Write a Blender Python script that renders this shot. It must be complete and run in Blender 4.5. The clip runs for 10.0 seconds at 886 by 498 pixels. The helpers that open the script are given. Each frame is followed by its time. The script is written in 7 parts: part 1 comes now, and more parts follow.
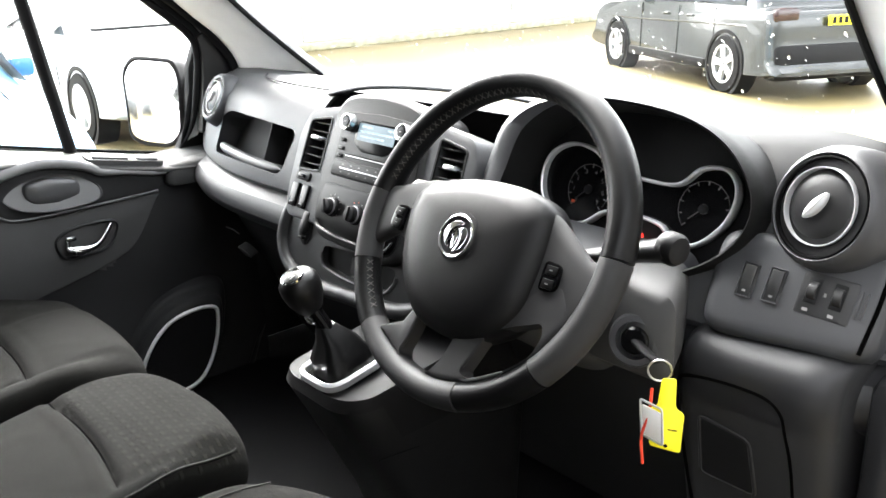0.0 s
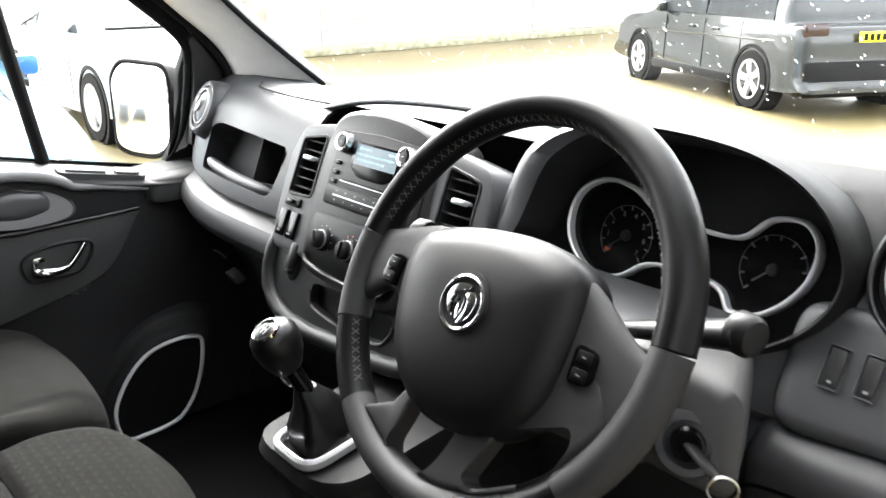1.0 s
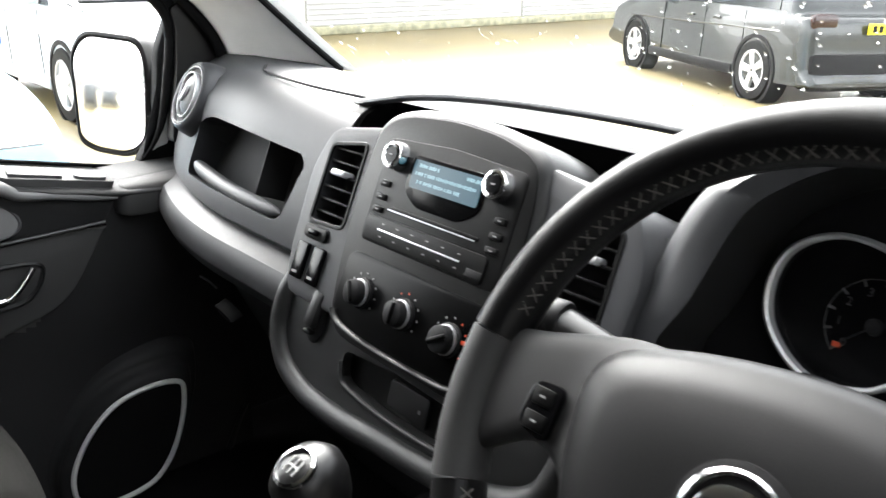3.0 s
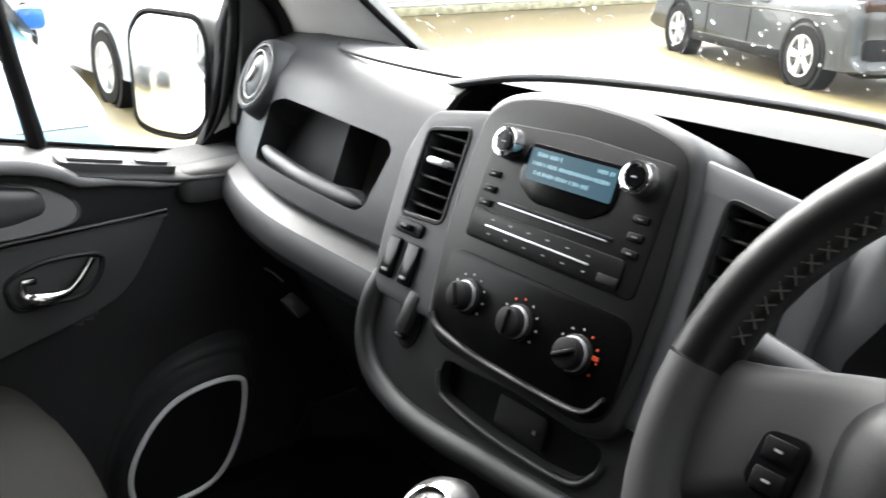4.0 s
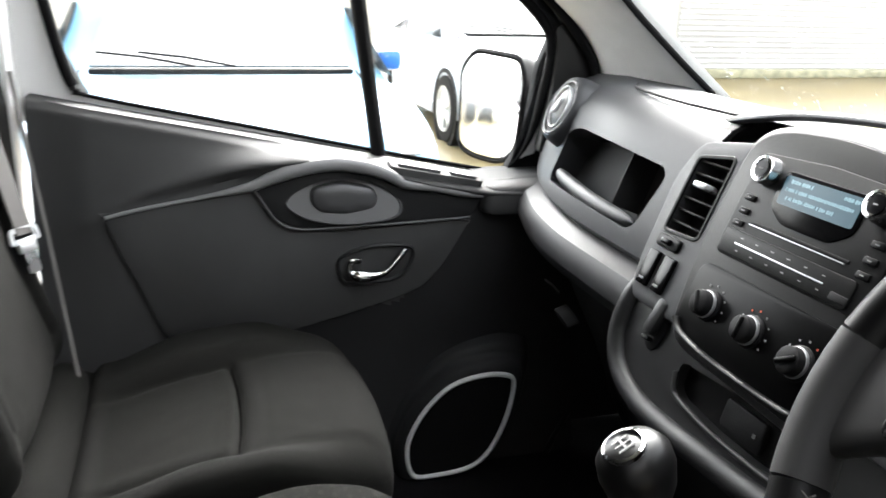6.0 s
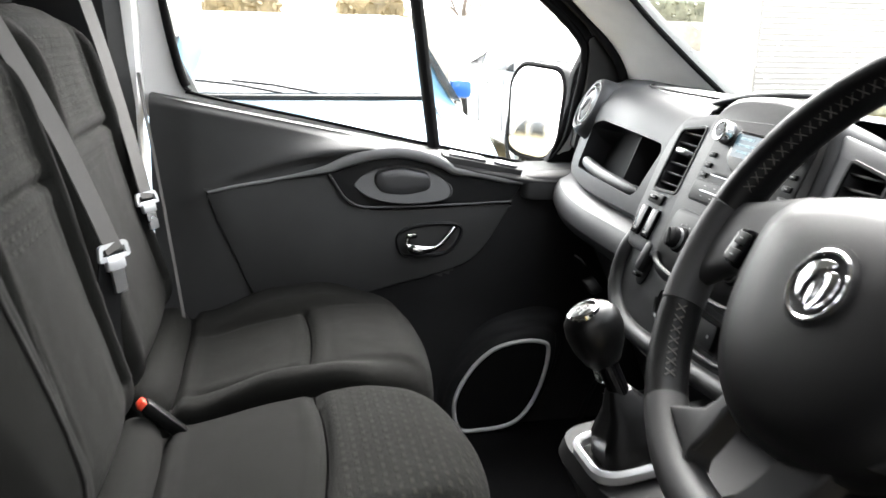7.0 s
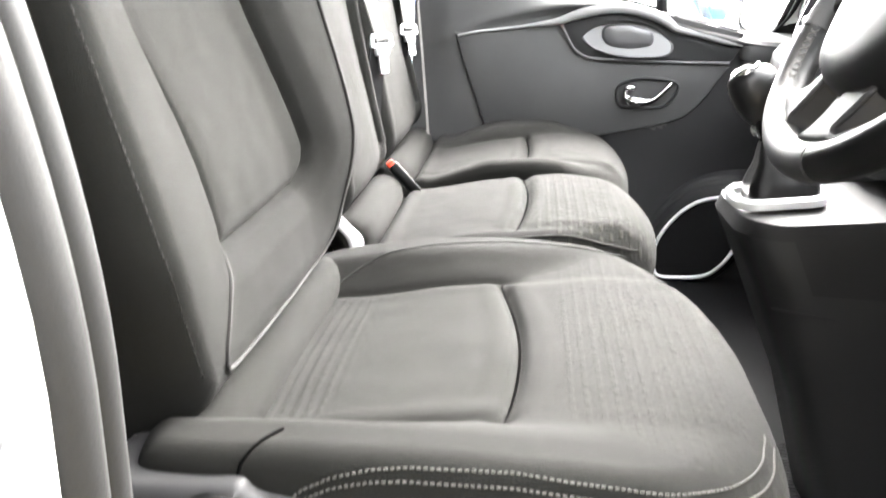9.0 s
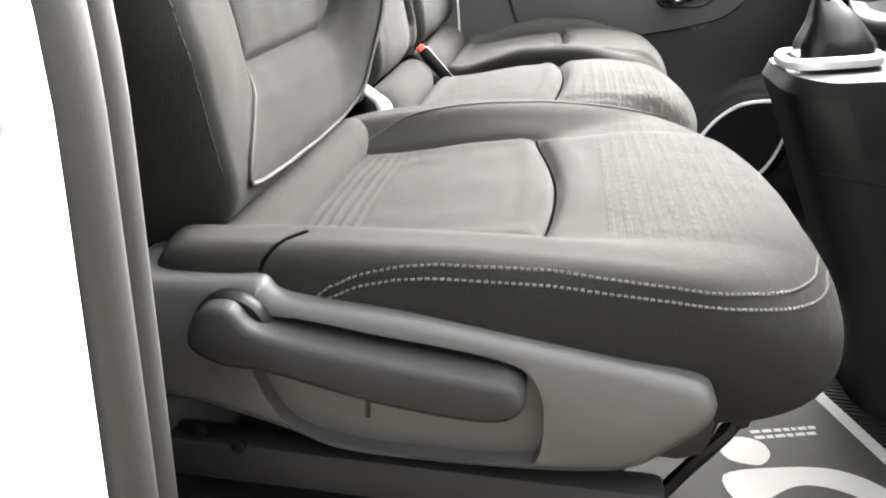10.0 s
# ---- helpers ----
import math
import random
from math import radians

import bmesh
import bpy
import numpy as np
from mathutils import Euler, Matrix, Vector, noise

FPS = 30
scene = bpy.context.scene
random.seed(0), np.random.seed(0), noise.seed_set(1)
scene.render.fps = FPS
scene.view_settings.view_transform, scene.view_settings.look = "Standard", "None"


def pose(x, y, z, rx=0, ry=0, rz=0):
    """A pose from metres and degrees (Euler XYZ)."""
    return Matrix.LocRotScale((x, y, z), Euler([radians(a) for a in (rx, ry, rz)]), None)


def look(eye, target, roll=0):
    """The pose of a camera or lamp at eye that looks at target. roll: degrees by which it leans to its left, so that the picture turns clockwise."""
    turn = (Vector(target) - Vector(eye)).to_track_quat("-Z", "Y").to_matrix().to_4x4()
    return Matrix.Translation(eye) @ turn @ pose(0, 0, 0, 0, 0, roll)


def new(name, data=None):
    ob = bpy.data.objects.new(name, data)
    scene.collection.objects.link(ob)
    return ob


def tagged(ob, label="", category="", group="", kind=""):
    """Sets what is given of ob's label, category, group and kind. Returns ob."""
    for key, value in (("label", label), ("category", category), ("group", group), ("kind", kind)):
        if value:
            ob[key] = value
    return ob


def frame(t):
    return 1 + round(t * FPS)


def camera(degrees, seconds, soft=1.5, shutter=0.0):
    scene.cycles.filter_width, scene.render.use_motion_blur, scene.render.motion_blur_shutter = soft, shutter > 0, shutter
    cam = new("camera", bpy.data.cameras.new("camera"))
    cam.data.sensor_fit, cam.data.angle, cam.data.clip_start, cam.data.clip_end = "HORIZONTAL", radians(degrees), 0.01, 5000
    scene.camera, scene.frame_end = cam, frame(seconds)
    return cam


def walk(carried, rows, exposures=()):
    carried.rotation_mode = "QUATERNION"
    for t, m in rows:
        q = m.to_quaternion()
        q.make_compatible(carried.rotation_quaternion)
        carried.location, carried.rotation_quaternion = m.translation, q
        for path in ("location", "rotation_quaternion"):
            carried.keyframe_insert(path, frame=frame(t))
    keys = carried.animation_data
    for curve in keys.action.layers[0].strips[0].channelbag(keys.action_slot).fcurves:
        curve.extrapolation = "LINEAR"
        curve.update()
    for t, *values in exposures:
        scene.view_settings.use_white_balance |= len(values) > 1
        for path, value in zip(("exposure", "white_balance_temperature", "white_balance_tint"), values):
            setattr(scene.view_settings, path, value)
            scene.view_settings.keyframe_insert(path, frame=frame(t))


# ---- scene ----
cam = camera(56.4, 10.0, shutter=0.4)
PATH = [
    (0, (1.123, -0.017, 1.093), (-0.296, 1.231, 0.44), -1.8),
    (0.5, (1.075, 0.057, 1.085), (-0.358, 1.281, 0.415), -0.3),
    (1, (0.972, 0.131, 1.079), (-0.474, 1.357, 0.442), -0.5),
    (1.5, (0.874, 0.196, 1.07), (-0.558, 1.431, 0.418), -0.9),
    (2, (0.794, 0.248, 1.058), (-0.64, 1.472, 0.391), -1.0),
    (2.5, (0.703, 0.284, 1.047), (-0.704, 1.54, 0.382), 0.8),
    (3.8, (0.488, 0.285, 1.02), (-0.915, 1.525, 0.317), 0.9),
    (4, (0.478, 0.285, 1.015), (-0.961, 1.48, 0.309), 1.0),
    (4.5, (0.474, 0.27, 1.01), (-1.058, 1.347, 0.308), 1.2),
    (5, (0.495, 0.255, 1.013), (-1.14, 1.176, 0.322), 1.3),
    (5.5, (0.543, 0.248, 1.014), (-1.184, 0.984, 0.326), 1.2),
    (6, (0.629, 0.25, 1.003), (-1.189, 0.829, 0.403), 1.7),
    (6.2, (0.68, 0.245, 0.999), (-1.167, 0.745, 0.416), 2.4),
    (7.3, (1.0, 0.238, 0.947), (-0.913, 0.581, 0.474), 0.3),
    (7.5, (1.053, 0.242, 0.954), (-0.877, 0.495, 0.495), -0.4),
    (8, (1.155, 0.242, 0.893), (-0.783, 0.361, 0.411), -0.3),
    (8.5, (1.207, 0.266, 0.843), (-0.712, 0.193, 0.282), 0.8),
    (9, (1.232, 0.281, 0.776), (-0.654, 0.115, 0.133), 2.6),
    (9.5, (1.241, 0.287, 0.713), (-0.614, 0.066, -0.001), 2.9),
    (10, (1.236, 0.283, 0.667), (-0.599, 0.06, -0.097), 2.6),
]
EXPOSURES = [(0, 4.46, 6500, 10), (0.5, 4.28, 6500, 10), (1.0, 4.2, 6500, 10), (2.5, 3.95, 6500, 10), (4.0, 3.9, 6500, 10), (6.2, 3.85, 6500, 10), (7.5, 3.85, 6600, 11), (8.0, 4.5, 6750, 12.5), (8.5, 5.75, 6750, 12), (9.0, 6.15, 6650, 11), (10.0, 5.9, 6650, 11)]
walk(cam, [(t, look(eye, target, roll)) for t, eye, target, roll in PATH], EXPOSURES)

# ---- world and light: wet overcast day ----
world = bpy.data.worlds.new("overcast")
scene.world = world
world.use_nodes = True
wt = world.node_tree
sky = wt.nodes.new("ShaderNodeTexSky")
sky.sky_type, sky.sun_disc = "NISHITA", False
sky.sun_elevation, sky.sun_rotation = radians(42), radians(-67)
sky.dust_density, sky.air_density = 4.0, 1.0
grey = wt.nodes.new("ShaderNodeHueSaturation")
grey.inputs["Saturation"].default_value = 0.13
wt.links.new(sky.outputs[0], grey.inputs["Color"])
wt.links.new(grey.outputs[0], wt.nodes["Background"].inputs["Color"])
wt.nodes["Background"].inputs["Strength"].default_value = 0.15
sun = new("sun", bpy.data.lights.new("sun", "SUN"))
sun.data.energy, sun.data.angle, sun.data.color = 0.5, radians(70), (1.0, 0.97, 0.92)
sun.matrix_world = look((-9, 5, 12), (0, 1, 0))

FLOOR, GROUND, MID = 0.06, -0.48, 0.034


# ---- materials ----
def pbr(name, base, rough=0.6, metal=0.0, grain=400.0, bump=0.15, vary=0.12, wear=6.0, spec=0.5, coat=0.0):
    """A surface with fine grain in its relief and slow variation in tone and gloss."""
    m = bpy.data.materials.new(name)
    m.use_nodes = True
    nt = m.node_tree
    p = nt.nodes["Principled BSDF"]
    co = nt.nodes.new("ShaderNodeTexCoord")
    slow = nt.nodes.new("ShaderNodeTexNoise")
    slow.inputs["Scale"].default_value, slow.inputs["Detail"].default_value = wear, 5.0
    fine = nt.nodes.new("ShaderNodeTexNoise")
    fine.inputs["Scale"].default_value, fine.inputs["Detail"].default_value = grain, 2.0
    for n in (slow, fine):
        nt.links.new(co.outputs["Object"], n.inputs["Vector"])
    ramp = nt.nodes.new("ShaderNodeMapRange")
    ramp.inputs["From Min"].default_value, ramp.inputs["From Max"].default_value = 0.3, 0.7
    ramp.inputs["To Min"].default_value, ramp.inputs["To Max"].default_value = 1 - vary, 1 + vary
    nt.links.new(slow.outputs["Fac"], ramp.inputs["Value"])
    tone = nt.nodes.new("ShaderNodeMix")
    tone.data_type, tone.blend_type = "RGBA", "MULTIPLY"
    tone.inputs["Factor"].default_value = 1.0
    tone.inputs["A"].default_value = (*base, 1)
    nt.links.new(ramp.outputs[0], tone.inputs["B"])
    nt.links.new(tone.outputs["Result"], p.inputs["Base Color"])
    gloss = nt.nodes.new("ShaderNodeMapRange")
    gloss.inputs["To Min"].default_value, gloss.inputs["To Max"].default_value = max(rough - 0.07, 0.02), min(rough + 0.07, 1)
    nt.links.new(slow.outputs["Fac"], gloss.inputs["Value"])
    nt.links.new(gloss.outputs[0], p.inputs["Roughness"])
    p.inputs["Metallic"].default_value = metal
    p.inputs["Specular IOR Level"].default_value = spec
    p.inputs["Coat Weight"].default_value = coat
    if bump:
        b = nt.nodes.new("ShaderNodeBump")
        b.inputs["Strength"].default_value, b.inputs["Distance"].default_value = bump, 0.001
        nt.links.new(fine.outputs["Fac"], b.inputs["Height"])
        nt.links.new(b.outputs[0], p.inputs["Normal"])
    return m


def fabric(name, base, dots=0.0, pitch=0.013):
    """Woven seat cloth; dots: how much lighter its raised, staggered dashes are."""
    m = pbr(name, base, rough=0.95, grain=1500, bump=0.7, vary=0.2, wear=14, spec=0.12)
    nt = m.node_tree
    p = nt.nodes["Principled BSDF"]
    p.inputs["Sheen Weight"].default_value = 0.006
    p.inputs["Sheen Roughness"].default_value = 0.6
    if dots:
        co = nt.nodes.new("ShaderNodeUVMap")
        br = nt.nodes.new("ShaderNodeTexBrick")
        br.inputs["Scale"].default_value = 1.0
        br.offset = 0.5
        br.inputs["Brick Width"].default_value, br.inputs["Row Height"].default_value = pitch * 1.25, pitch * 0.95
        br.inputs["Mortar Size"].default_value, br.inputs["Mortar Smooth"].default_value = pitch * 0.36, 0.3
        br.inputs["Color1"].default_value = br.inputs["Color2"].default_value = (1, 1, 1, 1)
        br.inputs["Mortar"].default_value = (0, 0, 0, 1)
        nt.links.new(co.outputs[0], br.inputs["Vector"])
        old = p.inputs["Base Color"].links[0].from_socket
        mix = nt.nodes.new("ShaderNodeMix")
        mix.data_type, mix.blend_type = "RGBA", "MIX"
        scale = nt.nodes.new("ShaderNodeMath")
        scale.operation = "MULTIPLY"
        scale.inputs[1].default_value = dots
        nt.links.new(br.outputs["Color"], scale.inputs[0])
        nt.links.new(scale.outputs[0], mix.inputs["Factor"])
        nt.links.new(old, mix.inputs["A"])
        mix.inputs["B"].default_value = (base[0] * 3.4, base[1] * 3.4, base[2] * 3.2, 1)
        nt.links.new(mix.outputs["Result"], p.inputs["Base Color"])
        b2 = nt.nodes.new("ShaderNodeBump")
        b2.inputs["Strength"].default_value, b2.inputs["Distance"].default_value = min(0.5, dots * 1.5), 0.0015
        nt.links.new(br.outputs["Color"], b2.inputs["Height"])
        nt.links.new(p.inputs["Normal"].links[0].from_socket, b2.inputs["Normal"])
        nt.links.new(b2.outputs[0], p.inputs["Normal"])
    return m


def glow(name, colour, strength):
    m = bpy.data.materials.new(name)
    m.use_nodes = True
    p = m.node_tree.nodes["Principled BSDF"]
    p.inputs["Base Color"].default_value = (*[c * 0.3 for c in colour], 1)
    p.inputs["Emission Color"].default_value = (*colour, 1)
    p.inputs["Emission Strength"].default_value = strength
    p.inputs["Roughness"].default_value = 0.3
    return m


def clear(name, tint=(0.96, 0.98, 0.97)):
    """A thin pane: clear, with gloss that grows at a slant."""
    m = bpy.data.materials.new(name)
    m.use_nodes = True
    nt = m.node_tree
    nt.nodes.remove(nt.nodes["Principled BSDF"])
    see, shine, mix = (nt.nodes.new(k) for k in ("ShaderNodeBsdfTransparent", "ShaderNodeBsdfGlossy", "ShaderNodeMixShader"))
    see.inputs["Color"].default_value = (*tint, 1)
    shine.inputs["Roughness"].default_value = 0.02
    mix.inputs[0].default_value = 0.05
    nt.links.new(see.outputs[0], mix.inputs[1])
    nt.links.new(shine.outputs[0], mix.inputs[2])
    nt.links.new(mix.outputs[0], nt.nodes["Material Output"].inputs["Surface"])
    return m


DASH = pbr("grained_grey_plastic", (0.028, 0.029, 0.0315), 0.50, grain=1100, bump=0.18, vary=0.1, spec=0.38)
DASH_TOP = pbr("grained_pad_plastic", (0.034, 0.035, 0.037), 0.34, grain=1100, bump=0.18, vary=0.1)
# dash plastic darkened to offset light from above
DASH_SHADED = pbr("shaded_dash_plastic", (0.0050, 0.0052, 0.0054), 0.6, grain=1100, bump=0.2, vary=0.12, spec=0.12)
# near black: paints the shade in the radio slot; also seams and gaps
DEEP = pbr("near_black_recess", (0.0012, 0.0012, 0.0012), 0.95, grain=900, bump=0.3, spec=0.0)
PALE = pbr("pale_satin_trim", (0.60, 0.60, 0.60), 0.35, bump=0.03)
CONSOLE = pbr("console_plastic", (0.0078, 0.0080, 0.0084), 0.5, grain=700, bump=0.3, spec=0.15)
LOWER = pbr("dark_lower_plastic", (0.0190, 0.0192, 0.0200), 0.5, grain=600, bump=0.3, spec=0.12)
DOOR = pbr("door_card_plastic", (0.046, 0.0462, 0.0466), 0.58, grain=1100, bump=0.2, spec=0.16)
GLOSS = pbr("gloss_black_plastic", (0.0025, 0.0025, 0.0028), 0.16, bump=0.0, vary=0.05, spec=0.14)
PANEL = pbr("charcoal_panel_plastic", (0.002, 0.002, 0.0021), 0.40, grain=800, bump=0.12, spec=0.12)
BLACK = pbr("matt_black_plastic", (0.006, 0.006, 0.0065), 0.6, grain=500, bump=0.2, spec=0.12)
HEATER = pbr("black_heater_plastic", (0.0012, 0.0012, 0.0013), 0.28, bump=0.0, vary=0.05, spec=0.06)
# dash plastic toned down where the light made it too bright
ROLL = pbr("toned_down_dash_plastic", (0.0105, 0.0107, 0.0117), 0.44, grain=1100, bump=0.18, vary=0.1, spec=0.22)
POD = pbr("charcoal_pod_plastic", (0.0032, 0.0032, 0.0034), 0.42, grain=900, bump=0.12, spec=0.16)
CONS = pbr("console_grey_plastic", (0.0125, 0.0127, 0.0132), 0.44, grain=900, bump=0.2, spec=0.3)
DIAL = pbr("dim_dial_print", (0.035, 0.035, 0.036), 0.6, bump=0.0)
KNOB = pbr("black_knob_plastic", (0.004, 0.004, 0.0042), 0.34, bump=0.0, spec=0.3)
SATIN = pbr("dull_silver_trim", (0.16, 0.16, 0.165), 0.4, 0.4, bump=0.03)
LEATHER = pbr("black_leather", (0.0024, 0.0024, 0.0026), 0.36, grain=1300, bump=0.16, vary=0.25, spec=0.15)
SPOKE = pbr("spoke_grey_plastic", (0.0150, 0.0150, 0.0156), 0.58, grain=1500, bump=0.12, spec=0.25)
HUBMAT = pbr("hub_soft_plastic", (0.0042, 0.0042, 0.0045), 0.42, grain=1500, bump=0.12, spec=0.14)
CHROME = pbr("chrome", (0.82, 0.83, 0.84), 0.1, 1.0, bump=0.0, vary=0.04)
SILVER = pbr("satin_silver", (0.55, 0.56, 0.57), 0.36, 0.55, grain=900, bump=0.05)
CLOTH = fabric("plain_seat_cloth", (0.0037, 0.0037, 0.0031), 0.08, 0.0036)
PIPING = pbr("grey_piping", (0.0095, 0.0092, 0.0086), 0.8, grain=1500, bump=0.2, spec=0.2)
CLOTH_DOT = fabric("dotted_seat_cloth", (0.0037, 0.0037, 0.0031), 0.66, 0.0155)
CLOTH_FAINT = fabric("faintly_dotted_seat_cloth", (0.0039, 0.0039, 0.0033), 0.22, 0.0125)
# same seat cloth, darkened to shade bolsters, sides and headrests
SHADED_CLOTH = fabric("shaded_seat_cloth", (0.0032, 0.0032, 0.0027))
THREAD = pbr("pale_thread", (0.034, 0.033, 0.030), 0.9, grain=2000, bump=0.2)
SHIELD = pbr("seat_shield_plastic", (0.0210, 0.0210, 0.0215), 0.48, grain=1100, bump=0.18, spec=0.25)
WEBBING = pbr("grey_belt_webbing", (0.06, 0.057, 0.054), 0.7, grain=1500, bump=0.3)
STEEL = pbr("bare_steel", (0.6, 0.6, 0.6), 0.28, 1.0, bump=0.05)
RED = pbr("red_plastic", (0.7, 0.05, 0.02), 0.4, bump=0.0)
YELLOW = pbr("yellow_tag_plastic", (0.85, 0.75, 0.02), 0.4, bump=0.0, vary=0.05)
WHITE = pbr("white_card", (0.8, 0.8, 0.78), 0.6, bump=0.05, vary=0.05)
PILLAR = pbr("pale_pillar_trim", (0.84, 0.84, 0.83), 0.7, grain=500, bump=0.25)
PAINT = pbr("white_van_paint", (0.8, 0.8, 0.8), 0.25, bump=0.0, vary=0.03, coat=0.5)
RUBBER = pbr("grey_rubber_seal", (0.007, 0.007, 0.007), 0.65, grain=300, bump=0.2, spec=0.2)
DARKRUB = pbr("black_rubber", (0.006, 0.006, 0.0065), 0.7, grain=300, bump=0.3, spec=0.1)
HEADLINER = pbr("grey_headliner", (0.22, 0.22, 0.215), 0.95, grain=900, bump=0.4)
GLASS = clear("window_glass")
MIRROR = pbr("mirror_glass", (0.9, 0.91, 0.92), 0.02, 1.0, bump=0.0, vary=0.0)
SCREEN = glow("lcd_blue", (0.02, 0.10, 0.15), 0.02)
LCDTEXT = glow("lcd_text", (0.35, 0.60, 0.70), 0.022)
REDLAMP = glow("red_warning_lamp", (1.0, 0.03, 0.02), 0.12)
PRINT = pbr("pale_print", (0.16, 0.16, 0.16), 0.6, bump=0.0)
ORANGE = pbr("orange_print", (0.35, 0.04, 0.01), 0.5, bump=0.0)


# ---- mesh helpers ----
def part(name, bm, material, parent=None, label="", smooth=40):
    """Links a bmesh as one object, under parent if given."""
    me = bpy.data.meshes.new(name)
    bmesh.ops.recalc_face_normals(bm, faces=bm.faces)
    if smooth:
        for f in bm.faces:
            f.smooth = True
        for e in bm.edges:
            e.smooth = len(e.link_faces) == 2 and e.calc_face_angle(0) < radians(smooth)
    bm.to_mesh(me)
    bm.free()
    for m in material if isinstance(material, (list, tuple)) else [material]:
        me.materials.append(m)
    ob = new(name, me)
    if parent is not None:
        ob.parent = parent
    if label:
        tagged(ob, label)
    return ob


def thing(name, label, category, group="", kind="", at=(0, 0, 0)):
    """An empty that holds a thing's parts."""
    ob = new(name)
    ob.empty_display_size = 0.02
    ob.location = at
    return tagged(ob, label, category, group, kind)


def spline(points, n=8, closed=True):
    """A smooth curve through points of any dimension."""
    ps = [Vector(p) for p in points]
    k = len(ps)
    out = []
    for i in range(k if closed else k - 1):
        a, b, c, d = (ps[(i + j) % k] if closed else ps[min(max(i + j, 0), k - 1)] for j in (-1, 0, 1, 2))
        for s in range(n):
            t = s / n
            out.append(0.5 * (2 * b + (c - a) * t + (2 * a - 5 * b + 4 * c - d) * t * t + (3 * b - a - 3 * c + d) * t**3))
    if not closed:
        out.append(ps[-1])
    return out


def rounded(points, r, n=5):
    """A polygon with its corners rounded by radius r."""
    ps = [Vector(p) for p in points]
    out = []
    for i, p in enumerate(ps):
        a, b = ps[i - 1] - p, ps[(i + 1) % len(ps)] - p
        ra = min(r, a.length * 0.48, b.length * 0.48)
        s, e = p + a.normalized() * ra, p + b.normalized() * ra
        for j in range(n + 1):
            t = j / n
            out.append((1 - t) ** 2 * s + 2 * t * (1 - t) * p + t * t * e)
    return out


def plane_at(origin, right, up):
    """A matrix whose x and y run along right and up, z out of the plane."""
    x = Vector(right).normalized()
    z = x.cross(Vector(up)).normalized()
    y = z.cross(x)
    m = Matrix((x, y, z)).transposed().to_4x4()
    m.translation = Vector(origin)
    return m


def prism(outline, depth, bevel=0.0, m=None, bm=None, back=0.0):
    """A plate: a flat outline raised from back to depth along z, its front edge bevelled."""
    bm = bm or bmesh.new()
    m = m or Matrix()
    ps = [Vector((p[0], p[1])) for p in outline]
    area = sum(a.x * b.y - b.x * a.y for a, b in zip(ps, ps[1:] + ps[:1]))
    if area < 0:
        ps.reverse()
    rings = []
    steps = [(0, back)] + ([(0, depth - bevel), (bevel * 0.3, depth - bevel * 0.3), (bevel, depth)] if bevel else [(0, depth)])
    for inset, z in steps:
        ring = []
        for i, p in enumerate(ps):
            d = (ps[(i + 1) % len(ps)] - ps[i - 1])
            nrm = Vector((-d.y, d.x)).normalized() if d.length > 1e-9 else Vector((0, 0))
            q = p + nrm * inset
            ring.append(bm.verts.new(m @ Vector((q.x, q.y, z))))
        rings.append(ring)
    k = len(ps)
    for a, b in zip(rings, rings[1:]):
        for i in range(k):
            bm.faces.new((a[i], a[(i + 1) % k], b[(i + 1) % k], b[i]))
    bm.faces.new(rings[-1])
    bm.faces.new(list(reversed(rings[0])))
    return bm


def loft(sections, closed=True, caps=True, bm=None):
    bm = bm or bmesh.new()
    rows = [[bm.verts.new(Vector(p)) for p in s] for s in sections]
    k = len(rows[0])
    for a, b in zip(rows, rows[1:]):
        for i in range(k if closed else k - 1):
            bm.faces.new((a[i], a[(i + 1) % k], b[(i + 1) % k], b[i]))
    if caps and closed:
        bm.faces.new(list(reversed(rows[0])))
        bm.faces.new(rows[-1])
    return bm


def tube(path, radius, closed=False, seg=10, bm=None, flat=1.0, up=(0, 0, 1)):
    """A round or flattened bar along a path; radius may be a function of 0..1."""
    bm = bm or bmesh.new()
    ps = [Vector(p) for p in path]
    k = len(ps)
    secs = []
    for i, p in enumerate(ps):
        d = (ps[(i + 1) % k] - ps[i - 1]) if closed else ps[min(i + 1, k - 1)] - ps[max(i - 1, 0)]
        d.normalize()
        side = d.cross(Vector(up))
        if side.length < 1e-4:
            side = d.cross(Vector((1, 0, 0)))
        side.normalize()
        over = side.cross(d)
        r = radius(i / (k - 1)) if callable(radius) else radius
        secs.append([p + r * (math.cos(a) * side + flat * math.sin(a) * over) for a in (2 * math.pi * j / seg for j in range(seg))])
    if closed:
        rows = [[bm.verts.new(v) for v in s] for s in secs]
        for a, b in zip(rows, rows[1:] + rows[:1]):
            for i in range(seg):
                bm.faces.new((a[i], a[(i + 1) % seg], b[(i + 1) % seg], b[i]))
        return bm
    return loft(secs, bm=bm)


def lathe(profile, m=None, seg=32, bm=None):
    """A turned body: rows of (radius, z) about m's z axis."""
    bm = bm or bmesh.new()
    m = m or Matrix()
    secs = [[m @ Vector((max(r, 1e-5) * math.cos(a), max(r, 1e-5) * math.sin(a), z)) for a in (2 * math.pi * j / seg for j in range(seg))] for r, z in profile]
    if profile[0][0] > 0 and profile[-1][0] > 0:
        return loft(secs + secs[:1], caps=False, bm=bm)
    return loft(secs, bm=bm)


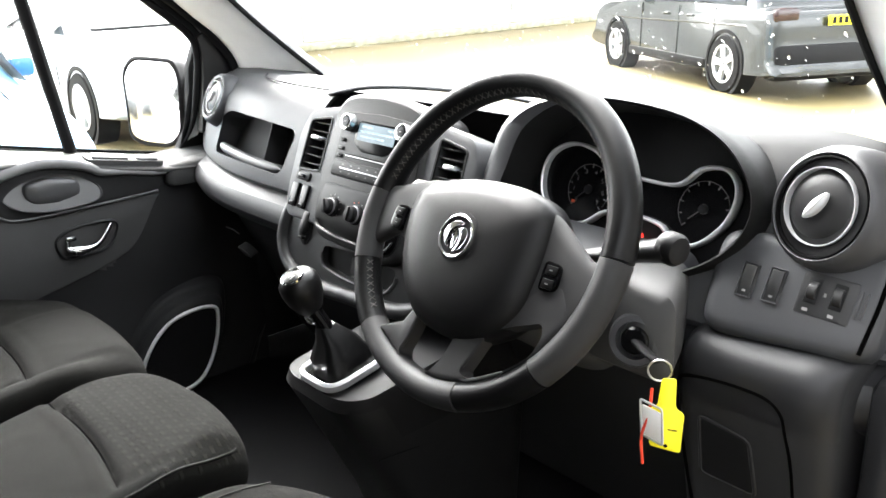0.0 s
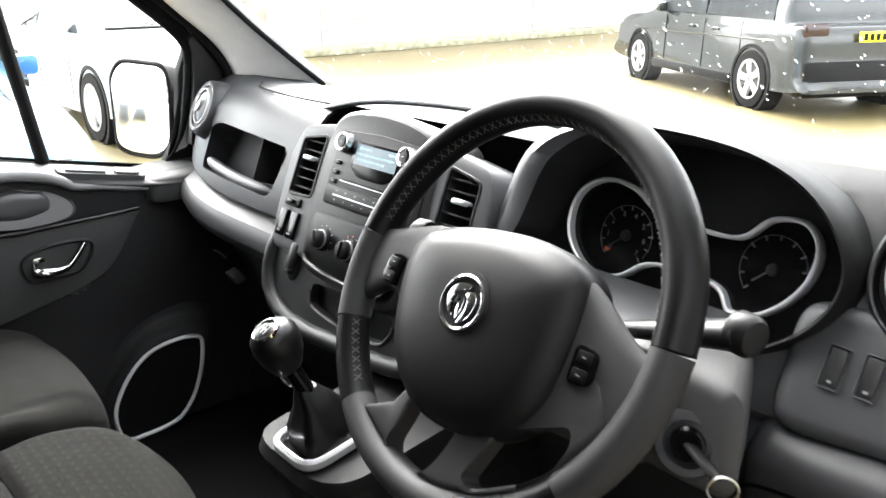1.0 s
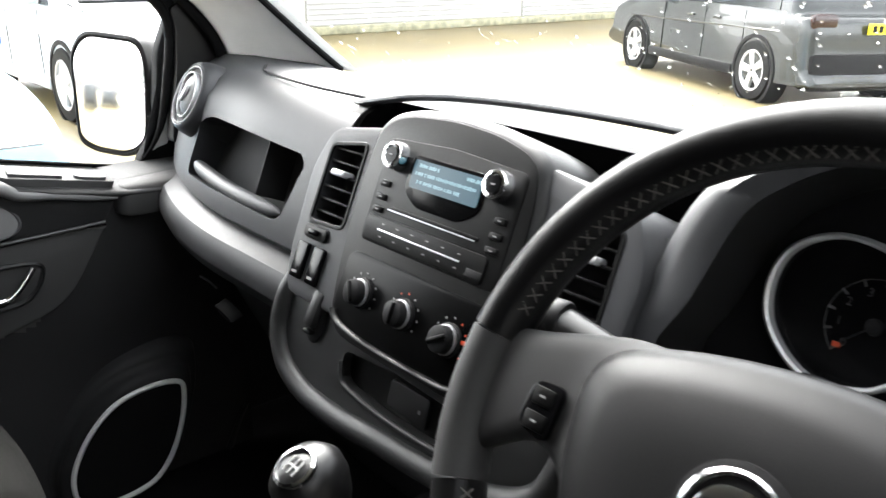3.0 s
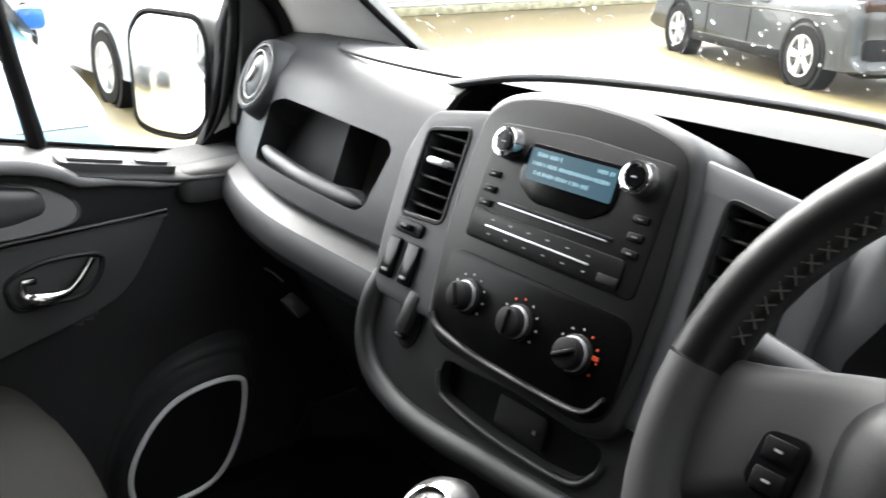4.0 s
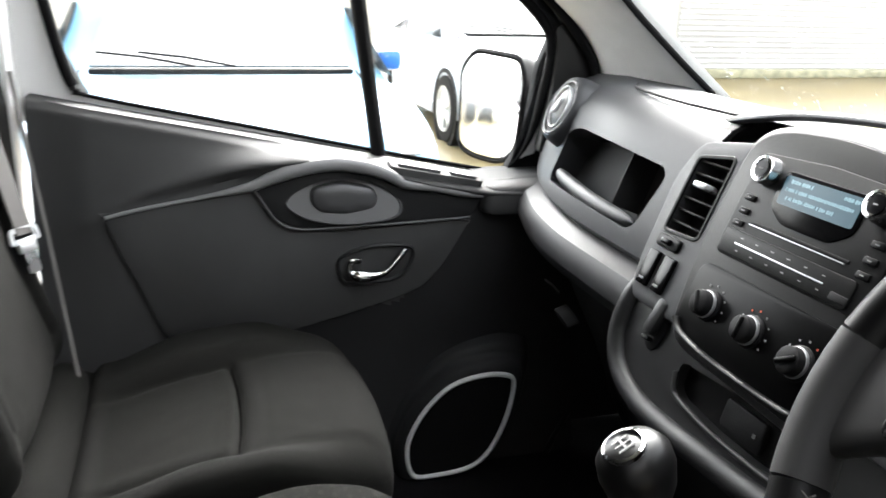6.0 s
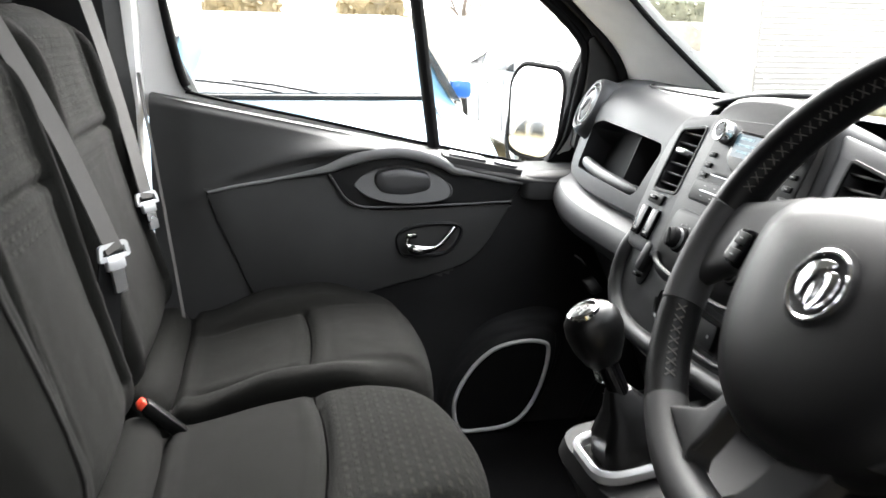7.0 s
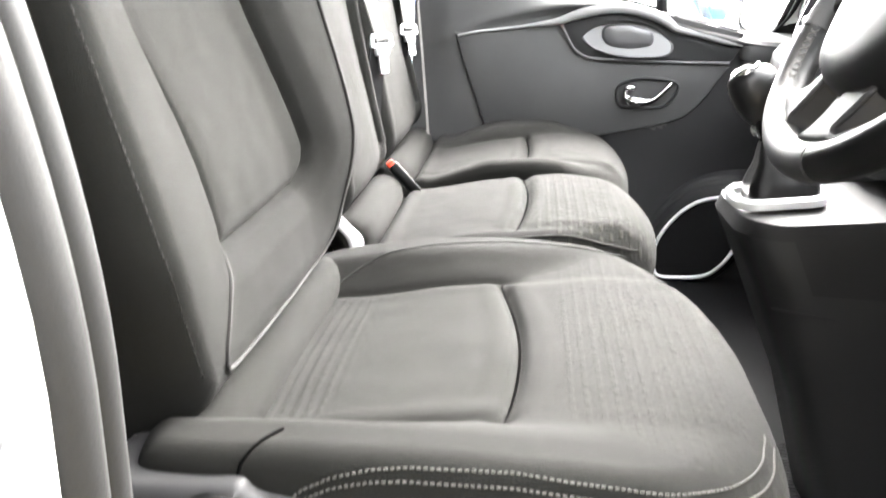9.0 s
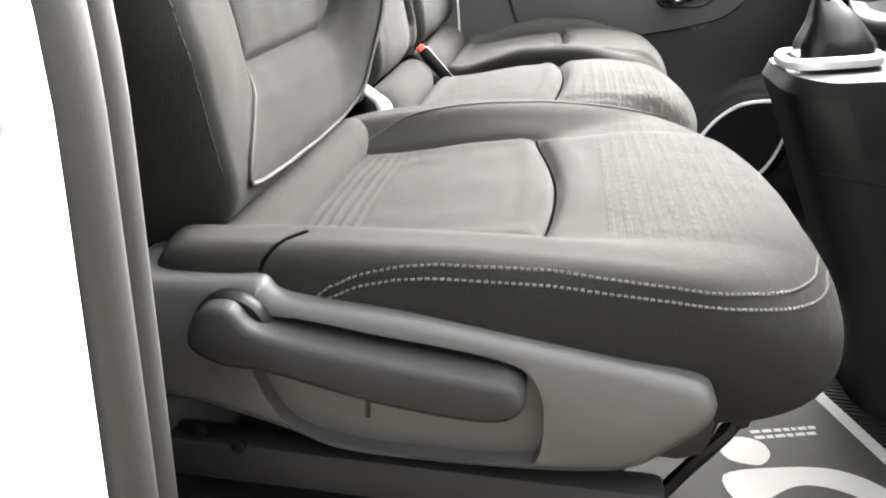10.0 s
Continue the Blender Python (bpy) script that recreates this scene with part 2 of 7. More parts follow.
def rbox(size, centre=(0, 0, 0), bevel=0.004, m=None, bm=None, seg=2):
    """A box with rounded edges."""
    b = bmesh.new()
    bmesh.ops.create_cube(b, size=1.0)
    bmesh.ops.scale(b, vec=size, verts=b.verts)
    if bevel:
        bmesh.ops.bevel(b, geom=b.edges[:], offset=min(bevel, min(size) * 0.45), segments=seg, affect="EDGES", profile=0.5)
    bmesh.ops.translate(b, vec=centre, verts=b.verts)
    if m is not None:
        b.transform(m)
    if bm is None:
        return b
    me = bpy.data.meshes.new("tmp")
    b.to_mesh(me)
    b.free()
    bm.from_mesh(me)
    bpy.data.meshes.remove(me)
    return bm


def cut(ob, *cutters):
    """Takes the cutters' shapes out of a mesh for good."""
    for bm in cutters:
        bmesh.ops.recalc_face_normals(bm, faces=bm.faces)
        me = bpy.data.meshes.new("tool")
        bm.to_mesh(me)
        bm.free()
        tool = new("tool", me)
        mod = ob.modifiers.new("opening", "BOOLEAN")
        mod.operation, mod.object, mod.solver = "DIFFERENCE", tool, "EXACT"
        tool.parent = ob.parent
        dg = bpy.context.evaluated_depsgraph_get()
        made = bpy.data.meshes.new_from_object(ob.evaluated_get(dg))
        ob.modifiers.clear()
        old = ob.data
        ob.data = made
        bpy.data.meshes.remove(old)
        bpy.data.objects.remove(tool)
        bpy.data.meshes.remove(me)
    return ob


def ring(outline, width, depth, bevel=0.001, m=None):
    """A flat frame: the outline and an inner one width inside it."""
    bm = bmesh.new()
    m = m or Matrix()
    ps = [Vector((p[0], p[1])) for p in outline]
    if sum(a.x * b.y - b.x * a.y for a, b in zip(ps, ps[1:] + ps[:1])) < 0:
        ps.reverse()
    k = len(ps)
    rows = []
    for inset, z in ((0, 0), (0, depth - bevel), (bevel, depth), (width - bevel, depth), (width, depth - bevel), (width, 0)):
        row = []
        for i, p in enumerate(ps):
            d = ps[(i + 1) % k] - ps[i - 1]
            q = p + Vector((-d.y, d.x)).normalized() * inset
            row.append(bm.verts.new(m @ Vector((q.x, q.y, z))))
        rows.append(row)
    for a, b in zip(rows, rows[1:] + rows[:1]):
        for i in range(k):
            bm.faces.new((a[i], a[(i + 1) % k], b[(i + 1) % k], b[i]))
    return bm


def step(x, a, b):
    """Smoothly from 0 at a to 1 at b."""
    t = min(max((x - a) / (b - a), 0), 1)
    return t * t * (3 - 2 * t)


# ---- the cab shell ----
def shell():
    floor = part("floor", rbox((1.9, 2.1, 0.04), (MID, 0.45, FLOOR - 0.02), 0.004), DARKRUB)
    tagged(floor, "black ribbed rubber cab floor", "floor", kind="structure")
    ribs = bmesh.new()
    for i in range(90):
        rbox((0.006, 0.5, 0.004), (0.0 + i * 0.0095, 0.62, FLOOR + 0.002), 0, bm=ribs)
    tagged(part("rib", ribs, DARKRUB, floor, "ribbed black rubber mat surface"), kind="stuff")
    roof = part("ceiling", rbox((1.9, 1.1, 0.05), (MID, -0.08, 1.53), 0.01), HEADLINER)
    tagged(roof, "pale grey fabric headliner of the cab", "ceiling", kind="structure")
    back = part("wall_rear", rbox((1.9, 0.04, 1.7), (MID, -0.55, 0.72), 0.005), LOWER)
    tagged(back, "dark bulkhead panel behind the seats", "wall", kind="structure")
    kick = part("wall_side", rbox((0.03, 0.46, 0.56), (-0.885, 1.17, 0.36), 0.005), LOWER)
    tagged(kick, "dark footwell side panel", "wall", kind="structure")
    front = part("wall_front", rbox((1.86, 0.04, 0.86), (MID, 1.42, 0.32), 0.005), BLACK)
    tagged(front, "black firewall below the windscreen", "wall", kind="structure")


def pillar(sign):
    """A windscreen pillar with its trim; sign -1 for the passenger's side."""
    def sec(p):
        return [(MID + sign * (abs(x) + MID), y, z) if sign > 0 else (x, y, z) for x, y, z in p]
    base = [(-0.885, 1.040, 0.84), (-0.835, 1.030, 0.84), (-0.79, 1.045, 0.84), (-0.735, 1.095, 0.84), (-0.665, 1.165, 0.835), (-0.66, 1.20, 0.83), (-0.93, 1.22, 0.83)]
    low = [(-0.885, 0.988, 0.93), (-0.835, 0.978, 0.93), (-0.79, 0.982, 0.93), (-0.735, 1.005, 0.93), (-0.663, 1.043, 0.932), (-0.657, 1.075, 0.932), (-0.92, 1.11, 0.93)]
    mid = [(-0.885, 0.848, 1.06), (-0.835, 0.838, 1.06), (-0.787, 0.842, 1.06), (-0.73, 0.862, 1.06), (-0.66, 0.90, 1.06), (-0.655, 0.93, 1.06), (-0.91, 0.98, 1.06)]
    top = [(-0.86, 0.40, 1.52), (-0.82, 0.39, 1.52), (-0.76, 0.39, 1.52), (-0.71, 0.40, 1.52), (-0.65, 0.42, 1.52), (-0.645, 0.45, 1.52), (-0.87, 0.50, 1.52)]
    rows = []
    for a, b, c, e in zip(base, low, mid, top):
        rows.append([tuple(v) for v in spline([a, b, c, e], 6, False)])
    secs = [sec(s) for s in zip(*rows)]
    ob = part("pillar", loft(secs), PILLAR, smooth=60)
    tagged(ob, "pale grey windscreen pillar trim", "pillar", kind="structure")
    # rubber seal round the door's opening
    gasket = spline([(-0.836, 1.022, 0.80), (-0.834, 1.017, 0.848), (-0.833, 1.003, 0.888), (-0.833, 0.974, 0.926), (-0.834, 0.936, 0.966), (-0.836, 0.878, 1.018), (-0.838, 0.828, 1.064), (-0.832, 0.60, 1.30), (-0.825, 0.39, 1.515)], 6, False)
    part("seal", tube([Vector(sec([tuple(p)])[0]) for p in gasket], 0.0105, seg=12), DARKRUB, ob, "black rubber door seal")
    # black seal along the glass
    edge = [sec([rows[4][i]])[0] for i in range(len(rows[4]))]
    part("trim", tube(edge, 0.006, seg=8), DARKRUB, ob, "black rubber windscreen seal")


def windscreen():
    ob = bmesh.new()
    rows = []
    for j in range(9):
        s = j / 8
        rows.append([(MID + (0.72 - 0.02 * s) * u, 1.25 - 0.80 * s + 0.03 * (1 - u * u) - 0.06 * abs(u) ** 3, 0.81 + 0.71 * s) for u in (i / 8 - 1 for i in range(17))])
    loft(rows, closed=False, bm=ob)
    w = part("window_1", ob, GLASS)
    w.visible_shadow = False
    tagged(w, "clear windscreen wet with rain", "window", kind="structure")
    drops = bmesh.new()
    rng = random.Random(4)
    for i in range(1300):
        s, u = rng.uniform(0.03, 0.75), rng.uniform(-0.98, 0.98)
        y, z = 1.25 - 0.80 * s + 0.03 * (1 - u * u) - 0.06 * abs(u) ** 3, 0.81 + 0.71 * s
        r = rng.choice((0.0008, 0.0010, 0.0012, 0.0018)) * rng.uniform(0.7, 1.2)
        n = Vector((0, 0.66, 0.75))
        m = plane_at(Vector((MID + 0.71 * u, y, z)) + n * 0.002, (1, rng.uniform(-0.4, 0.4), 0), n.cross(Vector((1, 0, 0))))
        lathe([(0, 0), (r, 0.0002), (r * 0.8, r * 0.35), (r * 0.4, r * 0.5), (0, r * 0.55)], m @ Matrix.Diagonal((1, rng.uniform(1, 3.4), 1, 1)), 7, drops)
    d = part("raindrops", drops, WATER)
    tagged(d, "scattered raindrops on the windscreen", "raindrops", kind="stuff")
    d.visible_shadow = False


WATER = pbr("rain_water", (0.9, 0.92, 0.95), 0.03, bump=0, vary=0)
WATER.node_tree.nodes["Principled BSDF"].inputs["Transmission Weight"].default_value = 1.0
WATER.node_tree.nodes["Principled BSDF"].inputs["IOR"].default_value = 1.33


# ---- the dashboard ----
def end_curve(x):
    """How far the dash's face turns away towards the doors."""
    a = abs(x - MID)
    return 0.075 * max(0, (a - 0.46) / 0.38) ** 2


FACE = [(1.40, 0.66), (1.38, 0.745), (1.27, 0.80), (1.10, 0.846), (0.99, 0.858), (0.935, 0.857), (0.905, 0.843), (0.882, 0.82), (0.866, 0.795),
        (0.848, 0.76), (0.832, 0.722), (0.822, 0.69), (0.818, 0.668), (0.826, 0.658), (0.812, 0.652), (0.794, 0.645), (0.783, 0.630),
        (0.780, 0.610), (0.788, 0.592), (0.812, 0.575), (0.85, 0.56), (0.90, 0.46), (0.97, 0.32), (1.04, 0.16), (1.38, 0.16)]


def face_y(z, x=0.0):
    """The dash face's y at a height."""
    ps = FACE[7:13]
    for (ya, za), (yb, zb) in zip(ps, ps[1:]):
        if za >= z >= zb:
            return ya + (yb - ya) * (za - z) / (za - zb) + end_curve(x)
    return (0.882 if z > 0.8 else 0.818) + end_curve(x)


def dashboard():
    d = thing("dashboard", "grey grained plastic dashboard with open storage bin", "dashboard")
    xs = [-0.895 + 1.83 * i / 88 for i in range(89)]
    def mound(x, y):
        """The top pad swells behind the instruments."""
        return 0.027 * step(x, 0.25, 0.36) * (1 - step(x, 0.68, 0.84)) * math.exp(-((y - 0.99) / 0.10) ** 2) * step(y, 0.89, 0.96)
    def secs(a, b):
        out = []
        for x in xs:
            e = end_curve(x)
            row = []
            for y, z in FACE[a:b]:
                k = 1.0 if y < 1.0 else max(0, 1 - (y - 1.0) / 0.35)
                swell = 0.030 * math.exp(-((x + 0.675) / 0.075) ** 2 - ((z - 0.822) / 0.046) ** 2) if y < 1.0 else 0.0
                row.append((x, y + e * k - swell - (0.12 * step(abs(x - MID), 0.5, 0.82) if y > 1.2 else 0), z + (mound(x, y) if z > 0.79 else 0)))
            out.append(row)
        return out
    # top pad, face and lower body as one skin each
    whole = part("body", loft(secs(0, len(FACE))), [DASH, LOWER, DASH_SHADED, DEEP, ROLL], d, smooth=32)
    # roll and upward faces coloured darker to offset the overhead light
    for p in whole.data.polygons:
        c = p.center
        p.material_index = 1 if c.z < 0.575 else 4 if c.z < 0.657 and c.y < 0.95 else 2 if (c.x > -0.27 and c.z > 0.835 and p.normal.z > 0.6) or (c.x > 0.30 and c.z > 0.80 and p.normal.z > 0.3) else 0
    # storage bin in front of the passenger
    bin_out = rounded([(-0.665, 0.700), (-0.640, 0.780), (-0.60, 0.795), (-0.320, 0.783), (-0.306, 0.770), (-0.325, 0.705), (-0.345, 0.692)], 0.02)
    m = plane_at((0, 0.85, 0.75), (1, 0, 0), (0, 0.40, 1))
    cut(whole, prism([(p.x, (p.y - 0.75) * 1.077) for p in bin_out], 0.12, 0, m, back=-0.075))
    def bin_part(name, o, depth, mat, back=0.0):
        return part(name, prism(o, depth, 0.003, m, back=back), mat, d)
    inner = [(p.x, (p.y - 0.75) * 1.077) for p in bin_out]
    part("bin_mat", prism(inner, -0.070, 0, m, back=-0.0745), DOOR, d, "charcoal back of the storage bin")
    part("bin_divider", rbox((0.004, 0.085, 0.055), (-0.442, 0.0, -0.047), 0.001, m), LOWER, d)
    lip = [(x, 0.845 + end_curve(x) - 0.006, z) for x, z in ((-0.655, 0.708), (-0.6, 0.704), (-0.5, 0.700), (-0.42, 0.698), (-0.35, 0.698))]
    part("bin_lip", tube(spline(lip, 8, False), lambda u: 0.001 + 0.0115 * max(0.0, 1 - (2 * u - 1) ** 4) ** 0.7, seg=16), DASH, d, "rounded pale lip of the bin")
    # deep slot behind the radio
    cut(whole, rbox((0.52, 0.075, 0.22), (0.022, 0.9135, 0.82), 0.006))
    # slot walls coloured near black as the shade down inside it
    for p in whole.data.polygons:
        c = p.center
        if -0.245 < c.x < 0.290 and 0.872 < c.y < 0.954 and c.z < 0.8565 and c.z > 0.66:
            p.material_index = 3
    # lid line on the top pad
    lid = spline([(-0.62, 0.985, 0.861), (-0.55, 0.945, 0.8605), (-0.40, 0.925, 0.860), (-0.27, 0.93, 0.859)], 6, False)
    part("lid_gap", tube(lid, 0.0022, seg=6), BLACK, d, "dark gap round the storage lid")
    # small fittings under the bolster
    catch = plane_at((-0.617, 0.876, 0.446), (0.9, 0.1, -0.25), (0.2, -0.35, 1))
    part("catch", prism(spline([(-0.026, 0.004), (0.0, 0.009), (0.026, 0.0), (0.0, -0.008)], 5), 0.004, 0.002, catch, back=-0.02), LOWER, d, "small pale catch under the dash")
    part("panel_edge", tube([(-0.693, 0.872, 0.494), (-0.66, 0.872, 0.495), (-0.630, 0.872, 0.490)], 0.0022, seg=6), DASH, d)
    part("console_edge", tube([(-0.172, 0.752, 0.517), (-0.13, 0.752, 0.516), (-0.09, 0.752, 0.514)], 0.0016, seg=6), DASH, d)
    return d


def round_vent(x, sign):
    """A round swivelling air vent at the end of the dash."""
    v = thing("air_vent", "round black air vent with a chrome ring", "air vent", "round dash vents")
    m = plane_at((x, 0.882 if sign > 0 else 0.872, 0.811 if sign > 0 else 0.827), (1, -0.10 if sign > 0 else -0.30, 0), (0, 0.50 if sign > 0 else 0.34, 1)) @ Matrix.Scale(0.92 if x > 0 else 0.80, 4)
    part("housing", lathe([(0.060, -0.09), (0.0625, -0.03), (0.0630, 0.0), (0.0630, 0.006), (0.062, 0.008), (0.060, 0.004), (0.058, -0.03)], m, 40), GLOSS, v)
    part("collar", lathe([(0.082, -0.10), (0.0815, -0.05), (0.080, -0.026), (0.077, -0.008), (0.0725, 0.003), (0.0690, 0.0075), (0.0655, 0.0095), (0.0635, 0.0075), (0.0630, -0.05)], m, 48), DASH, v, "grey dash nacelle round the vent", 70)
    part("ring", lathe([(0.0625, 0.0055), (0.0618, 0.0092), (0.0602, 0.0092), (0.0595, 0.0045)], m, 40), SATIN if sign > 0 else PANEL, v, "thin outer ring")
    part("bowl", lathe([(0.059, 0.004), (0.055, -0.024), (0.03, -0.040), (0, -0.041)], m, 36), BLACK, v)
    core = m @ pose(0, 0, 0.008, 4, -3 * sign, 0)
    part("inner_ring", lathe([(0.0480, -0.022), (0.0480, 0.0), (0.0476, 0.0030), (0.0464, 0.0030), (0.0458, 0.0), (0.0455, -0.022)], core, 40), SILVER, v, "bright inner ring")
    part("core_disc", lathe([(0.0455, -0.008), (0.043, -0.004), (0.036, 0.0005), (0.022, 0.004), (0, 0.005)], core, 40), CONS, v, "smooth dark swivelling vent core", 70)
    tilt = core @ pose(0, 0, 0, 0, 0, 56)
    part("grip", prism(spline([(-0.021, 0.0), (-0.012, 0.0065), (0.006, 0.0075), (0.021, 0.002), (0.012, -0.0055), (-0.006, -0.0070)], 5), 0.011, 0.003, tilt, back=0.0), SILVER, v, "bright silver swivel grip", 60)
    return v


def stack_y(z):
    """The centre stack's face."""
    return 0.762 + (z - 0.697) * 0.42


def stack_plane(x, z, out=0.0):
    m = plane_at((x, stack_y(z), z), (1, 0, 0), (0, 0.42, 1))
    return m @ Matrix.Translation((0, 0, out - 0.020))


def centre_stack():
    c = thing("centre_console", "grey centre console panel with black radio surround", "console")
    # wings with the vents either side of the radio
    o = stack_plane(0, 0.697)
    up = math.hypot(1, 0.42)
    def on(x, z):
        return (x, (z - 0.697) * up)
    outer = stack_plane(0, 0.697, 0.020)
    wing = rounded([on(-0.228, 0.655), on(-0.240, 0.70), on(-0.246, 0.80), on(-0.225, 0.848), on(-0.10, 0.866), on(0.10, 0.866), on(0.225, 0.848), on(0.246, 0.80), on(0.240, 0.70), on(0.228, 0.655)], 0.02)
    w = part("wing_panel", prism(wing, -0.024, 0.006, outer, back=-0.14), DASH, c)
    slots = []
    for s in (-1, 1):
        slots.append(prism(rounded([on(s * 0.152, 0.838), on(s * 0.214, 0.828), on(s * 0.216, 0.742), on(s * 0.152, 0.746)], 0.01), 0.05, 0, outer, back=-0.09))
    cut(w, *slots)
    # radio pod
    top = [(-0.124, 0.655), (-0.133, 0.70), (-0.139, 0.765), (-0.137, 0.832), (-0.134, 0.862), (-0.112, 0.880), (-0.078, 0.888), (-0.01, 0.892), (0.055, 0.888), (0.100, 0.878), (0.120, 0.866), (0.128, 0.835), (0.134, 0.772), (0.135, 0.70), (0.128, 0.645), (0.10, 0.632), (-0.10, 0.640)]
    pod = rounded([on(x, z) for x, z in top], 0.02)
    part("radio_surround", prism(pod, 0.004, 0.011, o, back=-0.09), CONS, c, "grey radio pod with a rounded top", 50)
    face = rounded([on(x * 0.935 - 0.001, 0.762 + (z - 0.762) * 0.925) for x, z in top], 0.02)
    part("pod_face", prism(face, 0.0052, 0.0012, o, back=0.0), POD, c, "charcoal face of the radio pod")
    # dark well behind the pod and its raised hood lip
    well = spline([(-0.30, 0.93, 0.846), (-0.24, 0.925, 0.860), (-0.17, 0.94, 0.873), (-0.08, 0.955, 0.880), (0.05, 0.965, 0.884), (0.2, 0.965, 0.884), (0.33, 0.95, 0.878)], 8, False)
    part("hood_lip", tube(well, 0.007, seg=10, flat=0.8), DASH_TOP, c, "raised lip behind the radio")
    # lower U-shaped console
    lo = plane_at((0, 0.760, 0.59), (1, 0, 0), (0, 0.28, 1))
    def onl(x, z):
        return (x, z - 0.59)
    ou = rounded([onl(-0.226, 0.668), onl(-0.232, 0.595), onl(-0.200, 0.552), onl(-0.12, 0.535), onl(-0.04, 0.530), onl(0.05, 0.532), onl(0.16, 0.545), onl(0.230, 0.595), onl(0.226, 0.668)], 0.05, 7)
    u = part("lower_panel", prism(ou, 0.0, 0.012, lo, back=-0.10), CONS, c, "curved grey lower console panel", 50)
    rim = spline([(x, 0.761 + (z - 0.59) * 0.28 + 0.02 * step(z, 0.63, 0.68), z) for x, z in ((-0.224, 0.674), (-0.230, 0.64), (-0.229, 0.595), (-0.203, 0.560), (-0.15, 0.541), (-0.08, 0.538), (-0.01, 0.543), (0.06, 0.547), (0.14, 0.556), (0.205, 0.585), (0.226, 0.64), (0.224, 0.674))], 8, False)
    part("console_rim", tube(rim, 0.0145, seg=14), CONS, c, "rounded grey console rim", 60)
    tray = rounded([onl(-0.098, 0.614), onl(-0.096, 0.586), onl(-0.082, 0.577), onl(-0.02, 0.572), onl(0.05, 0.572), onl(0.092, 0.577), onl(0.110, 0.594), onl(0.114, 0.616), onl(0.03, 0.622)], 0.012)
    cut(u, prism(tray, 0.03, 0, lo, back=-0.030))
    part("tray_floor", prism(tray, -0.013, 0, lo, back=-0.031), PANEL, c)
    part("tray_lip", tube([lo @ Vector((*onl(x, z), 0.0)) for x, z in spline([(-0.100, 0.600), (-0.094, 0.582), (-0.080, 0.574), (-0.02, 0.568), (0.05, 0.568), (0.092, 0.573), (0.112, 0.592), (0.116, 0.606)], 6, False)], 0.0034, seg=10), CONS, c, "rolled grey lip of the tray")
    part("tray_cover", prism(rounded([onl(-0.02, 0.610), onl(-0.02, 0.578), onl(0.045, 0.576), onl(0.045, 0.610)], 0.006), -0.008, 0.002, lo, back=-0.03), BLACK, c)
    part("tray_icon", prism([onl(0.030, 0.590), onl(0.034, 0.590), onl(0.034, 0.594), onl(0.030, 0.594)], -0.0070, 0, lo, back=-0.009), PRINT, c)
    # small switches below each vent
    for s in (-1, 1):
        for k, xx in enumerate((0.208, 0.175)):
            part("rocker", prism(rounded([on(s * xx - 0.011, 0.716), on(s * xx - 0.012, 0.674), on(s * xx + 0.010, 0.674), on(s * xx + 0.011, 0.716)], 0.003), -0.019, 0.002, outer, back=-0.03), GLOSS, c)
            part("rocker_mark", prism([on(s * xx - 0.006, 0.680), on(s * xx + 0.003, 0.680), on(s * xx + 0.003, 0.6825), on(s * xx - 0.006, 0.6825)], -0.0175, 0, outer, back=-0.02), PRINT, c)
        part("thumbwheel_plate", prism(rounded([on(s * 0.192 - 0.026, 0.737), on(s * 0.192 - 0.024, 0.722), on(s * 0.192 + 0.020, 0.722), on(s * 0.192 + 0.022, 0.737)], 0.006), -0.020, 0.002, outer, back=-0.03), PANEL, c)
        part("thumbwheel", rbox((0.018, 0.007, 0.008), (*on(s * 0.192 - 0.002, 0.7295), -0.019), 0.002, outer), GLOSS, c)
    # handle-like lever on the lower panel
    m = lo @ Matrix.Translation((*onl(-0.160, 0.636), 0.002))
    part("lever_recess", prism([(0.020 * math.cos(a), 0.036 * math.sin(a)) for a in (k * math.pi / 12 for k in range(24))], 0.0, 0.001, m, back=-0.006), BLACK, c)
    part("lever_cap", rbox((0.020, 0.046, 0.014), (0.002, 0.006, 0.005), 0.006, m @ pose(0, 0, 0, -8, 0, -8)), CONS, c, "dark grey pull lever")
    part("lever_tip", rbox((0.016, 0.006, 0.010), (-0.001, -0.022, 0.006), 0.003, m), PANEL, c)
    return c


def slat_vent(s):
    v = thing("air_vent", "upright rectangular air vent with black slats", "air vent", "centre dash vents")
    up = math.hypot(1, 0.42)
    o = stack_plane(0, 0.697, 0.020)
    def on(x, z):
        return (x, (z - 0.697) * up)
    out = rounded([on(s * 0.148, 0.842), on(s * 0.218, 0.831), on(s * 0.220, 0.738), on(s * 0.148, 0.742)], 0.012)
    part("vent_frame", ring(out, 0.005, 0.003, 0.001, o @ Matrix.Translation((0, 0, -0.0255))), PANEL, v)
    part("vent_box", prism(out, -0.085, 0, o, back=-0.09), BLACK, v)
    for k in range(6):
        z = 0.754 + 0.0145 * k
        a, b = s * 0.151, s * 0.217
        part("slat", rbox((abs(a - b), 0.003, 0.028), ((a + b) / 2, on(0, z)[1], -0.042), 0.001, o), PANEL, v)
    part("tab", rbox((0.026, 0.008, 0.02), (s * 0.186, on(0, 0.80)[1], -0.028), 0.003, o), SILVER, v, "bright silver vent tab")
    return v


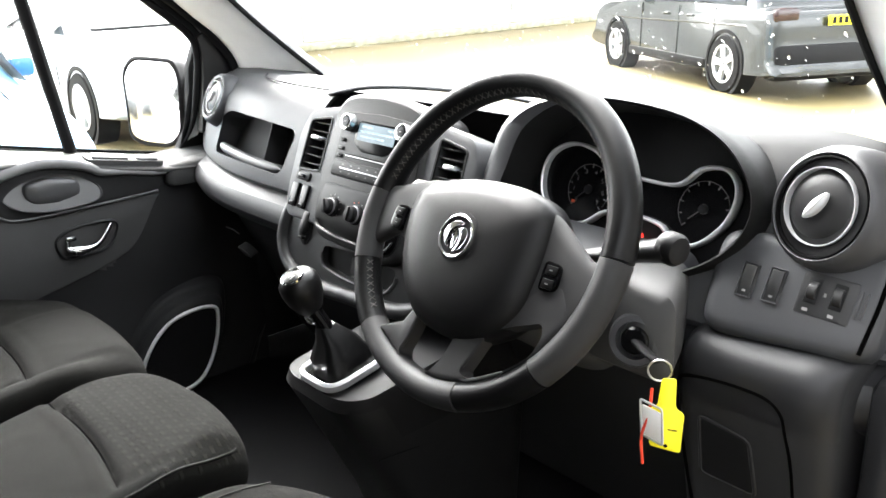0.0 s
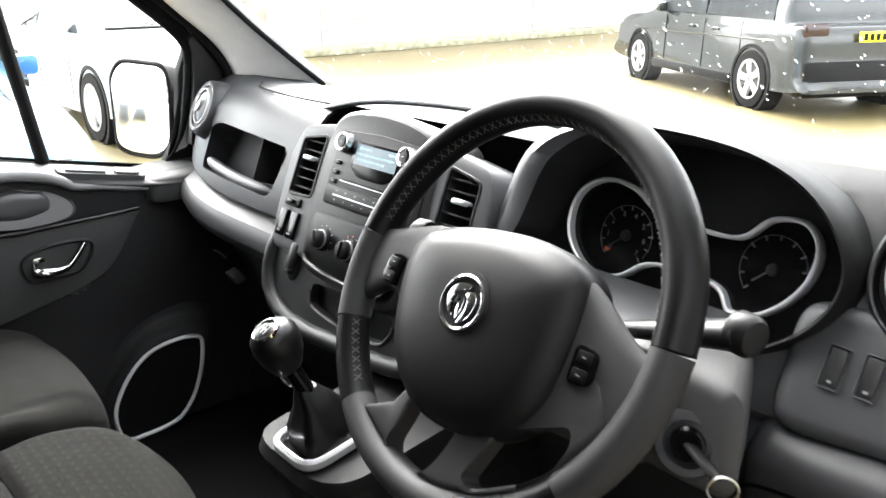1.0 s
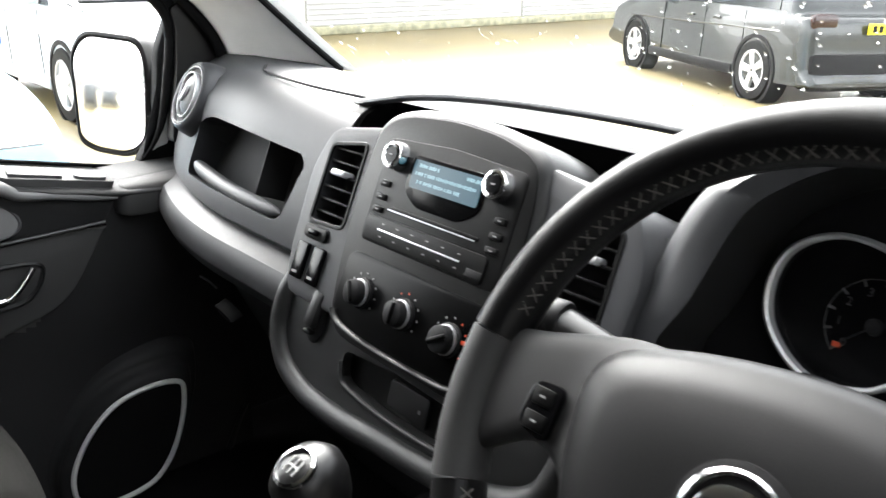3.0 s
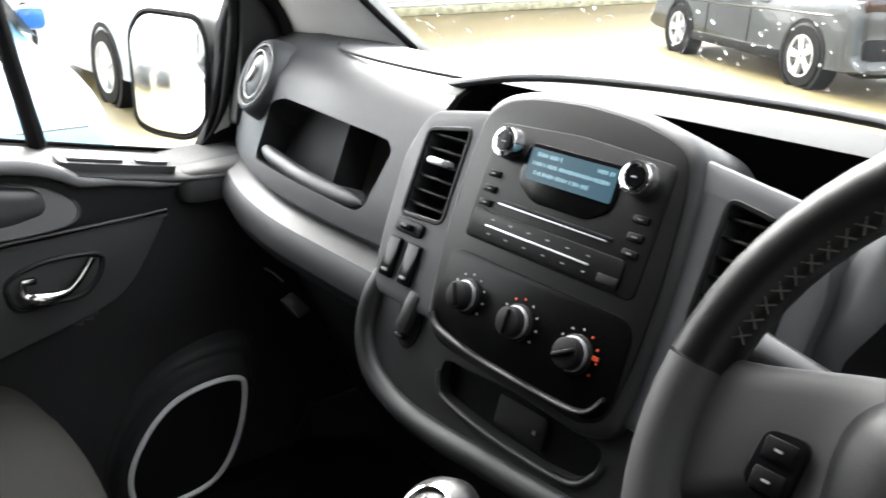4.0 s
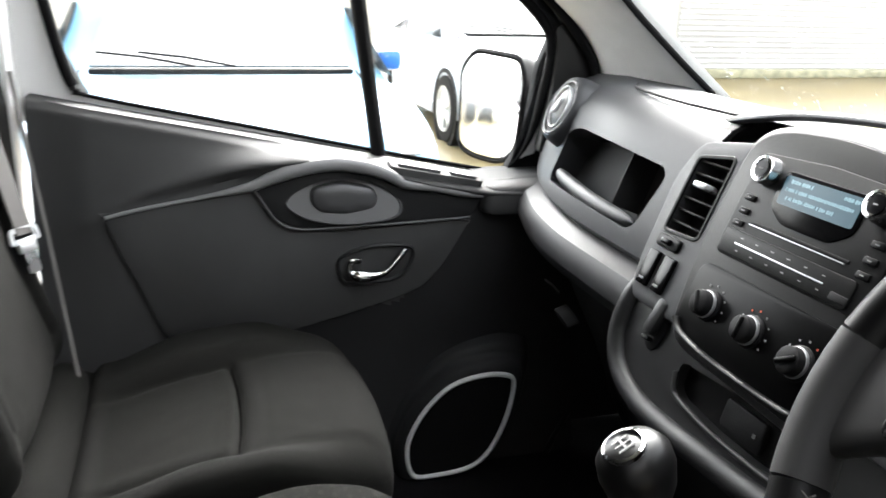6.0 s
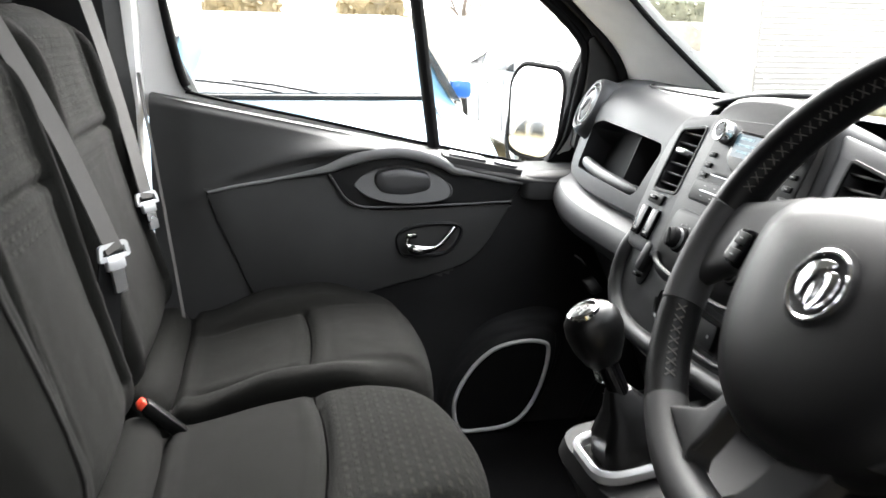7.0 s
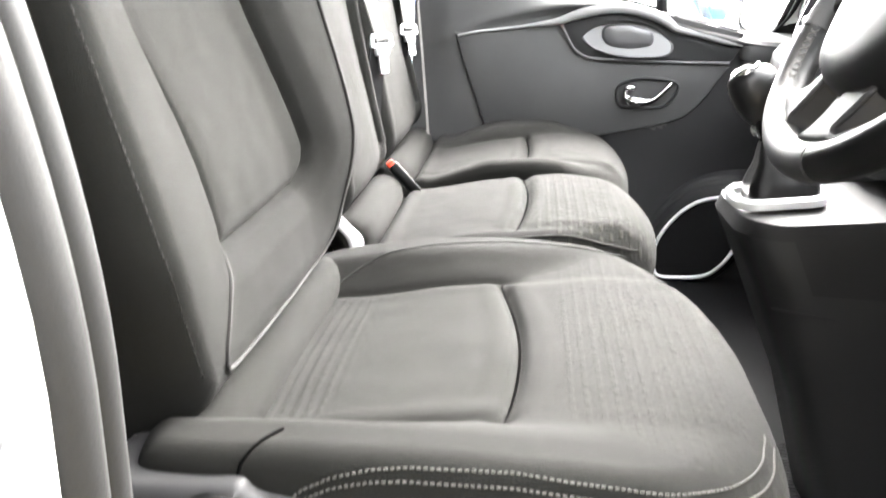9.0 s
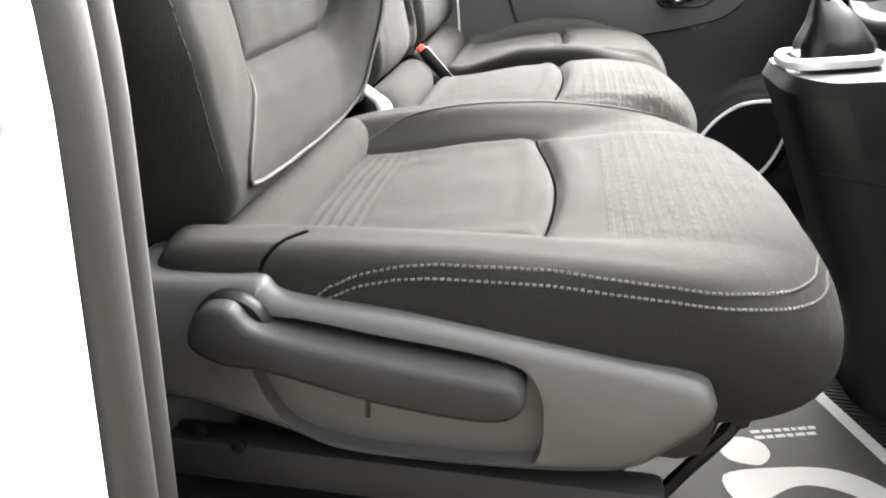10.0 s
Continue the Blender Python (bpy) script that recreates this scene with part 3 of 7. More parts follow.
def radio():
    r = thing("car_radio", "black car radio with two chrome knobs and blue display", "radio")
    up = math.hypot(1, 0.42)
    o = stack_plane(0, 0.697, 0.004)
    def on(x, z):
        return (x, (z - 0.697) * up)
    face = rounded([on(-0.105, 0.745), on(-0.105, 0.852), on(0, 0.857), on(0.105, 0.852), on(0.105, 0.745)], 0.01)
    part("fascia", prism(face, 0.0025, 0.0015, o, back=-0.02), POD, r)
    part("display_bezel", prism(rounded([on(-0.056, 0.842), on(0.057, 0.842), on(0.058, 0.806), on(0.034, 0.792), on(-0.032, 0.792), on(-0.057, 0.806)], 0.01), 0.004, 0.001, o), GLOSS, r)
    part("display", prism(rounded([on(-0.051, 0.838), on(0.052, 0.838), on(0.053, 0.810), on(-0.050, 0.810)], 0.004), 0.0046, 0, o), SCREEN, r, "blue backlit display")
    rng = random.Random(2)
    for k, (z, a, b) in enumerate(((0.833, -0.042, -0.012), (0.833, 0.030, 0.047), (0.825, -0.045, 0.044), (0.817, -0.040, 0.026))):
        row = bmesh.new()
        x = a
        while x < b:
            w = rng.uniform(0.0012, 0.0028)
            rbox((w, rng.uniform(0.0028, 0.0042), 0.0004), (x + w / 2, on(0, z)[1], 0.0048), 0, o, row)
            x += w + rng.choice((0.0007, 0.0007, 0.0007, 0.0022))
        part("text_line", row, LCDTEXT, r, "blurred pale text on the display")
    for s in (-1, 1):
        k = o @ Matrix.Translation((*on(s * 0.077, 0.835), 0.002))
        kn = part("knob", lathe([(0.0155, 0), (0.016, 0.004), (0.015, 0.006), (0.0150, 0.013), (0.0140, 0.0155), (0.0112, 0.016), (0.0095, 0.014), (0, 0.014)], k, 32), CHROME, r, "chrome rotary knob")
        part("knob_centre", lathe([(0.0094, 0.0142), (0.0088, 0.0155), (0, 0.0158)], k, 24), GLOSS, kn)
        part("knob_icon", rbox((0.005, 0.0015, 0.0006), (0, 0, 0.0160), 0, k), PRINT, kn)
        for j, z in enumerate((0.806, 0.792, 0.779)):
            b = part("button", rbox((0.016, 0.007, 0.004), (*on(s * 0.088, z), 0.003), 0.0015, o), PANEL, r)
            part("button_mark", rbox((0.005, 0.0012, 0.0005), (*on(s * 0.088, z), 0.0052), 0, o), PRINT, b)
    part("disc_slot", rbox((0.135, 0.0035, 0.003), (*on(0.0, 0.7845), 0.0025), 0.001, o), BLACK, r, "thin black disc slot")
    part("slot_edge", rbox((0.135, 0.0012, 0.002), (*on(-0.004, 0.782), 0.0032), 0.0004, o), SILVER, r)
    part("button_bar", prism(rounded([on(-0.100, 0.773), on(0.088, 0.773), on(0.088, 0.747), on(-0.100, 0.747)], 0.006), 0.0042, 0.001, o), PANEL, r)
    part("bright_strip", rbox((0.13, 0.0018, 0.002), (*on(-0.012, 0.7600), 0.0045), 0.0005, o), SILVER, r, "bright strip between preset buttons")
    for j in range(6):
        for z in (0.7665, 0.7535):
            part("preset_mark", rbox((0.004, 0.0012, 0.0005), (*on(-0.07 + j * 0.024, z), 0.0044), 0, o), PRINT, r)
    part("socket", rbox((0.022, 0.008, 0.002), (*on(0.076, 0.754), 0.004), 0.001, o), BLACK, r)
    return r


def heater():
    h = thing("heater_controls", "black heater panel with three round knobs", "heater controls")
    up = math.hypot(1, 0.42)
    o = stack_plane(0, 0.697, 0.004)
    def on(x, z):
        return (x, (z - 0.697) * up)
    out = rounded([on(-0.114, 0.732), on(-0.116, 0.672), on(-0.100, 0.652), on(0, 0.645), on(0.105, 0.648), on(0.120, 0.665), on(0.116, 0.732)], 0.02)
    part("panel", prism(out, 0.002, 0.001, o, back=-0.01), HEATER, h)
    sm = spline([o @ Vector((*on(x, z), 0.006)) for x, z in ((-0.108, 0.667), (-0.092, 0.657), (-0.04, 0.651), (0.04, 0.650), (0.095, 0.653), (0.113, 0.670))], 6, False)
    part("lower_rim", tube(sm, 0.0040, seg=12, flat=0.5), POD, h, "rounded dark lower rim")
    for i, (x, z) in enumerate(((-0.072, 0.694), (-0.001, 0.693), (0.070, 0.691))):
        k = o @ Matrix.Translation((*on(x, z), 0.002))
        kn = part("knob", lathe([(0.0175, 0), (0.0175, 0.003), (0.0145, 0.005), (0.0135, 0.016), (0.0115, 0.0175), (0, 0.0175)], k, 32), BLACK, h)
        part("knob_ring", lathe([(0.0152, 0.004), (0.0152, 0.0072), (0.0143, 0.008), (0.0141, 0.004)], k, 32), SATIN, kn)
        part("knob_bar", rbox((0.005, 0.024, 0.005), (0, 0, 0.018), 0.002, k @ pose(0, 0, 0, 0, 0, (30, 0, -60)[i])), PANEL, kn)
        for j in range(9):
            a = radians(-120 + 30 * j) + math.pi / 2
            hot = (i == 2 and j < 4) or (i == 1 and 3 < j < 6)
            part("scale_mark", rbox((0.002, 0.002, 0.0005), (0.0225 * math.cos(a), 0.0225 * math.sin(a), 0.0005), 0, k), ORANGE if hot else PRINT, h)
        if i == 2:
            part("pointer", rbox((0.007, 0.004, 0.001), (0.0205, 0.004, 0.001), 0, k), ORANGE, h, "orange temperature mark")
    return h


# ---- driver's side of the dash ----
def cluster(dash):
    c = thing("instrument_cluster", "deep black instrument binnacle with silver figure-eight bezel", "instrument cluster")
    o = plane_at((0.485, 0.872, 0.805), (1, 0, 0), (0, 0.30, 1))
    def rel(ps):
        return [(x - 0.485, (z - 0.805) * 1.044) for x, z in ps]
    hood = spline(rel([(0.218, 0.700), (0.230, 0.77), (0.255, 0.842), (0.296, 0.884), (0.365, 0.904), (0.46, 0.912), (0.57, 0.903), (0.645, 0.873), (0.682, 0.82), (0.672, 0.765), (0.62, 0.722), (0.55, 0.700), (0.40, 0.695)]), 5)
    inn = spline(rel([(0.270, 0.716), (0.283, 0.775), (0.306, 0.838), (0.335, 0.870), (0.385, 0.896), (0.46, 0.905), (0.57, 0.896), (0.639, 0.868), (0.675, 0.819), (0.665, 0.769), (0.617, 0.728), (0.55, 0.706), (0.40, 0.704)]), 5)
    def stand(v):
        """How far the hood stands out, most at its top."""
        return 0.028 + 0.016 * step(v, -0.02, 0.095)
    bm = bmesh.new()
    rows = [[o @ Vector((p.x * 1.12, p.y * 1.0, -0.22)) for p in hood]]
    for pts, zs in ((hood, (-0.12,)), (hood, (-0.02, 0.0))):
        for z in zs:
            rows.append([o @ Vector((p.x, p.y, z + stand(p.y))) for p in pts])
    mid = [a + (b - a) * 0.55 for a, b in zip(hood, inn)]
    soft = [a + (b - a) * 0.12 for a, b in zip(hood, inn)]
    rows[-2] = [o @ Vector((p.x, p.y, stand(p.y) - 0.030)) for p in hood]
    rows[-1] = [o @ Vector((p.x, p.y, stand(p.y) - 0.010)) for p in soft]
    rows.append([o @ Vector((p.x, p.y, 0.003 + stand(p.y))) for p in mid])
    rows.append([o @ Vector((p.x, p.y, -0.002 + stand(p.y))) for p in inn])
    loft(rows, caps=False, bm=bm)
    part("inner_wall", loft([[o @ Vector((p.x * 0.999, p.y * 0.999, -0.002 + stand(p.y))) for p in inn], [o @ Vector((p.x * 0.97, p.y * 0.97, -0.05)) for p in inn]], caps=False), CONS, c, "dark inner wall", 60)
    hood_ob = part("hood", bm, [DASH, DASH_SHADED], c, "grey plastic hood", 50)
    # one moulding, its right part coloured dark as its shaded side
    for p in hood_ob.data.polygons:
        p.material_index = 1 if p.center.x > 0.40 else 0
    part("back_panel", prism([(p.x * 0.985, p.y * 0.985) for p in inn], -0.045, 0, o, back=-0.06), BLACK, c)
    eight = spline(rel([(0.315, 0.800), (0.326, 0.832), (0.360, 0.850), (0.403, 0.846), (0.443, 0.826), (0.493, 0.820), (0.544, 0.822), (0.573, 0.846), (0.610, 0.849), (0.630, 0.825), (0.624, 0.786), (0.593, 0.752), (0.553, 0.742), (0.533, 0.762), (0.488, 0.768), (0.443, 0.764), (0.408, 0.742), (0.363, 0.738), (0.326, 0.765)]), 6)
    cut(next(b for b in dash.children if b.name.startswith("body")), prism([(p.x * 0.985, p.y * 0.985) for p in hood], 0.12, 0, o, back=-0.062))
    part("bezel", ring(eight, 0.0048, 0.016, 0.002, o @ Matrix.Translation((0, 0, -0.040))), SILVER, c, "satin silver figure-eight bezel")
    part("dial_face", prism(eight, -0.036, 0, o, back=-0.046), GLOSS, c)
    for cx, cz, rr in ((0.400, 0.790, 0.034), (0.584, 0.796, 0.034)):
        dm = o @ Matrix.Translation((cx - 0.485, (cz - 0.805) * 1.044, -0.0355))
        for j in range(11):
            part("dial_mark", rbox((0.006, 0.0018, 0.0006), (rr, 0, 0), 0, dm @ Matrix.Rotation(radians(225 - 27 * j), 4, "Z")), DIAL, c)
        for j in range(8 if cx < 0.5 else 0):
            a = radians(225 - 38 * j)
            fc = bpy.data.curves.new("numeral", "FONT")
            fc.body, fc.size, fc.align_x, fc.align_y = str(j), 0.0095, "CENTER", "CENTER"
            tmp = new("numeral", fc)
            me = bpy.data.meshes.new_from_object(tmp.evaluated_get(bpy.context.evaluated_depsgraph_get()))
            bpy.data.objects.remove(tmp)
            me.materials.append(DIAL)
            me.transform(dm @ Matrix.Translation((rr * 0.76 * math.cos(a), rr * 0.76 * math.sin(a), 0.0006)))
            num = new("numeral", me)
            num.parent = c
        part("dial_hub", lathe([(0.007, 0), (0.006, 0.004), (0, 0.005)], dm, 16), BLACK, c)
        part("needle", rbox((rr * 0.7, 0.0014, 0.001), (rr * 0.35, 0, 0.003), 0, dm @ Matrix.Rotation(radians(222), 4, "Z")), BLACK if cx < 0.5 else DIAL, c)
        part("scale_line", tube([dm @ Vector((rr * 1.06 * math.cos(radians(225 - 9 * j)), rr * 1.06 * math.sin(radians(225 - 9 * j)), 0.0006)) for j in range(30)], 0.0004, seg=5), DIAL, c)
        if cx < 0.5:
            part("red_segment", rbox((0.006, 0.004, 0.0006), (-rr * 0.66, -rr * 0.62, 0.0006), 0, dm), ORANGE, c, "small dull red dial segment")
    lm = o @ Matrix.Translation((0.500 - 0.485, (0.744 - 0.805) * 1.044, -0.036))
    part("warning_lamp", prism([(0.0058 * math.cos(a), 0.0066 * math.sin(a)) for a in (k * math.pi / 6 for k in range(12))], 0.0012, 0, lm), REDLAMP, c, "lit red warning lamp")
    return c


def steering_wheel():
    w = thing("steering_wheel", "black leather three-spoke steering wheel with round badge", "steering wheel")
    a = radians(30)
    m = plane_at((0.459, 0.627, 0.791), (1, 0, 0), (0, math.sin(a), math.cos(a)))
    R, r = 0.191, 0.0165
    def arc(lo, hi, rad, name, mat, label="", rr=R):
        n = max(6, int(abs(hi - lo) / 5))
        path = [m @ Vector((rr * math.cos(radians(lo + (hi - lo) * i / n)), rr * math.sin(radians(lo + (hi - lo) * i / n)), 0)) for i in range(n + 1)]
        up = m.to_3x3() @ Vector((0, 0, 1))
        return part(name, tube(path, rad, seg=18, up=up, flat=1.12), mat, w, label)
    arc(4, 174, r * 1.06, "rim_top", LEATHER, "stitched black leather rim")
    arc(174.4, 203, r * 1.06, "rim_grip", SPOKE, "smooth grey rim insert")
    arc(320.4, 363.6, r * 1.06, "rim_grip", SPOKE, "smooth grey rim insert")
    arc(203.4, 231, r * 1.03, "rim_side", LEATHER)
    arc(231.4, 287.6, r * 1.06, "rim_bottom", SPOKE)
    arc(288, 320, r * 1.03, "rim_bottom_leather", LEATHER)
    # stitches on the inner side of the leather
    st = bmesh.new()
    for lo, hi in ((8, 170), (206, 229)):
        n = int((hi - lo) * 0.32)
        for i in range(n):
            t = radians(lo + (hi - lo) * i / n)
            for s in (-1, 1):
                q = m @ Matrix.Rotation(t, 4, "Z") @ Matrix.Translation((R - r * 0.90, 0, r * 0.62)) @ pose(0, 0, 0, 0, -52, 0) @ pose(0, 0, 0, 0, 0, 52 * s)
                rbox((0.0009, 0.0100, 0.0008), (0, 0, 0), 0, q, st)
    tagged(part("stitching", st, pbr("grey_thread", (0.040, 0.038, 0.034), 0.8, bump=0), w, "crossed grey rim stitching"), kind="stuff")
    # hub, rounder at the top and tapering downwards
    o = spline([(-0.112, 0.020), (-0.100, 0.043), (-0.070, 0.056), (-0.020, 0.066), (0.030, 0.069), (0.075, 0.063), (0.103, 0.048), (0.112, 0.020), (0.113, -0.030), (0.104, -0.070), (0.075, -0.104), (0.030, -0.121), (-0.020, -0.121), (-0.058, -0.104), (-0.088, -0.070), (-0.106, -0.025)], 5)
    rows = []
    for s, z in ((0.94, -0.035), (1.0, -0.018), (1.0, 0.002), (0.975, 0.015), (0.90, 0.026), (0.72, 0.034), (0.4, 0.039), (0.1, 0.040)):
        rows.append([m @ Vector((0.003 + (p.x - 0.003) * s, -0.028 + (p.y + 0.024) * s, z)) for p in o])
    part("hub", loft(rows), HUBMAT, w, "soft grey airbag cover", 60)
    b = m @ Matrix.Translation((0.004, -0.014, 0.0385))
    part("badge_seat", lathe([(0.030, -0.006), (0.030, 0.0012), (0.027, 0.002), (0, 0.002)], b, 36), BLACK, w)
    part("badge_ring", lathe([(0.0265, 0.0015), (0.0262, 0.004), (0.0245, 0.005), (0.0225, 0.004), (0.0222, 0.0015)], b, 36), CHROME, w, "chrome badge ring")
    emblem = bmesh.new()
    for pts in ([(-0.019, 0.004), (-0.010, 0.016), (0.006, 0.018), (0.002, 0.012), (-0.006, 0.008), (-0.010, -0.002), (-0.006, -0.014), (-0.014, -0.010)],
                [(0.002, 0.009), (0.012, 0.012), (0.017, 0.002), (0.012, -0.012), (0.002, -0.019), (0.006, -0.008), (0.006, 0.002)],
                [(-0.005, 0.002), (0.001, 0.006), (0.003, -0.004), (-0.001, -0.016), (-0.004, -0.006)]):
        prism(spline(pts, 4), 0.0048, 0.0012, b, emblem)
    part("badge", emblem, CHROME, w, "plain chrome emblem shape")
    # spokes
    for s in (-1, 1):
        secs = []
        for k in range(13):
            q = k / 12
            x = 0.060 + 0.128 * q
            top = 0.050 - (0.022 if s < 0 else 0.050) * step(q, 0.15, 1.0)
            bot = -0.075 + (0.045 * step(q, 0.0, 0.55) if s < 0 else 0.012 * step(q, 0.0, 0.5)) - (0.030 if s < 0 else 0.012) * step(q, 0.55, 1.0)
            zt = 0.026 - 0.014 * step(q, 0.0, 0.5) - 0.004 * step(q, 0.6, 1.0)
            row = []
            for j in range(20):
                a = 2 * math.pi * j / 20
                ca, sa = math.copysign(abs(math.cos(a)) ** 0.45, math.cos(a)), math.copysign(abs(math.sin(a)) ** 0.8, math.sin(a))
                row.append(m @ Vector((s * x, (top + bot) / 2 + (top - bot) / 2 * ca, (zt - 0.012) / 2 + (zt + 0.012) / 2 * sa)))
            secs.append(row)
        part("side_spoke", loft(secs), SPOKE, w, "", 70)
        ky = -0.010 if s < 0 else -0.024
        keys = part("key_pad", prism(rounded([(s * 0.117, ky + 0.017), (s * 0.140, ky + 0.015), (s * 0.142, ky - 0.013), (s * 0.119, ky - 0.018)], 0.008), 0.0165, 0.001, m, back=0.004), GLOSS, w, "gloss black button pad")
        for y in (0.007, -0.008):
            part("key", rbox((0.016, 0.011, 0.003), (s * 0.1295, ky + y, 0.0162), 0.003, m), PANEL, keys)
            part("key_mark", rbox((0.004, 0.0012, 0.0006), (s * 0.1295, ky + y, 0.0179), 0, m), PRINT, keys)
    foot = [(0.176 * math.cos(radians(k)), 0.176 * math.sin(radians(k))) for k in range(236, 341, 8)]
    low = part("lower_spoke", prism([(-0.040, -0.060), (-0.050, -0.105), (-0.062, -0.128)] + foot + [(0.150, -0.030), (0.110, -0.010), (0.05, -0.03)], 0.012, 0.005, m, back=-0.012), SPOKE, w, "grey lower spokes with two openings", 50)
    cut(low, prism(rounded([(-0.041, -0.112), (-0.047, -0.147), (-0.052, -0.164), (-0.036, -0.177), (-0.002, -0.177), (0.010, -0.168), (0.022, -0.146), (0.030, -0.112)], 0.012), 0.06, 0, m, back=-0.06),
        prism(rounded([(0.068, -0.104), (0.058, -0.134), (0.050, -0.156), (0.066, -0.160), (0.109, -0.136), (0.136, -0.110), (0.144, -0.086), (0.138, -0.072), (0.100, -0.088)], 0.010), 0.06, 0, m, back=-0.06))
    for pts in (((-0.041, -0.118), (-0.047, -0.147), (-0.053, -0.166), (-0.036, -0.178), (-0.002, -0.178)), ((0.066, -0.110), (0.057, -0.136), (0.049, -0.157), (0.066, -0.161), (0.109, -0.137))):
        part("spoke_edge", tube([m @ Vector((x, y, 0.009)) for x, y in spline(pts, 5, False)], 0.0028, seg=8), SPOKE, low)
    # column shroud behind
    col = [m @ Vector((0, 0, -0.03)), m @ Vector((0, -0.005, -0.10)), m @ Vector((0, -0.01, -0.24))]
    secs = []
    for p, wd, ht in zip(col, (0.06, 0.085, 0.09), (0.05, 0.062, 0.07)):
        secs.append([p + m.to_3x3() @ Vector((wd * math.copysign(abs(math.cos(t)) ** 0.6, math.cos(t)), ht * math.copysign(abs(math.sin(t)) ** 0.6, math.sin(t)) - 0.034, 0)) for t in (2 * math.pi * j / 28 for j in range(28))])
    part("column_shroud", loft(secs), DOOR, w, "grey steering column shroud")
    side = []
    for y, xa, xb, za, zb in ((0.712, 0.545, 0.655, 0.640, 0.728), (0.724, 0.532, 0.666, 0.630, 0.740), (0.79, 0.520, 0.636, 0.626, 0.738), (0.872, 0.510, 0.592, 0.625, 0.728)):
        side.append([(p.x, y, p.y) for p in rounded([(xa, za), (xb, za), (xb, zb), (xa, zb)], 0.026, 5)])
    cowl = []
    for y, xa, xb, za, zb in ((0.728, 0.415, 0.560, 0.640, 0.722), (0.742, 0.395, 0.575, 0.628, 0.737), (0.80, 0.375, 0.590, 0.620, 0.740), (0.878, 0.345, 0.600, 0.620, 0.737)):
        cowl.append([(p.x, y, p.y) for p in rounded([(xa, za), (xb, za), (xb, zb), (xa, zb)], 0.030, 6)])
    part("column_cowl", loft(cowl), DASH, w, "grey cowl over the steering column", 60)
    part("ignition_housing", loft(side), DOOR, w, "grey shroud round the ignition lock", 60)
    # black plate laid on the dash to paint the shade beside the shroud
    part("shadow_gap", prism(rounded([(0.66, 0.635), (0.66, 0.775), (0.695, 0.77), (0.69, 0.66), (0.68, 0.635)], 0.01), 0.004, 0.001, plane_at((0, face_y(0.70, 0.67), 0.70), (1, 0, 0), (0, 0.42, 1)) @ Matrix.Translation((0, -0.70, 0)), back=-0.01), BLACK, w)
    return w


def stalks():
    for s, tip in ((1, Vector((0.672, 0.700, 0.804))), (-1, Vector((0.245, 0.715, 0.785)))):
        st = thing("control_stalk", "black column stalk with a ridged grey tip", "control stalk", "column stalks")
        root = Vector((0.458 + s * 0.07, 0.735, 0.752))
        path = spline([root, root.lerp(tip, 0.35), root.lerp(tip, 0.75), tip], 5, False)
        part("arm", tube(path, lambda t: 0.010 + 0.009 * t, seg=16, flat=0.8), KNOB, st)
        d = (tip - root).normalized()
        m = plane_at(tip, d.cross(Vector((0, 0, 1))), Vector((0, 0, 1)))
        if (m.to_3x3() @ Vector((0, 0, 1))).dot(d) < 0:
            m = m @ pose(0, 0, 0, 0, 180, 0)
        part("tip", lathe([(0.0165, -0.012), (0.0178, -0.010), (0.0178, 0.004), (0.0145, 0.009), (0.008, 0.0105), (0, 0.009)], m, 22), HUBMAT, st, "ribbed dark stalk tip")


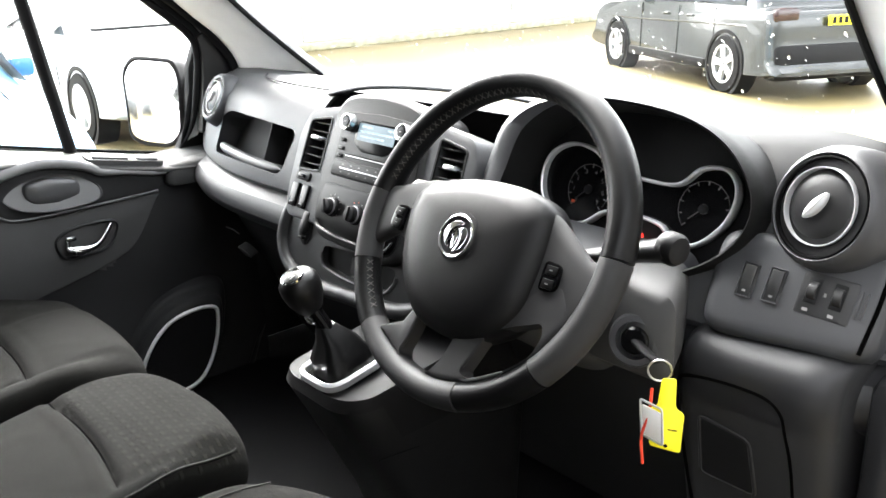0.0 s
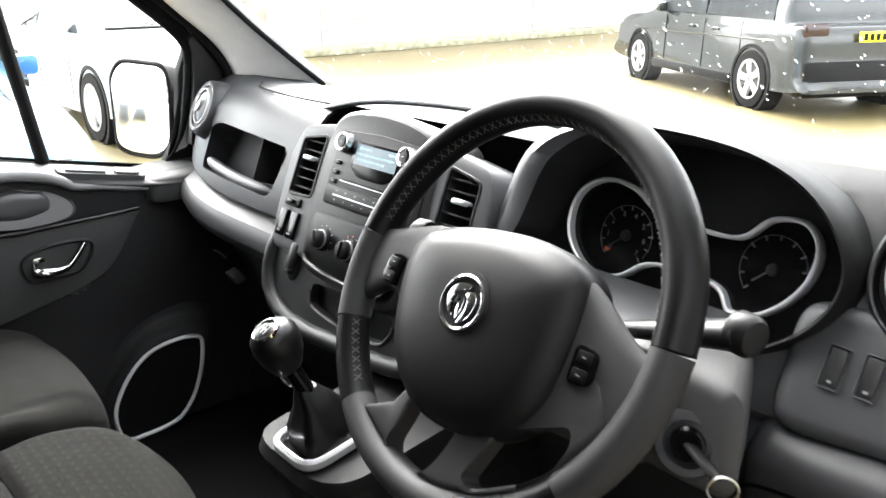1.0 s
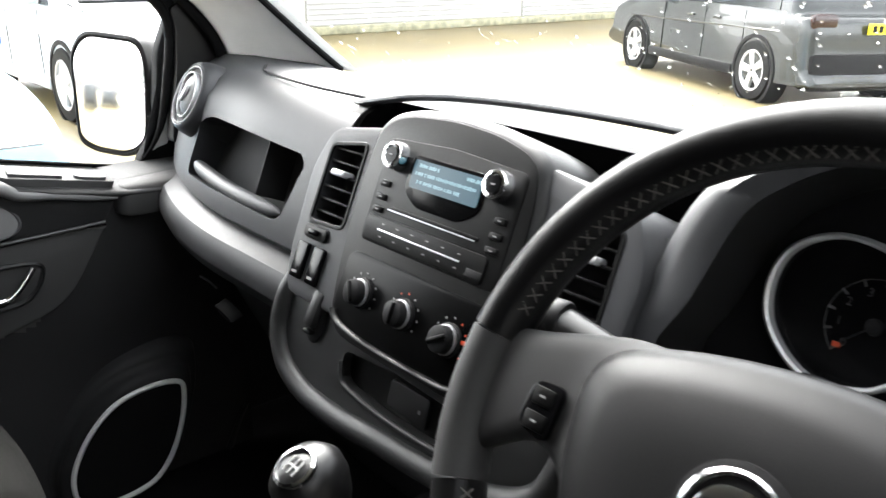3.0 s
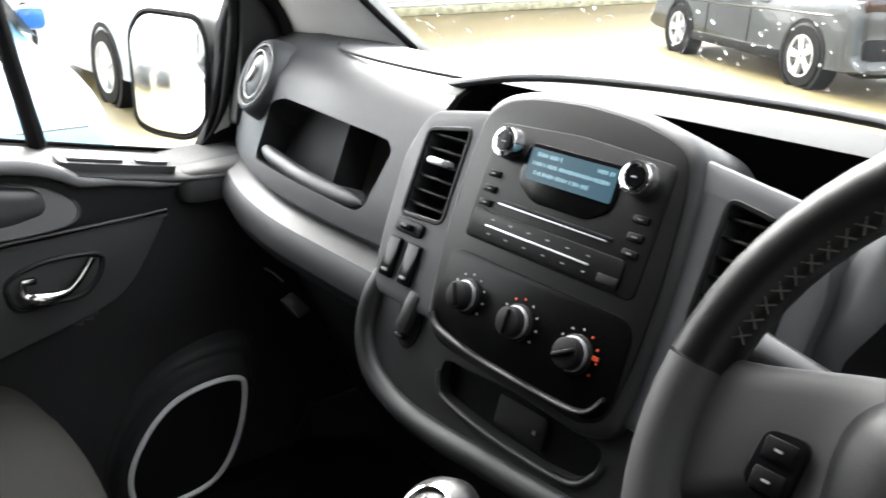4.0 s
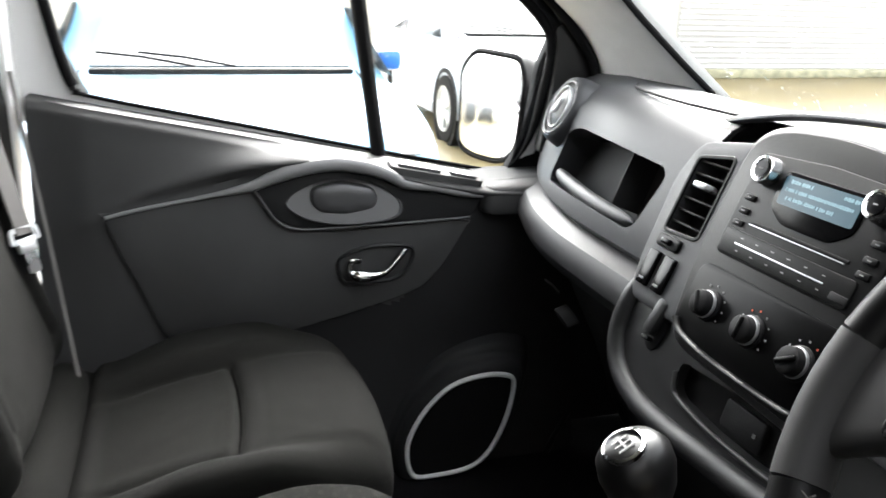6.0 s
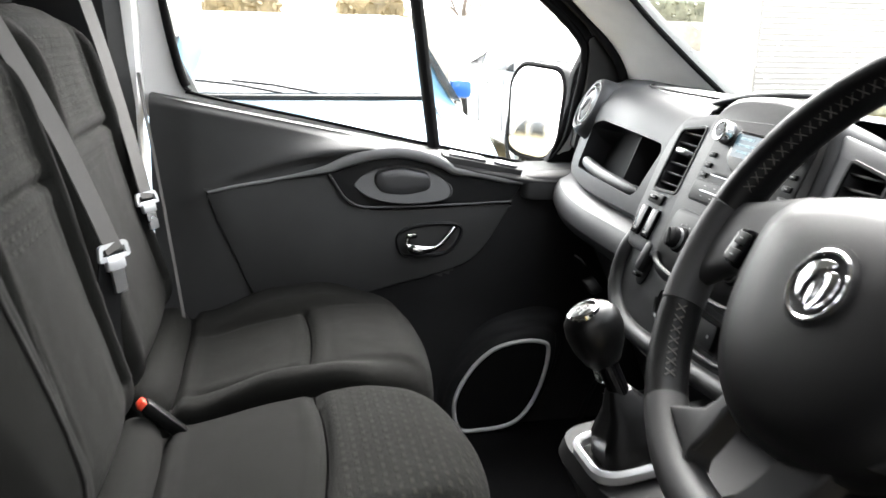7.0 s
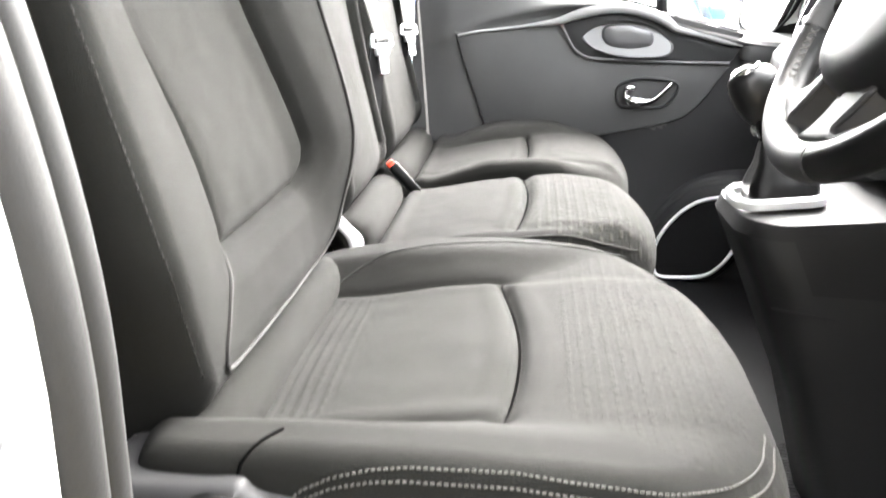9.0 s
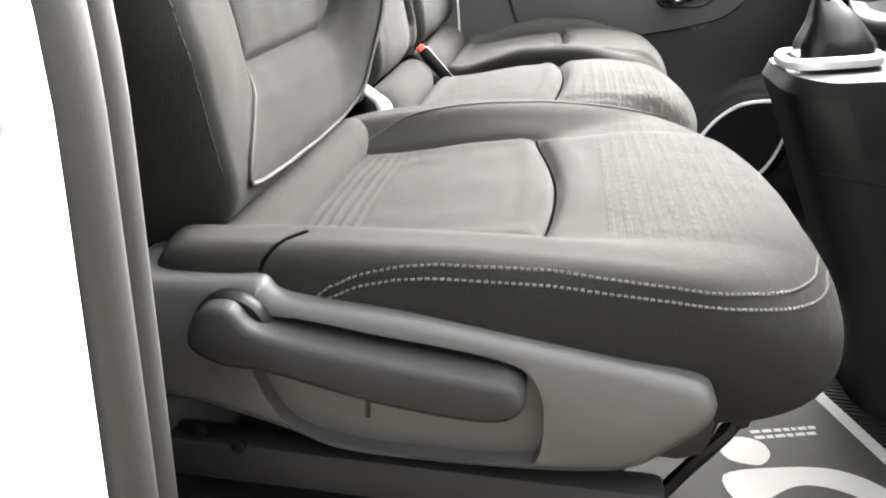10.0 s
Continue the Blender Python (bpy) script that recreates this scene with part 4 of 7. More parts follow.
def switch_row():
    """Switches and rollers below the driver's round vent."""
    pm = plane_at((0.742, 0.838, 0.735), (1, 0.10, 0), (0, 0.54, 1))
    panel = thing("switch_panel", "grey dash panel with the driver's switches", "panel")
    part("panel", prism(rounded([(-0.100, -0.066), (-0.102, 0.062), (0.100, 0.062), (0.092, -0.060)], 0.032, 8), 0.0, 0.014, pm, back=-0.05), DASH, panel, "", 60)
    part("panel_gap", tube([pm @ Vector((0.090, 0.060, -0.002)), pm @ Vector((0.086, 0.0, 0.0005)), pm @ Vector((0.079, -0.050, -0.002))], 0.0026, seg=8), DEEP, panel, "dark gap at the end of the dash")
    for x in (0.688, 0.719):
        m = pm @ Matrix.Translation((x - 0.742, 0.002, 0.0)) @ pose(0, 0, 0, 0, 0, -4) @ Matrix.Diagonal((0.82, 0.86, 1, 1))
        sw = thing("rocker_switch", "black rocker switch with a white symbol", "switch", "dash switches")
        part("surround", ring(rounded([(-0.0115, -0.024), (0.0115, -0.024), (0.0115, 0.024), (-0.0115, 0.024)], 0.003), 0.0016, 0.0035, 0.001, m), DASH_TOP, sw)
        part("rocker", rbox((0.018, 0.042, 0.006), (0, 0, 0), 0.002, m @ pose(0, 0, 0, 5, 0, 0)), CONS, sw)
        part("symbol", rbox((0.005, 0.003, 0.0006), (0, -0.015, 0.0036), 0, m @ pose(0, 0, 0, 5, 0, 0)), PRINT, sw)
    m = pm @ Matrix.Translation((0.032, 0.002, 0.0)) @ pose(0, 0, 0, 0, 0, -4) @ Matrix.Scale(0.86, 4)
    rl = thing("dimmer_rollers", "pair of ridged dimmer rollers in a black plate", "switch")
    part("plate", prism(rounded([(-0.032, -0.028), (-0.032, 0.028), (0.036, 0.028), (0.036, -0.028)], 0.004), 0.0012, 0.0006, m, back=-0.01), CONS, rl)
    for sx in (-0.016, 0.016):
        part("slot", rbox((0.016, 0.034, 0.002), (sx, 0.004, 0.0018), 0.001, m), BLACK, rl)
        rol = bmesh.new()
        lathe([(0.011, -0.006), (0.0125, -0.005), (0.0125, 0.005), (0.011, 0.006)], m @ Matrix.Translation((sx, 0.004, -0.002)) @ pose(0, 0, 0, 0, 90, 0), 22, rol)
        part("roller", rol, SHIELD, rl, "ridged grey roller")
        part("symbol", rbox((0.007, 0.004, 0.0006), (sx - 0.002, -0.022, 0.0023), 0, m), PRINT, rl)
    part("symbol", rbox((0.003, 0.005, 0.0006), (0.0, 0.002, 0.0023), 0, m), PRINT, rl)
    for sx in (0.041, 0.048):
        part("rib", rbox((0.003, 0.036, 0.003), (sx, 0.002, 0.001), 0.001, m), DASH, rl)


KNEE = [(0.850, 0.670), (0.825, 0.6705), (0.800, 0.667), (0.784, 0.657), (0.776, 0.642), (0.775, 0.620), (0.780, 0.590), (0.792, 0.530), (0.806, 0.460), (0.825, 0.380), (0.85, 0.28), (0.88, 0.20)]


def knee_y(z):
    """The knee bolster's y at a height below its crest."""
    for (ya, za), (yb, zb) in zip(KNEE[4:], KNEE[5:]):
        if za >= z >= zb:
            return ya + (yb - ya) * (za - z) / (za - zb)
    return KNEE[4][0]


def driver_lower():
    """The knee bolster with its fuse flap, and the dash end."""
    d = thing("knee_panel", "dark grey knee bolster with a fuse flap", "panel")
    secs = []
    for x, k in ((0.632, 0.030), (0.636, 0.012), (0.646, 0.002), (0.66, 0.0), (0.72, 0.0), (0.78, 0.0), (0.806, 0.002), (0.818, 0.012), (0.823, 0.030)):
        secs.append([(x, y + k, z - 0.3 * k + 0.05 * (x - 0.63)) for y, z in KNEE] + [(x, 0.95, 0.20), (x, 0.95, 0.66)])
    body = part("bolster", loft(secs), [ROLL, LOWER], d, "rounded grey knee bolster", 60)
    # bolster's upper part toned down against the light it catches
    for p in body.data.polygons:
        p.material_index = 1 if p.center.z < 0.60 else 0
    gap = spline([(0.668, 0.30), (0.652, 0.42), (0.641, 0.56), (0.641, 0.605), (0.652, 0.622), (0.70, 0.630), (0.748, 0.630), (0.768, 0.618), (0.775, 0.590), (0.784, 0.52), (0.790, 0.30)], 6, False)
    part("flap_gap", tube([(x, knee_y(z - 0.05 * (x - 0.63)) - 0.0002, z) for x, z in gap], 0.0019, seg=6), DEEP, d, "dark gap round the fuse flap")
    m = plane_at((0.705, knee_y(0.53), 0.53), (1, 0, 0), (0, -0.21, 1))
    part("finger_pull", ring(rounded([(-0.040, -0.05), (-0.038, 0.046), (0.030, 0.036), (0.038, -0.05)], 0.012), 0.005, 0.002, 0.001, m), LOWER, d)
    part("finger_recess", prism(rounded([(-0.036, -0.046), (-0.034, 0.042), (0.026, 0.032), (0.034, -0.046)], 0.010), 0.0012, 0, m, back=-0.004), BLACK, d, "dark finger recess")
    part("end_post", rbox((0.05, 0.16, 0.62), (0.862, 0.90, 0.36), 0.02), ROLL, d, "grey trim at the end of the dash")
    return d


def ignition():
    g = thing("ignition_lock", "round ignition lock barrel on the column shroud", "ignition lock")
    at = Vector((0.626, 0.706, 0.682))
    m = plane_at(at, (0.93, 0.35, 0), (0, 0.3, 1))
    part("collar", lathe([(0.030, -0.03), (0.032, -0.005), (0.029, 0.002), (0.022, 0.003), (0.020, -0.010), (0, -0.010)], m, 30), DASH, g)
    part("barrel", lathe([(0.016, -0.01), (0.016, 0.002), (0.013, 0.005), (0, 0.005)], m, 24), GLOSS, g)
    k = thing("ignition_key", "key in the lock with yellow and white tags", "key")
    e = m @ Vector((0.034, -0.012, 0.036))
    part("bow", tube([m @ Vector((0, 0, 0.0)), m @ Vector((0.014, -0.004, 0.020)), e], 0.006, seg=10, flat=0.6), BLACK, k)
    ringm = plane_at(e + Vector((0.006, -0.002, -0.008)), (0.8, 0.6, 0), (0, 0, 1))
    part("key_ring", tube([ringm @ Vector((0.0125 * math.cos(a), 0.0125 * math.sin(a), 0)) for a in (2 * math.pi * j / 24 for j in range(24))], 0.0012, True, 8), STEEL, k, "steel split ring")
    t = plane_at(e + Vector((0.020, -0.004, -0.036)), (0.9, 0.42, 0), (0.02, 0.0, 1)) @ Matrix.Scale(0.80, 4)
    tag = part("yellow_tag", prism(rounded([(-0.010, 0.030), (-0.014, -0.012), (-0.024, -0.018), (-0.022, -0.076), (0.020, -0.080), (0.022, -0.020), (0.010, -0.012), (0.009, 0.032)], 0.005), 0.0022, 0.0006, t), YELLOW, k, "bright yellow plastic key tag")
    part("tag_hole", lathe([(0.003, 0), (0.003, 0.0026), (0, 0.0026)], t @ Matrix.Translation((0.0, -0.072, 0)), 12), BLACK, tag)
    part("tag_bar", rbox((0.012, 0.0018, 0.0004), (0.008, -0.046, 0.0023), 0, t), BLACK, tag)
    c = t @ pose(-0.020, -0.002, 0.006, 0, -35, 4)
    card = part("white_tag", prism(rounded([(-0.020, -0.014), (0.016, -0.014), (0.016, -0.060), (-0.020, -0.060)], 0.004), 0.0014, 0.0004, c), WHITE, k, "white card key tag in clear plastic")
    part("tag_sleeve", ring(rounded([(-0.024, -0.006), (0.019, -0.006), (0.019, -0.064), (-0.024, -0.064)], 0.006), 0.003, 0.002, 0.0005, c), SILVER, card)
    cord = spline([e + Vector((0.0, -0.006, -0.03)), e + Vector((0.002, -0.012, -0.06)), e + Vector((-0.006, -0.012, -0.09)), e + Vector((-0.004, -0.010, -0.125))], 6, False)
    part("red_cord", tube(cord, 0.0018, seg=8), RED, k, "thin red cord")


def gear_lever():
    base = thing("gear_console", "grey gear lever console rising from the floor", "console")
    secs = []
    for y0, z, xa, xb in ((0.73, FLOOR, 0.06, 0.235), (0.665, 0.25, 0.06, 0.25), (0.585, 0.42, 0.06, 0.262), (0.552, 0.485, 0.06, 0.262), (0.557, 0.503, 0.065, 0.257)):
        o = rounded([(xa, y0), (xb, y0), (xb, 0.95), (xa, 0.95)], 0.062, 10)
        secs.append([(p.x, p.y, z + (0.12 * max(0, p.y - 0.6) if z > 0.45 else 0)) for p in o])
    body = part("body", loft(secs), [CONSOLE, BLACK], base)
    # console top coloured darker to offset the sky light on it
    for p in body.data.polygons:
        p.material_index = 1 if p.center.z > 0.46 else 0
    part("seam", tube([(0.262, 0.60, 0.40), (0.258, 0.70, 0.385), (0.25, 0.90, 0.36)], 0.0015, seg=6), BLACK, base)
    g = thing("gear_lever", "gear lever with black knob, gaiter and silver surround", "gear lever")
    m = plane_at((0.168, 0.605, 0.512), (1, 0, 0), (0, 0.99, 0.12))
    o = rounded([(-0.052, -0.050), (0.050, -0.050), (0.043, 0.066), (-0.043, 0.066)], 0.034, 6)
    part("surround", ring(o, 0.009, 0.013, 0.004, m), SILVER, g, "satin silver gaiter surround")
    rows = []
    for s, z, n in ((0.98, 0.003, 0), (0.95, 0.012, 0.03), (0.90, 0.022, 0.08), (0.84, 0.030, 0.02), (0.70, 0.040, 0.06), (0.60, 0.050, 0.02), (0.42, 0.064, 0.03), (0.28, 0.074, 0)):
        up = max(0.0, z - 0.05)
        gx, gy = -0.2 * min(z, 0.05) - 0.338 * up, 0.008 - 0.28 * up
        rows.append([m @ Vector((gx + p.x * 0.8 * s * (1 + n * math.sin(5 * i)), gy + p.y * 0.8 * s * (1 + n * math.cos(4 * i)), z)) for i, p in enumerate(o)])
    part("gaiter", loft(rows), LEATHER, g, "creased black leather gaiter")
    a, b = m @ Vector((-0.010, 0.008, 0.05)), Vector((0.135, 0.580, 0.628))
    part("shaft", tube([a, a.lerp(b, 0.4), b], 0.0115, seg=16), GLOSS, g)
    d = (b - a).normalized()
    k = plane_at(b, (1, 0, 0), Vector((0, 1, 0)) - d * d.y)
    if (k.to_3x3() @ Vector((0, 0, 1))).z < 0:
        k = k @ pose(0, 0, 0, 180, 0, 0)
    part("collar", lathe([(0.0135, -0.038), (0.0150, -0.036), (0.0150, -0.026), (0.0135, -0.024)], k, 22), CHROME, g, "chrome collar")
    part("knob", lathe([(0.012, -0.022), (0.018, -0.015), (0.0255, 0.004), (0.0285, 0.022), (0.0275, 0.036), (0.021, 0.046), (0.012, 0.050), (0, 0.051)], k @ Matrix.Diagonal((1, 1.12, 1, 1)), 32), KNOB, g, "black gear knob")
    t = k @ pose(0.002, -0.006, 0.0480, 10, 0, 0)
    part("emblem_ring", lathe([(0.018, -0.002), (0.018, 0.002), (0.0155, 0.003), (0.0145, 0.0)], t, 28), CHROME, g, "chrome ring on the knob")
    part("shift_mark", rbox((0.014, 0.002, 0.001), (0, 0, 0.003), 0, t), PRINT, g)
    for x in (-0.006, 0, 0.006):
        part("shift_mark", rbox((0.0015, 0.014, 0.001), (x, 0, 0.003), 0, t), PRINT, g)


# ---- seats ----
def pad(w, d, rim=0.05, crown=0.012, nx=28, ny=28, front=0.05, skirt=0.10):
    """A plain padded cushion with its sides, for the headrests."""
    bm = bmesh.new()
    def at(u, v):
        e, f = max(0, (abs(u) - 0.80) / 0.20), max(0, (abs(v) - 0.84) / 0.16)
        x = math.copysign(min(abs(u), 0.80) / 0.80 * (w / 2 - rim) + rim * math.sin(e * math.pi / 2), u)
        fr = front if v > 0 else rim
        y = math.copysign(min(abs(v), 0.84) / 0.84 * (d / 2 - fr) + fr * math.sin(f * math.pi / 2), v)
        z = crown * (1 - (2 * x / w) ** 2) - rim * (1 - math.cos(e * math.pi / 2)) - fr * 0.9 * (1 - math.cos(f * math.pi / 2))
        return Vector((x, y + d / 2, z))
    grid = [[bm.verts.new(at(-1 + 2 * i / nx, -1 + 2 * j / ny)) for i in range(nx + 1)] for j in range(ny + 1)]
    for p, q in zip(grid, grid[1:]):
        for i in range(nx):
            bm.faces.new((p[i], p[i + 1], q[i + 1], q[i]))
    edge = grid[0][:] + [r[-1] for r in grid[1:]] + grid[-1][-2::-1] + [r[0] for r in grid[-2:0:-1]]
    last = edge
    for dz, grow in ((0.3, 1.004), (0.6, 1.0), (0.85, 0.985), (1.0, 0.97)):
        nxt = [bm.verts.new((v.co.x * grow, d / 2 + (v.co.y - d / 2) * grow, v.co.z - dz * skirt)) for v in edge]
        k = len(nxt)
        for i in range(k):
            bm.faces.new((last[i], last[(i + 1) % k], nxt[(i + 1) % k], nxt[i]))
        last = nxt
    bm.faces.new(last)
    return bm


class Cushion:
    """A seat cushion: its plan outline, the height of its top, the rounding of its edge and how far its sides hang."""

    def __init__(self, plan, top, rim, foot, bulge=0.008, tuck=lambda p: 0.036):
        self.edge = spline(plan, 12)
        self.mid = sum((p for p in self.edge), Vector((0, 0))) / len(self.edge)
        self.top, self.rim, self.foot, self.bulge, self.tuck = top, rim, foot, bulge, tuck

    def at(self, i, w):
        """A place on the skin: i along the outline; w from 0 in the middle over 1 at the edge to 2 at the foot."""
        b = self.edge[i % len(self.edge)]
        v = b - self.mid
        if w <= 1:
            p = self.mid + v * w
            r = self.rim(b.x, b.y)
            k = max(0.0, 1 - (1 - w) * v.length / r)
            return Vector((p.x, p.y, self.top(p.x, p.y) - r * (1 - math.sqrt(max(0.0, 1 - k * k)))))
        q = w - 1
        z0 = self.top(b.x, b.y) - self.rim(b.x, b.y)
        p = b + v.normalized() * (self.bulge * math.sin(math.pi * min(1, q * 1.15)) - self.tuck(b) * q ** 1.4)
        return Vector((p.x, p.y, z0 + (self.foot(b.x, b.y) - z0) * q + 0.0012 * noise.noise((p.x * 16, p.y * 16, q * 5))))

    def mesh(self, rings=74):
        bm = bmesh.new()
        uv = bm.loops.layers.uv.new("cloth")
        n = len(self.edge)
        ws = [k / rings * 0.86 for k in range(1, rings)] + [0.86 + 0.14 * k / 22 for k in range(23)] + [1 + k / 12 for k in range(1, 13)]
        rows = [[bm.verts.new(self.at(i, w)) for i in range(n)] for w in ws]
        c = bm.verts.new((self.mid.x, self.mid.y, self.top(self.mid.x, self.mid.y)))
        for i in range(n):
            bm.faces.new((c, rows[0][i], rows[0][(i + 1) % n]))
        for p, q in zip(rows, rows[1:]):
            for i in range(n):
                bm.faces.new((p[i], q[i], q[(i + 1) % n], p[(i + 1) % n]))
        bm.faces.new(rows[-1])
        for f in bm.faces:
            for l in f.loops:
                l[uv].uv = (l.vert.co.x, l.vert.co.y)
        return bm

    def height(self, i, z):
        """Where the skin near the edge at i has this height."""
        lo, hi = 0.80, 1.7
        for _ in range(22):
            w = (lo + hi) / 2
            if self.at(i, w).z > z:
                lo = w
            else:
                hi = w
        return self.at(i, lo)


def groove(q, deep=0.008, wide=0.006):
    """A sewn seam: narrow valley with a soft swell on both sides; q: distance from it."""
    return -deep * math.exp(-(q / wide) ** 2) + deep * 0.28 * math.exp(-((abs(q) - 0.020) / 0.012) ** 2)


def stitch_row(path, thick=0.0009, on=0.0024, off=0.0014):
    """Short stitches along a path of close points."""
    st = bmesh.new()
    i = 0
    while i < len(path) - 2:
        j = i + 1
        while j < len(path) - 1 and (path[j] - path[i]).length < on:
            j += 1
        tube([path[i], (path[i] + path[j]) / 2 + Vector((0, 0, 0.0004)), path[j]], thick, seg=5, bm=st)
        i = j
        while i < len(path) - 1 and (path[i] - path[j]).length < off:
            i += 1
    return st


def finer(path, k=8):
    return spline(path, k, False)


def creases(x, y, seed):
    return 0.0013 * noise.noise((x * 11, y * 11, seed)) + 0.0007 * noise.noise((x * 31, y * 31, seed + 2))


DRIVER_PLAN = [(0.26, 0.020), (0.36, 0.016), (0.50, 0.015), (0.64, 0.015), (0.73, 0.020), (0.757, 0.045), (0.760, 0.15), (0.761, 0.25), (0.761, 0.35), (0.756, 0.415), (0.741, 0.464), (0.712, 0.494), (0.66, 0.510), (0.56, 0.518),
               (0.47, 0.520), (0.385, 0.511), (0.315, 0.489), (0.262, 0.452), (0.232, 0.400), (0.220, 0.33), (0.216, 0.22), (0.218, 0.11), (0.228, 0.042)]


def along(y, stops):
    """A height that runs smoothly through the stops (y, z) from back to front."""
    if y <= stops[0][0]:
        return stops[0][1]
    for i in range(len(stops) - 1):
        (ya, za), (yb, zb) = stops[i], stops[i + 1]
        if y <= yb:
            pa, pb = stops[max(i - 1, 0)], stops[min(i + 2, len(stops) - 1)]
            ga, gb = (zb - pa[1]) / (yb - pa[0]) * (yb - ya), (pb[1] - za) / (pb[0] - ya) * (yb - ya)
            t = (y - ya) / (yb - ya)
            return za + ga * t + (3 * (zb - za) - 2 * ga - gb) * t * t + (ga + gb - 2 * (zb - za)) * t**3
    return stops[-1][1]


def driver_top(x, y):
    """The driver's cushion: a hollow that rises forwards between two bolsters that flow out at the front."""
    base = 0.400 + 0.034 * step(y, 0.05, 0.28) + 0.020 * step(y, 0.26, 0.40) - 0.006 * step(y, 0.43, 0.51)
    far = along(y, [(0.02, 0.418), (0.10, 0.436), (0.20, 0.452), (0.30, 0.459), (0.38, 0.457), (0.46, 0.450)])
    near = along(y, [(0.0, 0.446), (0.10, 0.456), (0.20, 0.461), (0.30, 0.463), (0.40, 0.460), (0.49, 0.450)])
    lean = 0.055 * step(y, 0.26, 0.44)
    z = base
    z += (far - z) * step(-x, -0.332 + lean, -0.268 + lean * 0.7)
    z += (near - z) * step(x, 0.640, 0.716)
    front = y - 0.296 + 0.75 * (x - 0.52) ** 2
    inside = step(x, 0.335, 0.36) * (1 - step(x, 0.645, 0.672))
    z += groove(front, 0.010, 0.0055) * inside + 0.003 * step(front, 0, 0.05) * inside
    if y < 0.31:
        side = 1 - step(y, 0.27, 0.31)
        z += (groove(x - 0.332, 0.006, 0.007) + groove(x - 0.648, 0.0045, 0.007)) * side
        z += 0.0010 * math.sin(y * 560 + 2.0 * math.sin(x * 16)) * (1 - step(y, 0.09, 0.15)) * inside
    return z + creases(x, y, 3.6)


def driver_cushion(s):
    c = Cushion(DRIVER_PLAN, driver_top, lambda x, y: 0.026 + 0.036 * step(y, 0.38, 0.49), lambda x, y: 0.335 - 0.040 * step(y, 0.34, 0.45), tuck=lambda p: 0.036 + 0.060 * step(p.y, 0.34, 0.46))
    o = Matrix.Translation(-s.location)
    bm = c.mesh()
    bm.transform(o)
    ob = part("cushion", bm, [CLOTH, CLOTH_FAINT, SHADED_CLOTH], s, smooth=70)
    # bolsters and faces turned sideways take the cloth darkened as shade
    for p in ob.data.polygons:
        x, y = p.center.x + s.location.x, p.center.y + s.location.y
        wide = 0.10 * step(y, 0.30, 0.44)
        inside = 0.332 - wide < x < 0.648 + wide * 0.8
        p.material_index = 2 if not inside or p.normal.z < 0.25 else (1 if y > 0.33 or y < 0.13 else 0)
    front = [(x, 0.296 - 0.75 * (x - 0.52) ** 2) for x in (0.345 + 0.305 * k / 30 for k in range(31))]
    part("seam", tube([o @ Vector((x, y, driver_top(x, y) + 0.001)) for x, y in front], 0.0013, seg=6), DEEP, s, "dark sewn seam")
    # thin sewn line along the far bolster's crest
    crest = [(0.322, 0.066), (0.300, 0.090), (0.279, 0.125), (0.266, 0.18), (0.259, 0.25), (0.256, 0.32), (0.258, 0.38), (0.268, 0.42)]
    part("piping", tube([o @ Vector((p.x, p.y, driver_top(p.x, p.y) + 0.0004)) for p in finer(crest)], 0.0011, seg=6), PIPING, s, "fine sewn line on the bolster")
    # twin rows of pale stitches along the near bolster and round its front corner
    near = [i for i, p in enumerate(c.edge) if p.x > 0.66 and p.y > 0.135]
    level = [(0.135, 0.418), (0.150, 0.433), (0.17, 0.4445), (0.195, 0.4515), (0.22, 0.4545), (0.295, 0.457), (0.37, 0.4540), (0.42, 0.4500), (0.46, 0.4455), (0.53, 0.4400)]
    def line(drop):
        out = []
        for i in near:
            y = c.edge[i].y
            for (ya, za), (yb, zb) in zip(level, level[1:]):
                if ya <= y <= yb:
                    out.append(c.height(i, za + (zb - za) * (y - ya) / (yb - ya) - drop) + Vector((0.0008, 0, 0.0006)))
        return [o @ p for p in finer(out, 14)]
    for drop in (0.0, 0.0078):
        tagged(part("stitching", stitch_row(line(drop)), THREAD, s, "pale double seat stitching"), kind="stuff")
    # short upright seam at the cushion's rear corner
    i = min(range(len(c.edge)), key=lambda k: abs(c.edge[k].x - 0.752) + abs(c.edge[k].y - 0.104))
    part("seam", tube([o @ (c.at(i, w) + Vector((0.0006, 0, 0.0004))) for w in (0.86, 0.89, 0.92, 0.95, 0.98, 1.0, 1.1, 1.25, 1.4)], 0.0014, seg=6), DEEP, s)


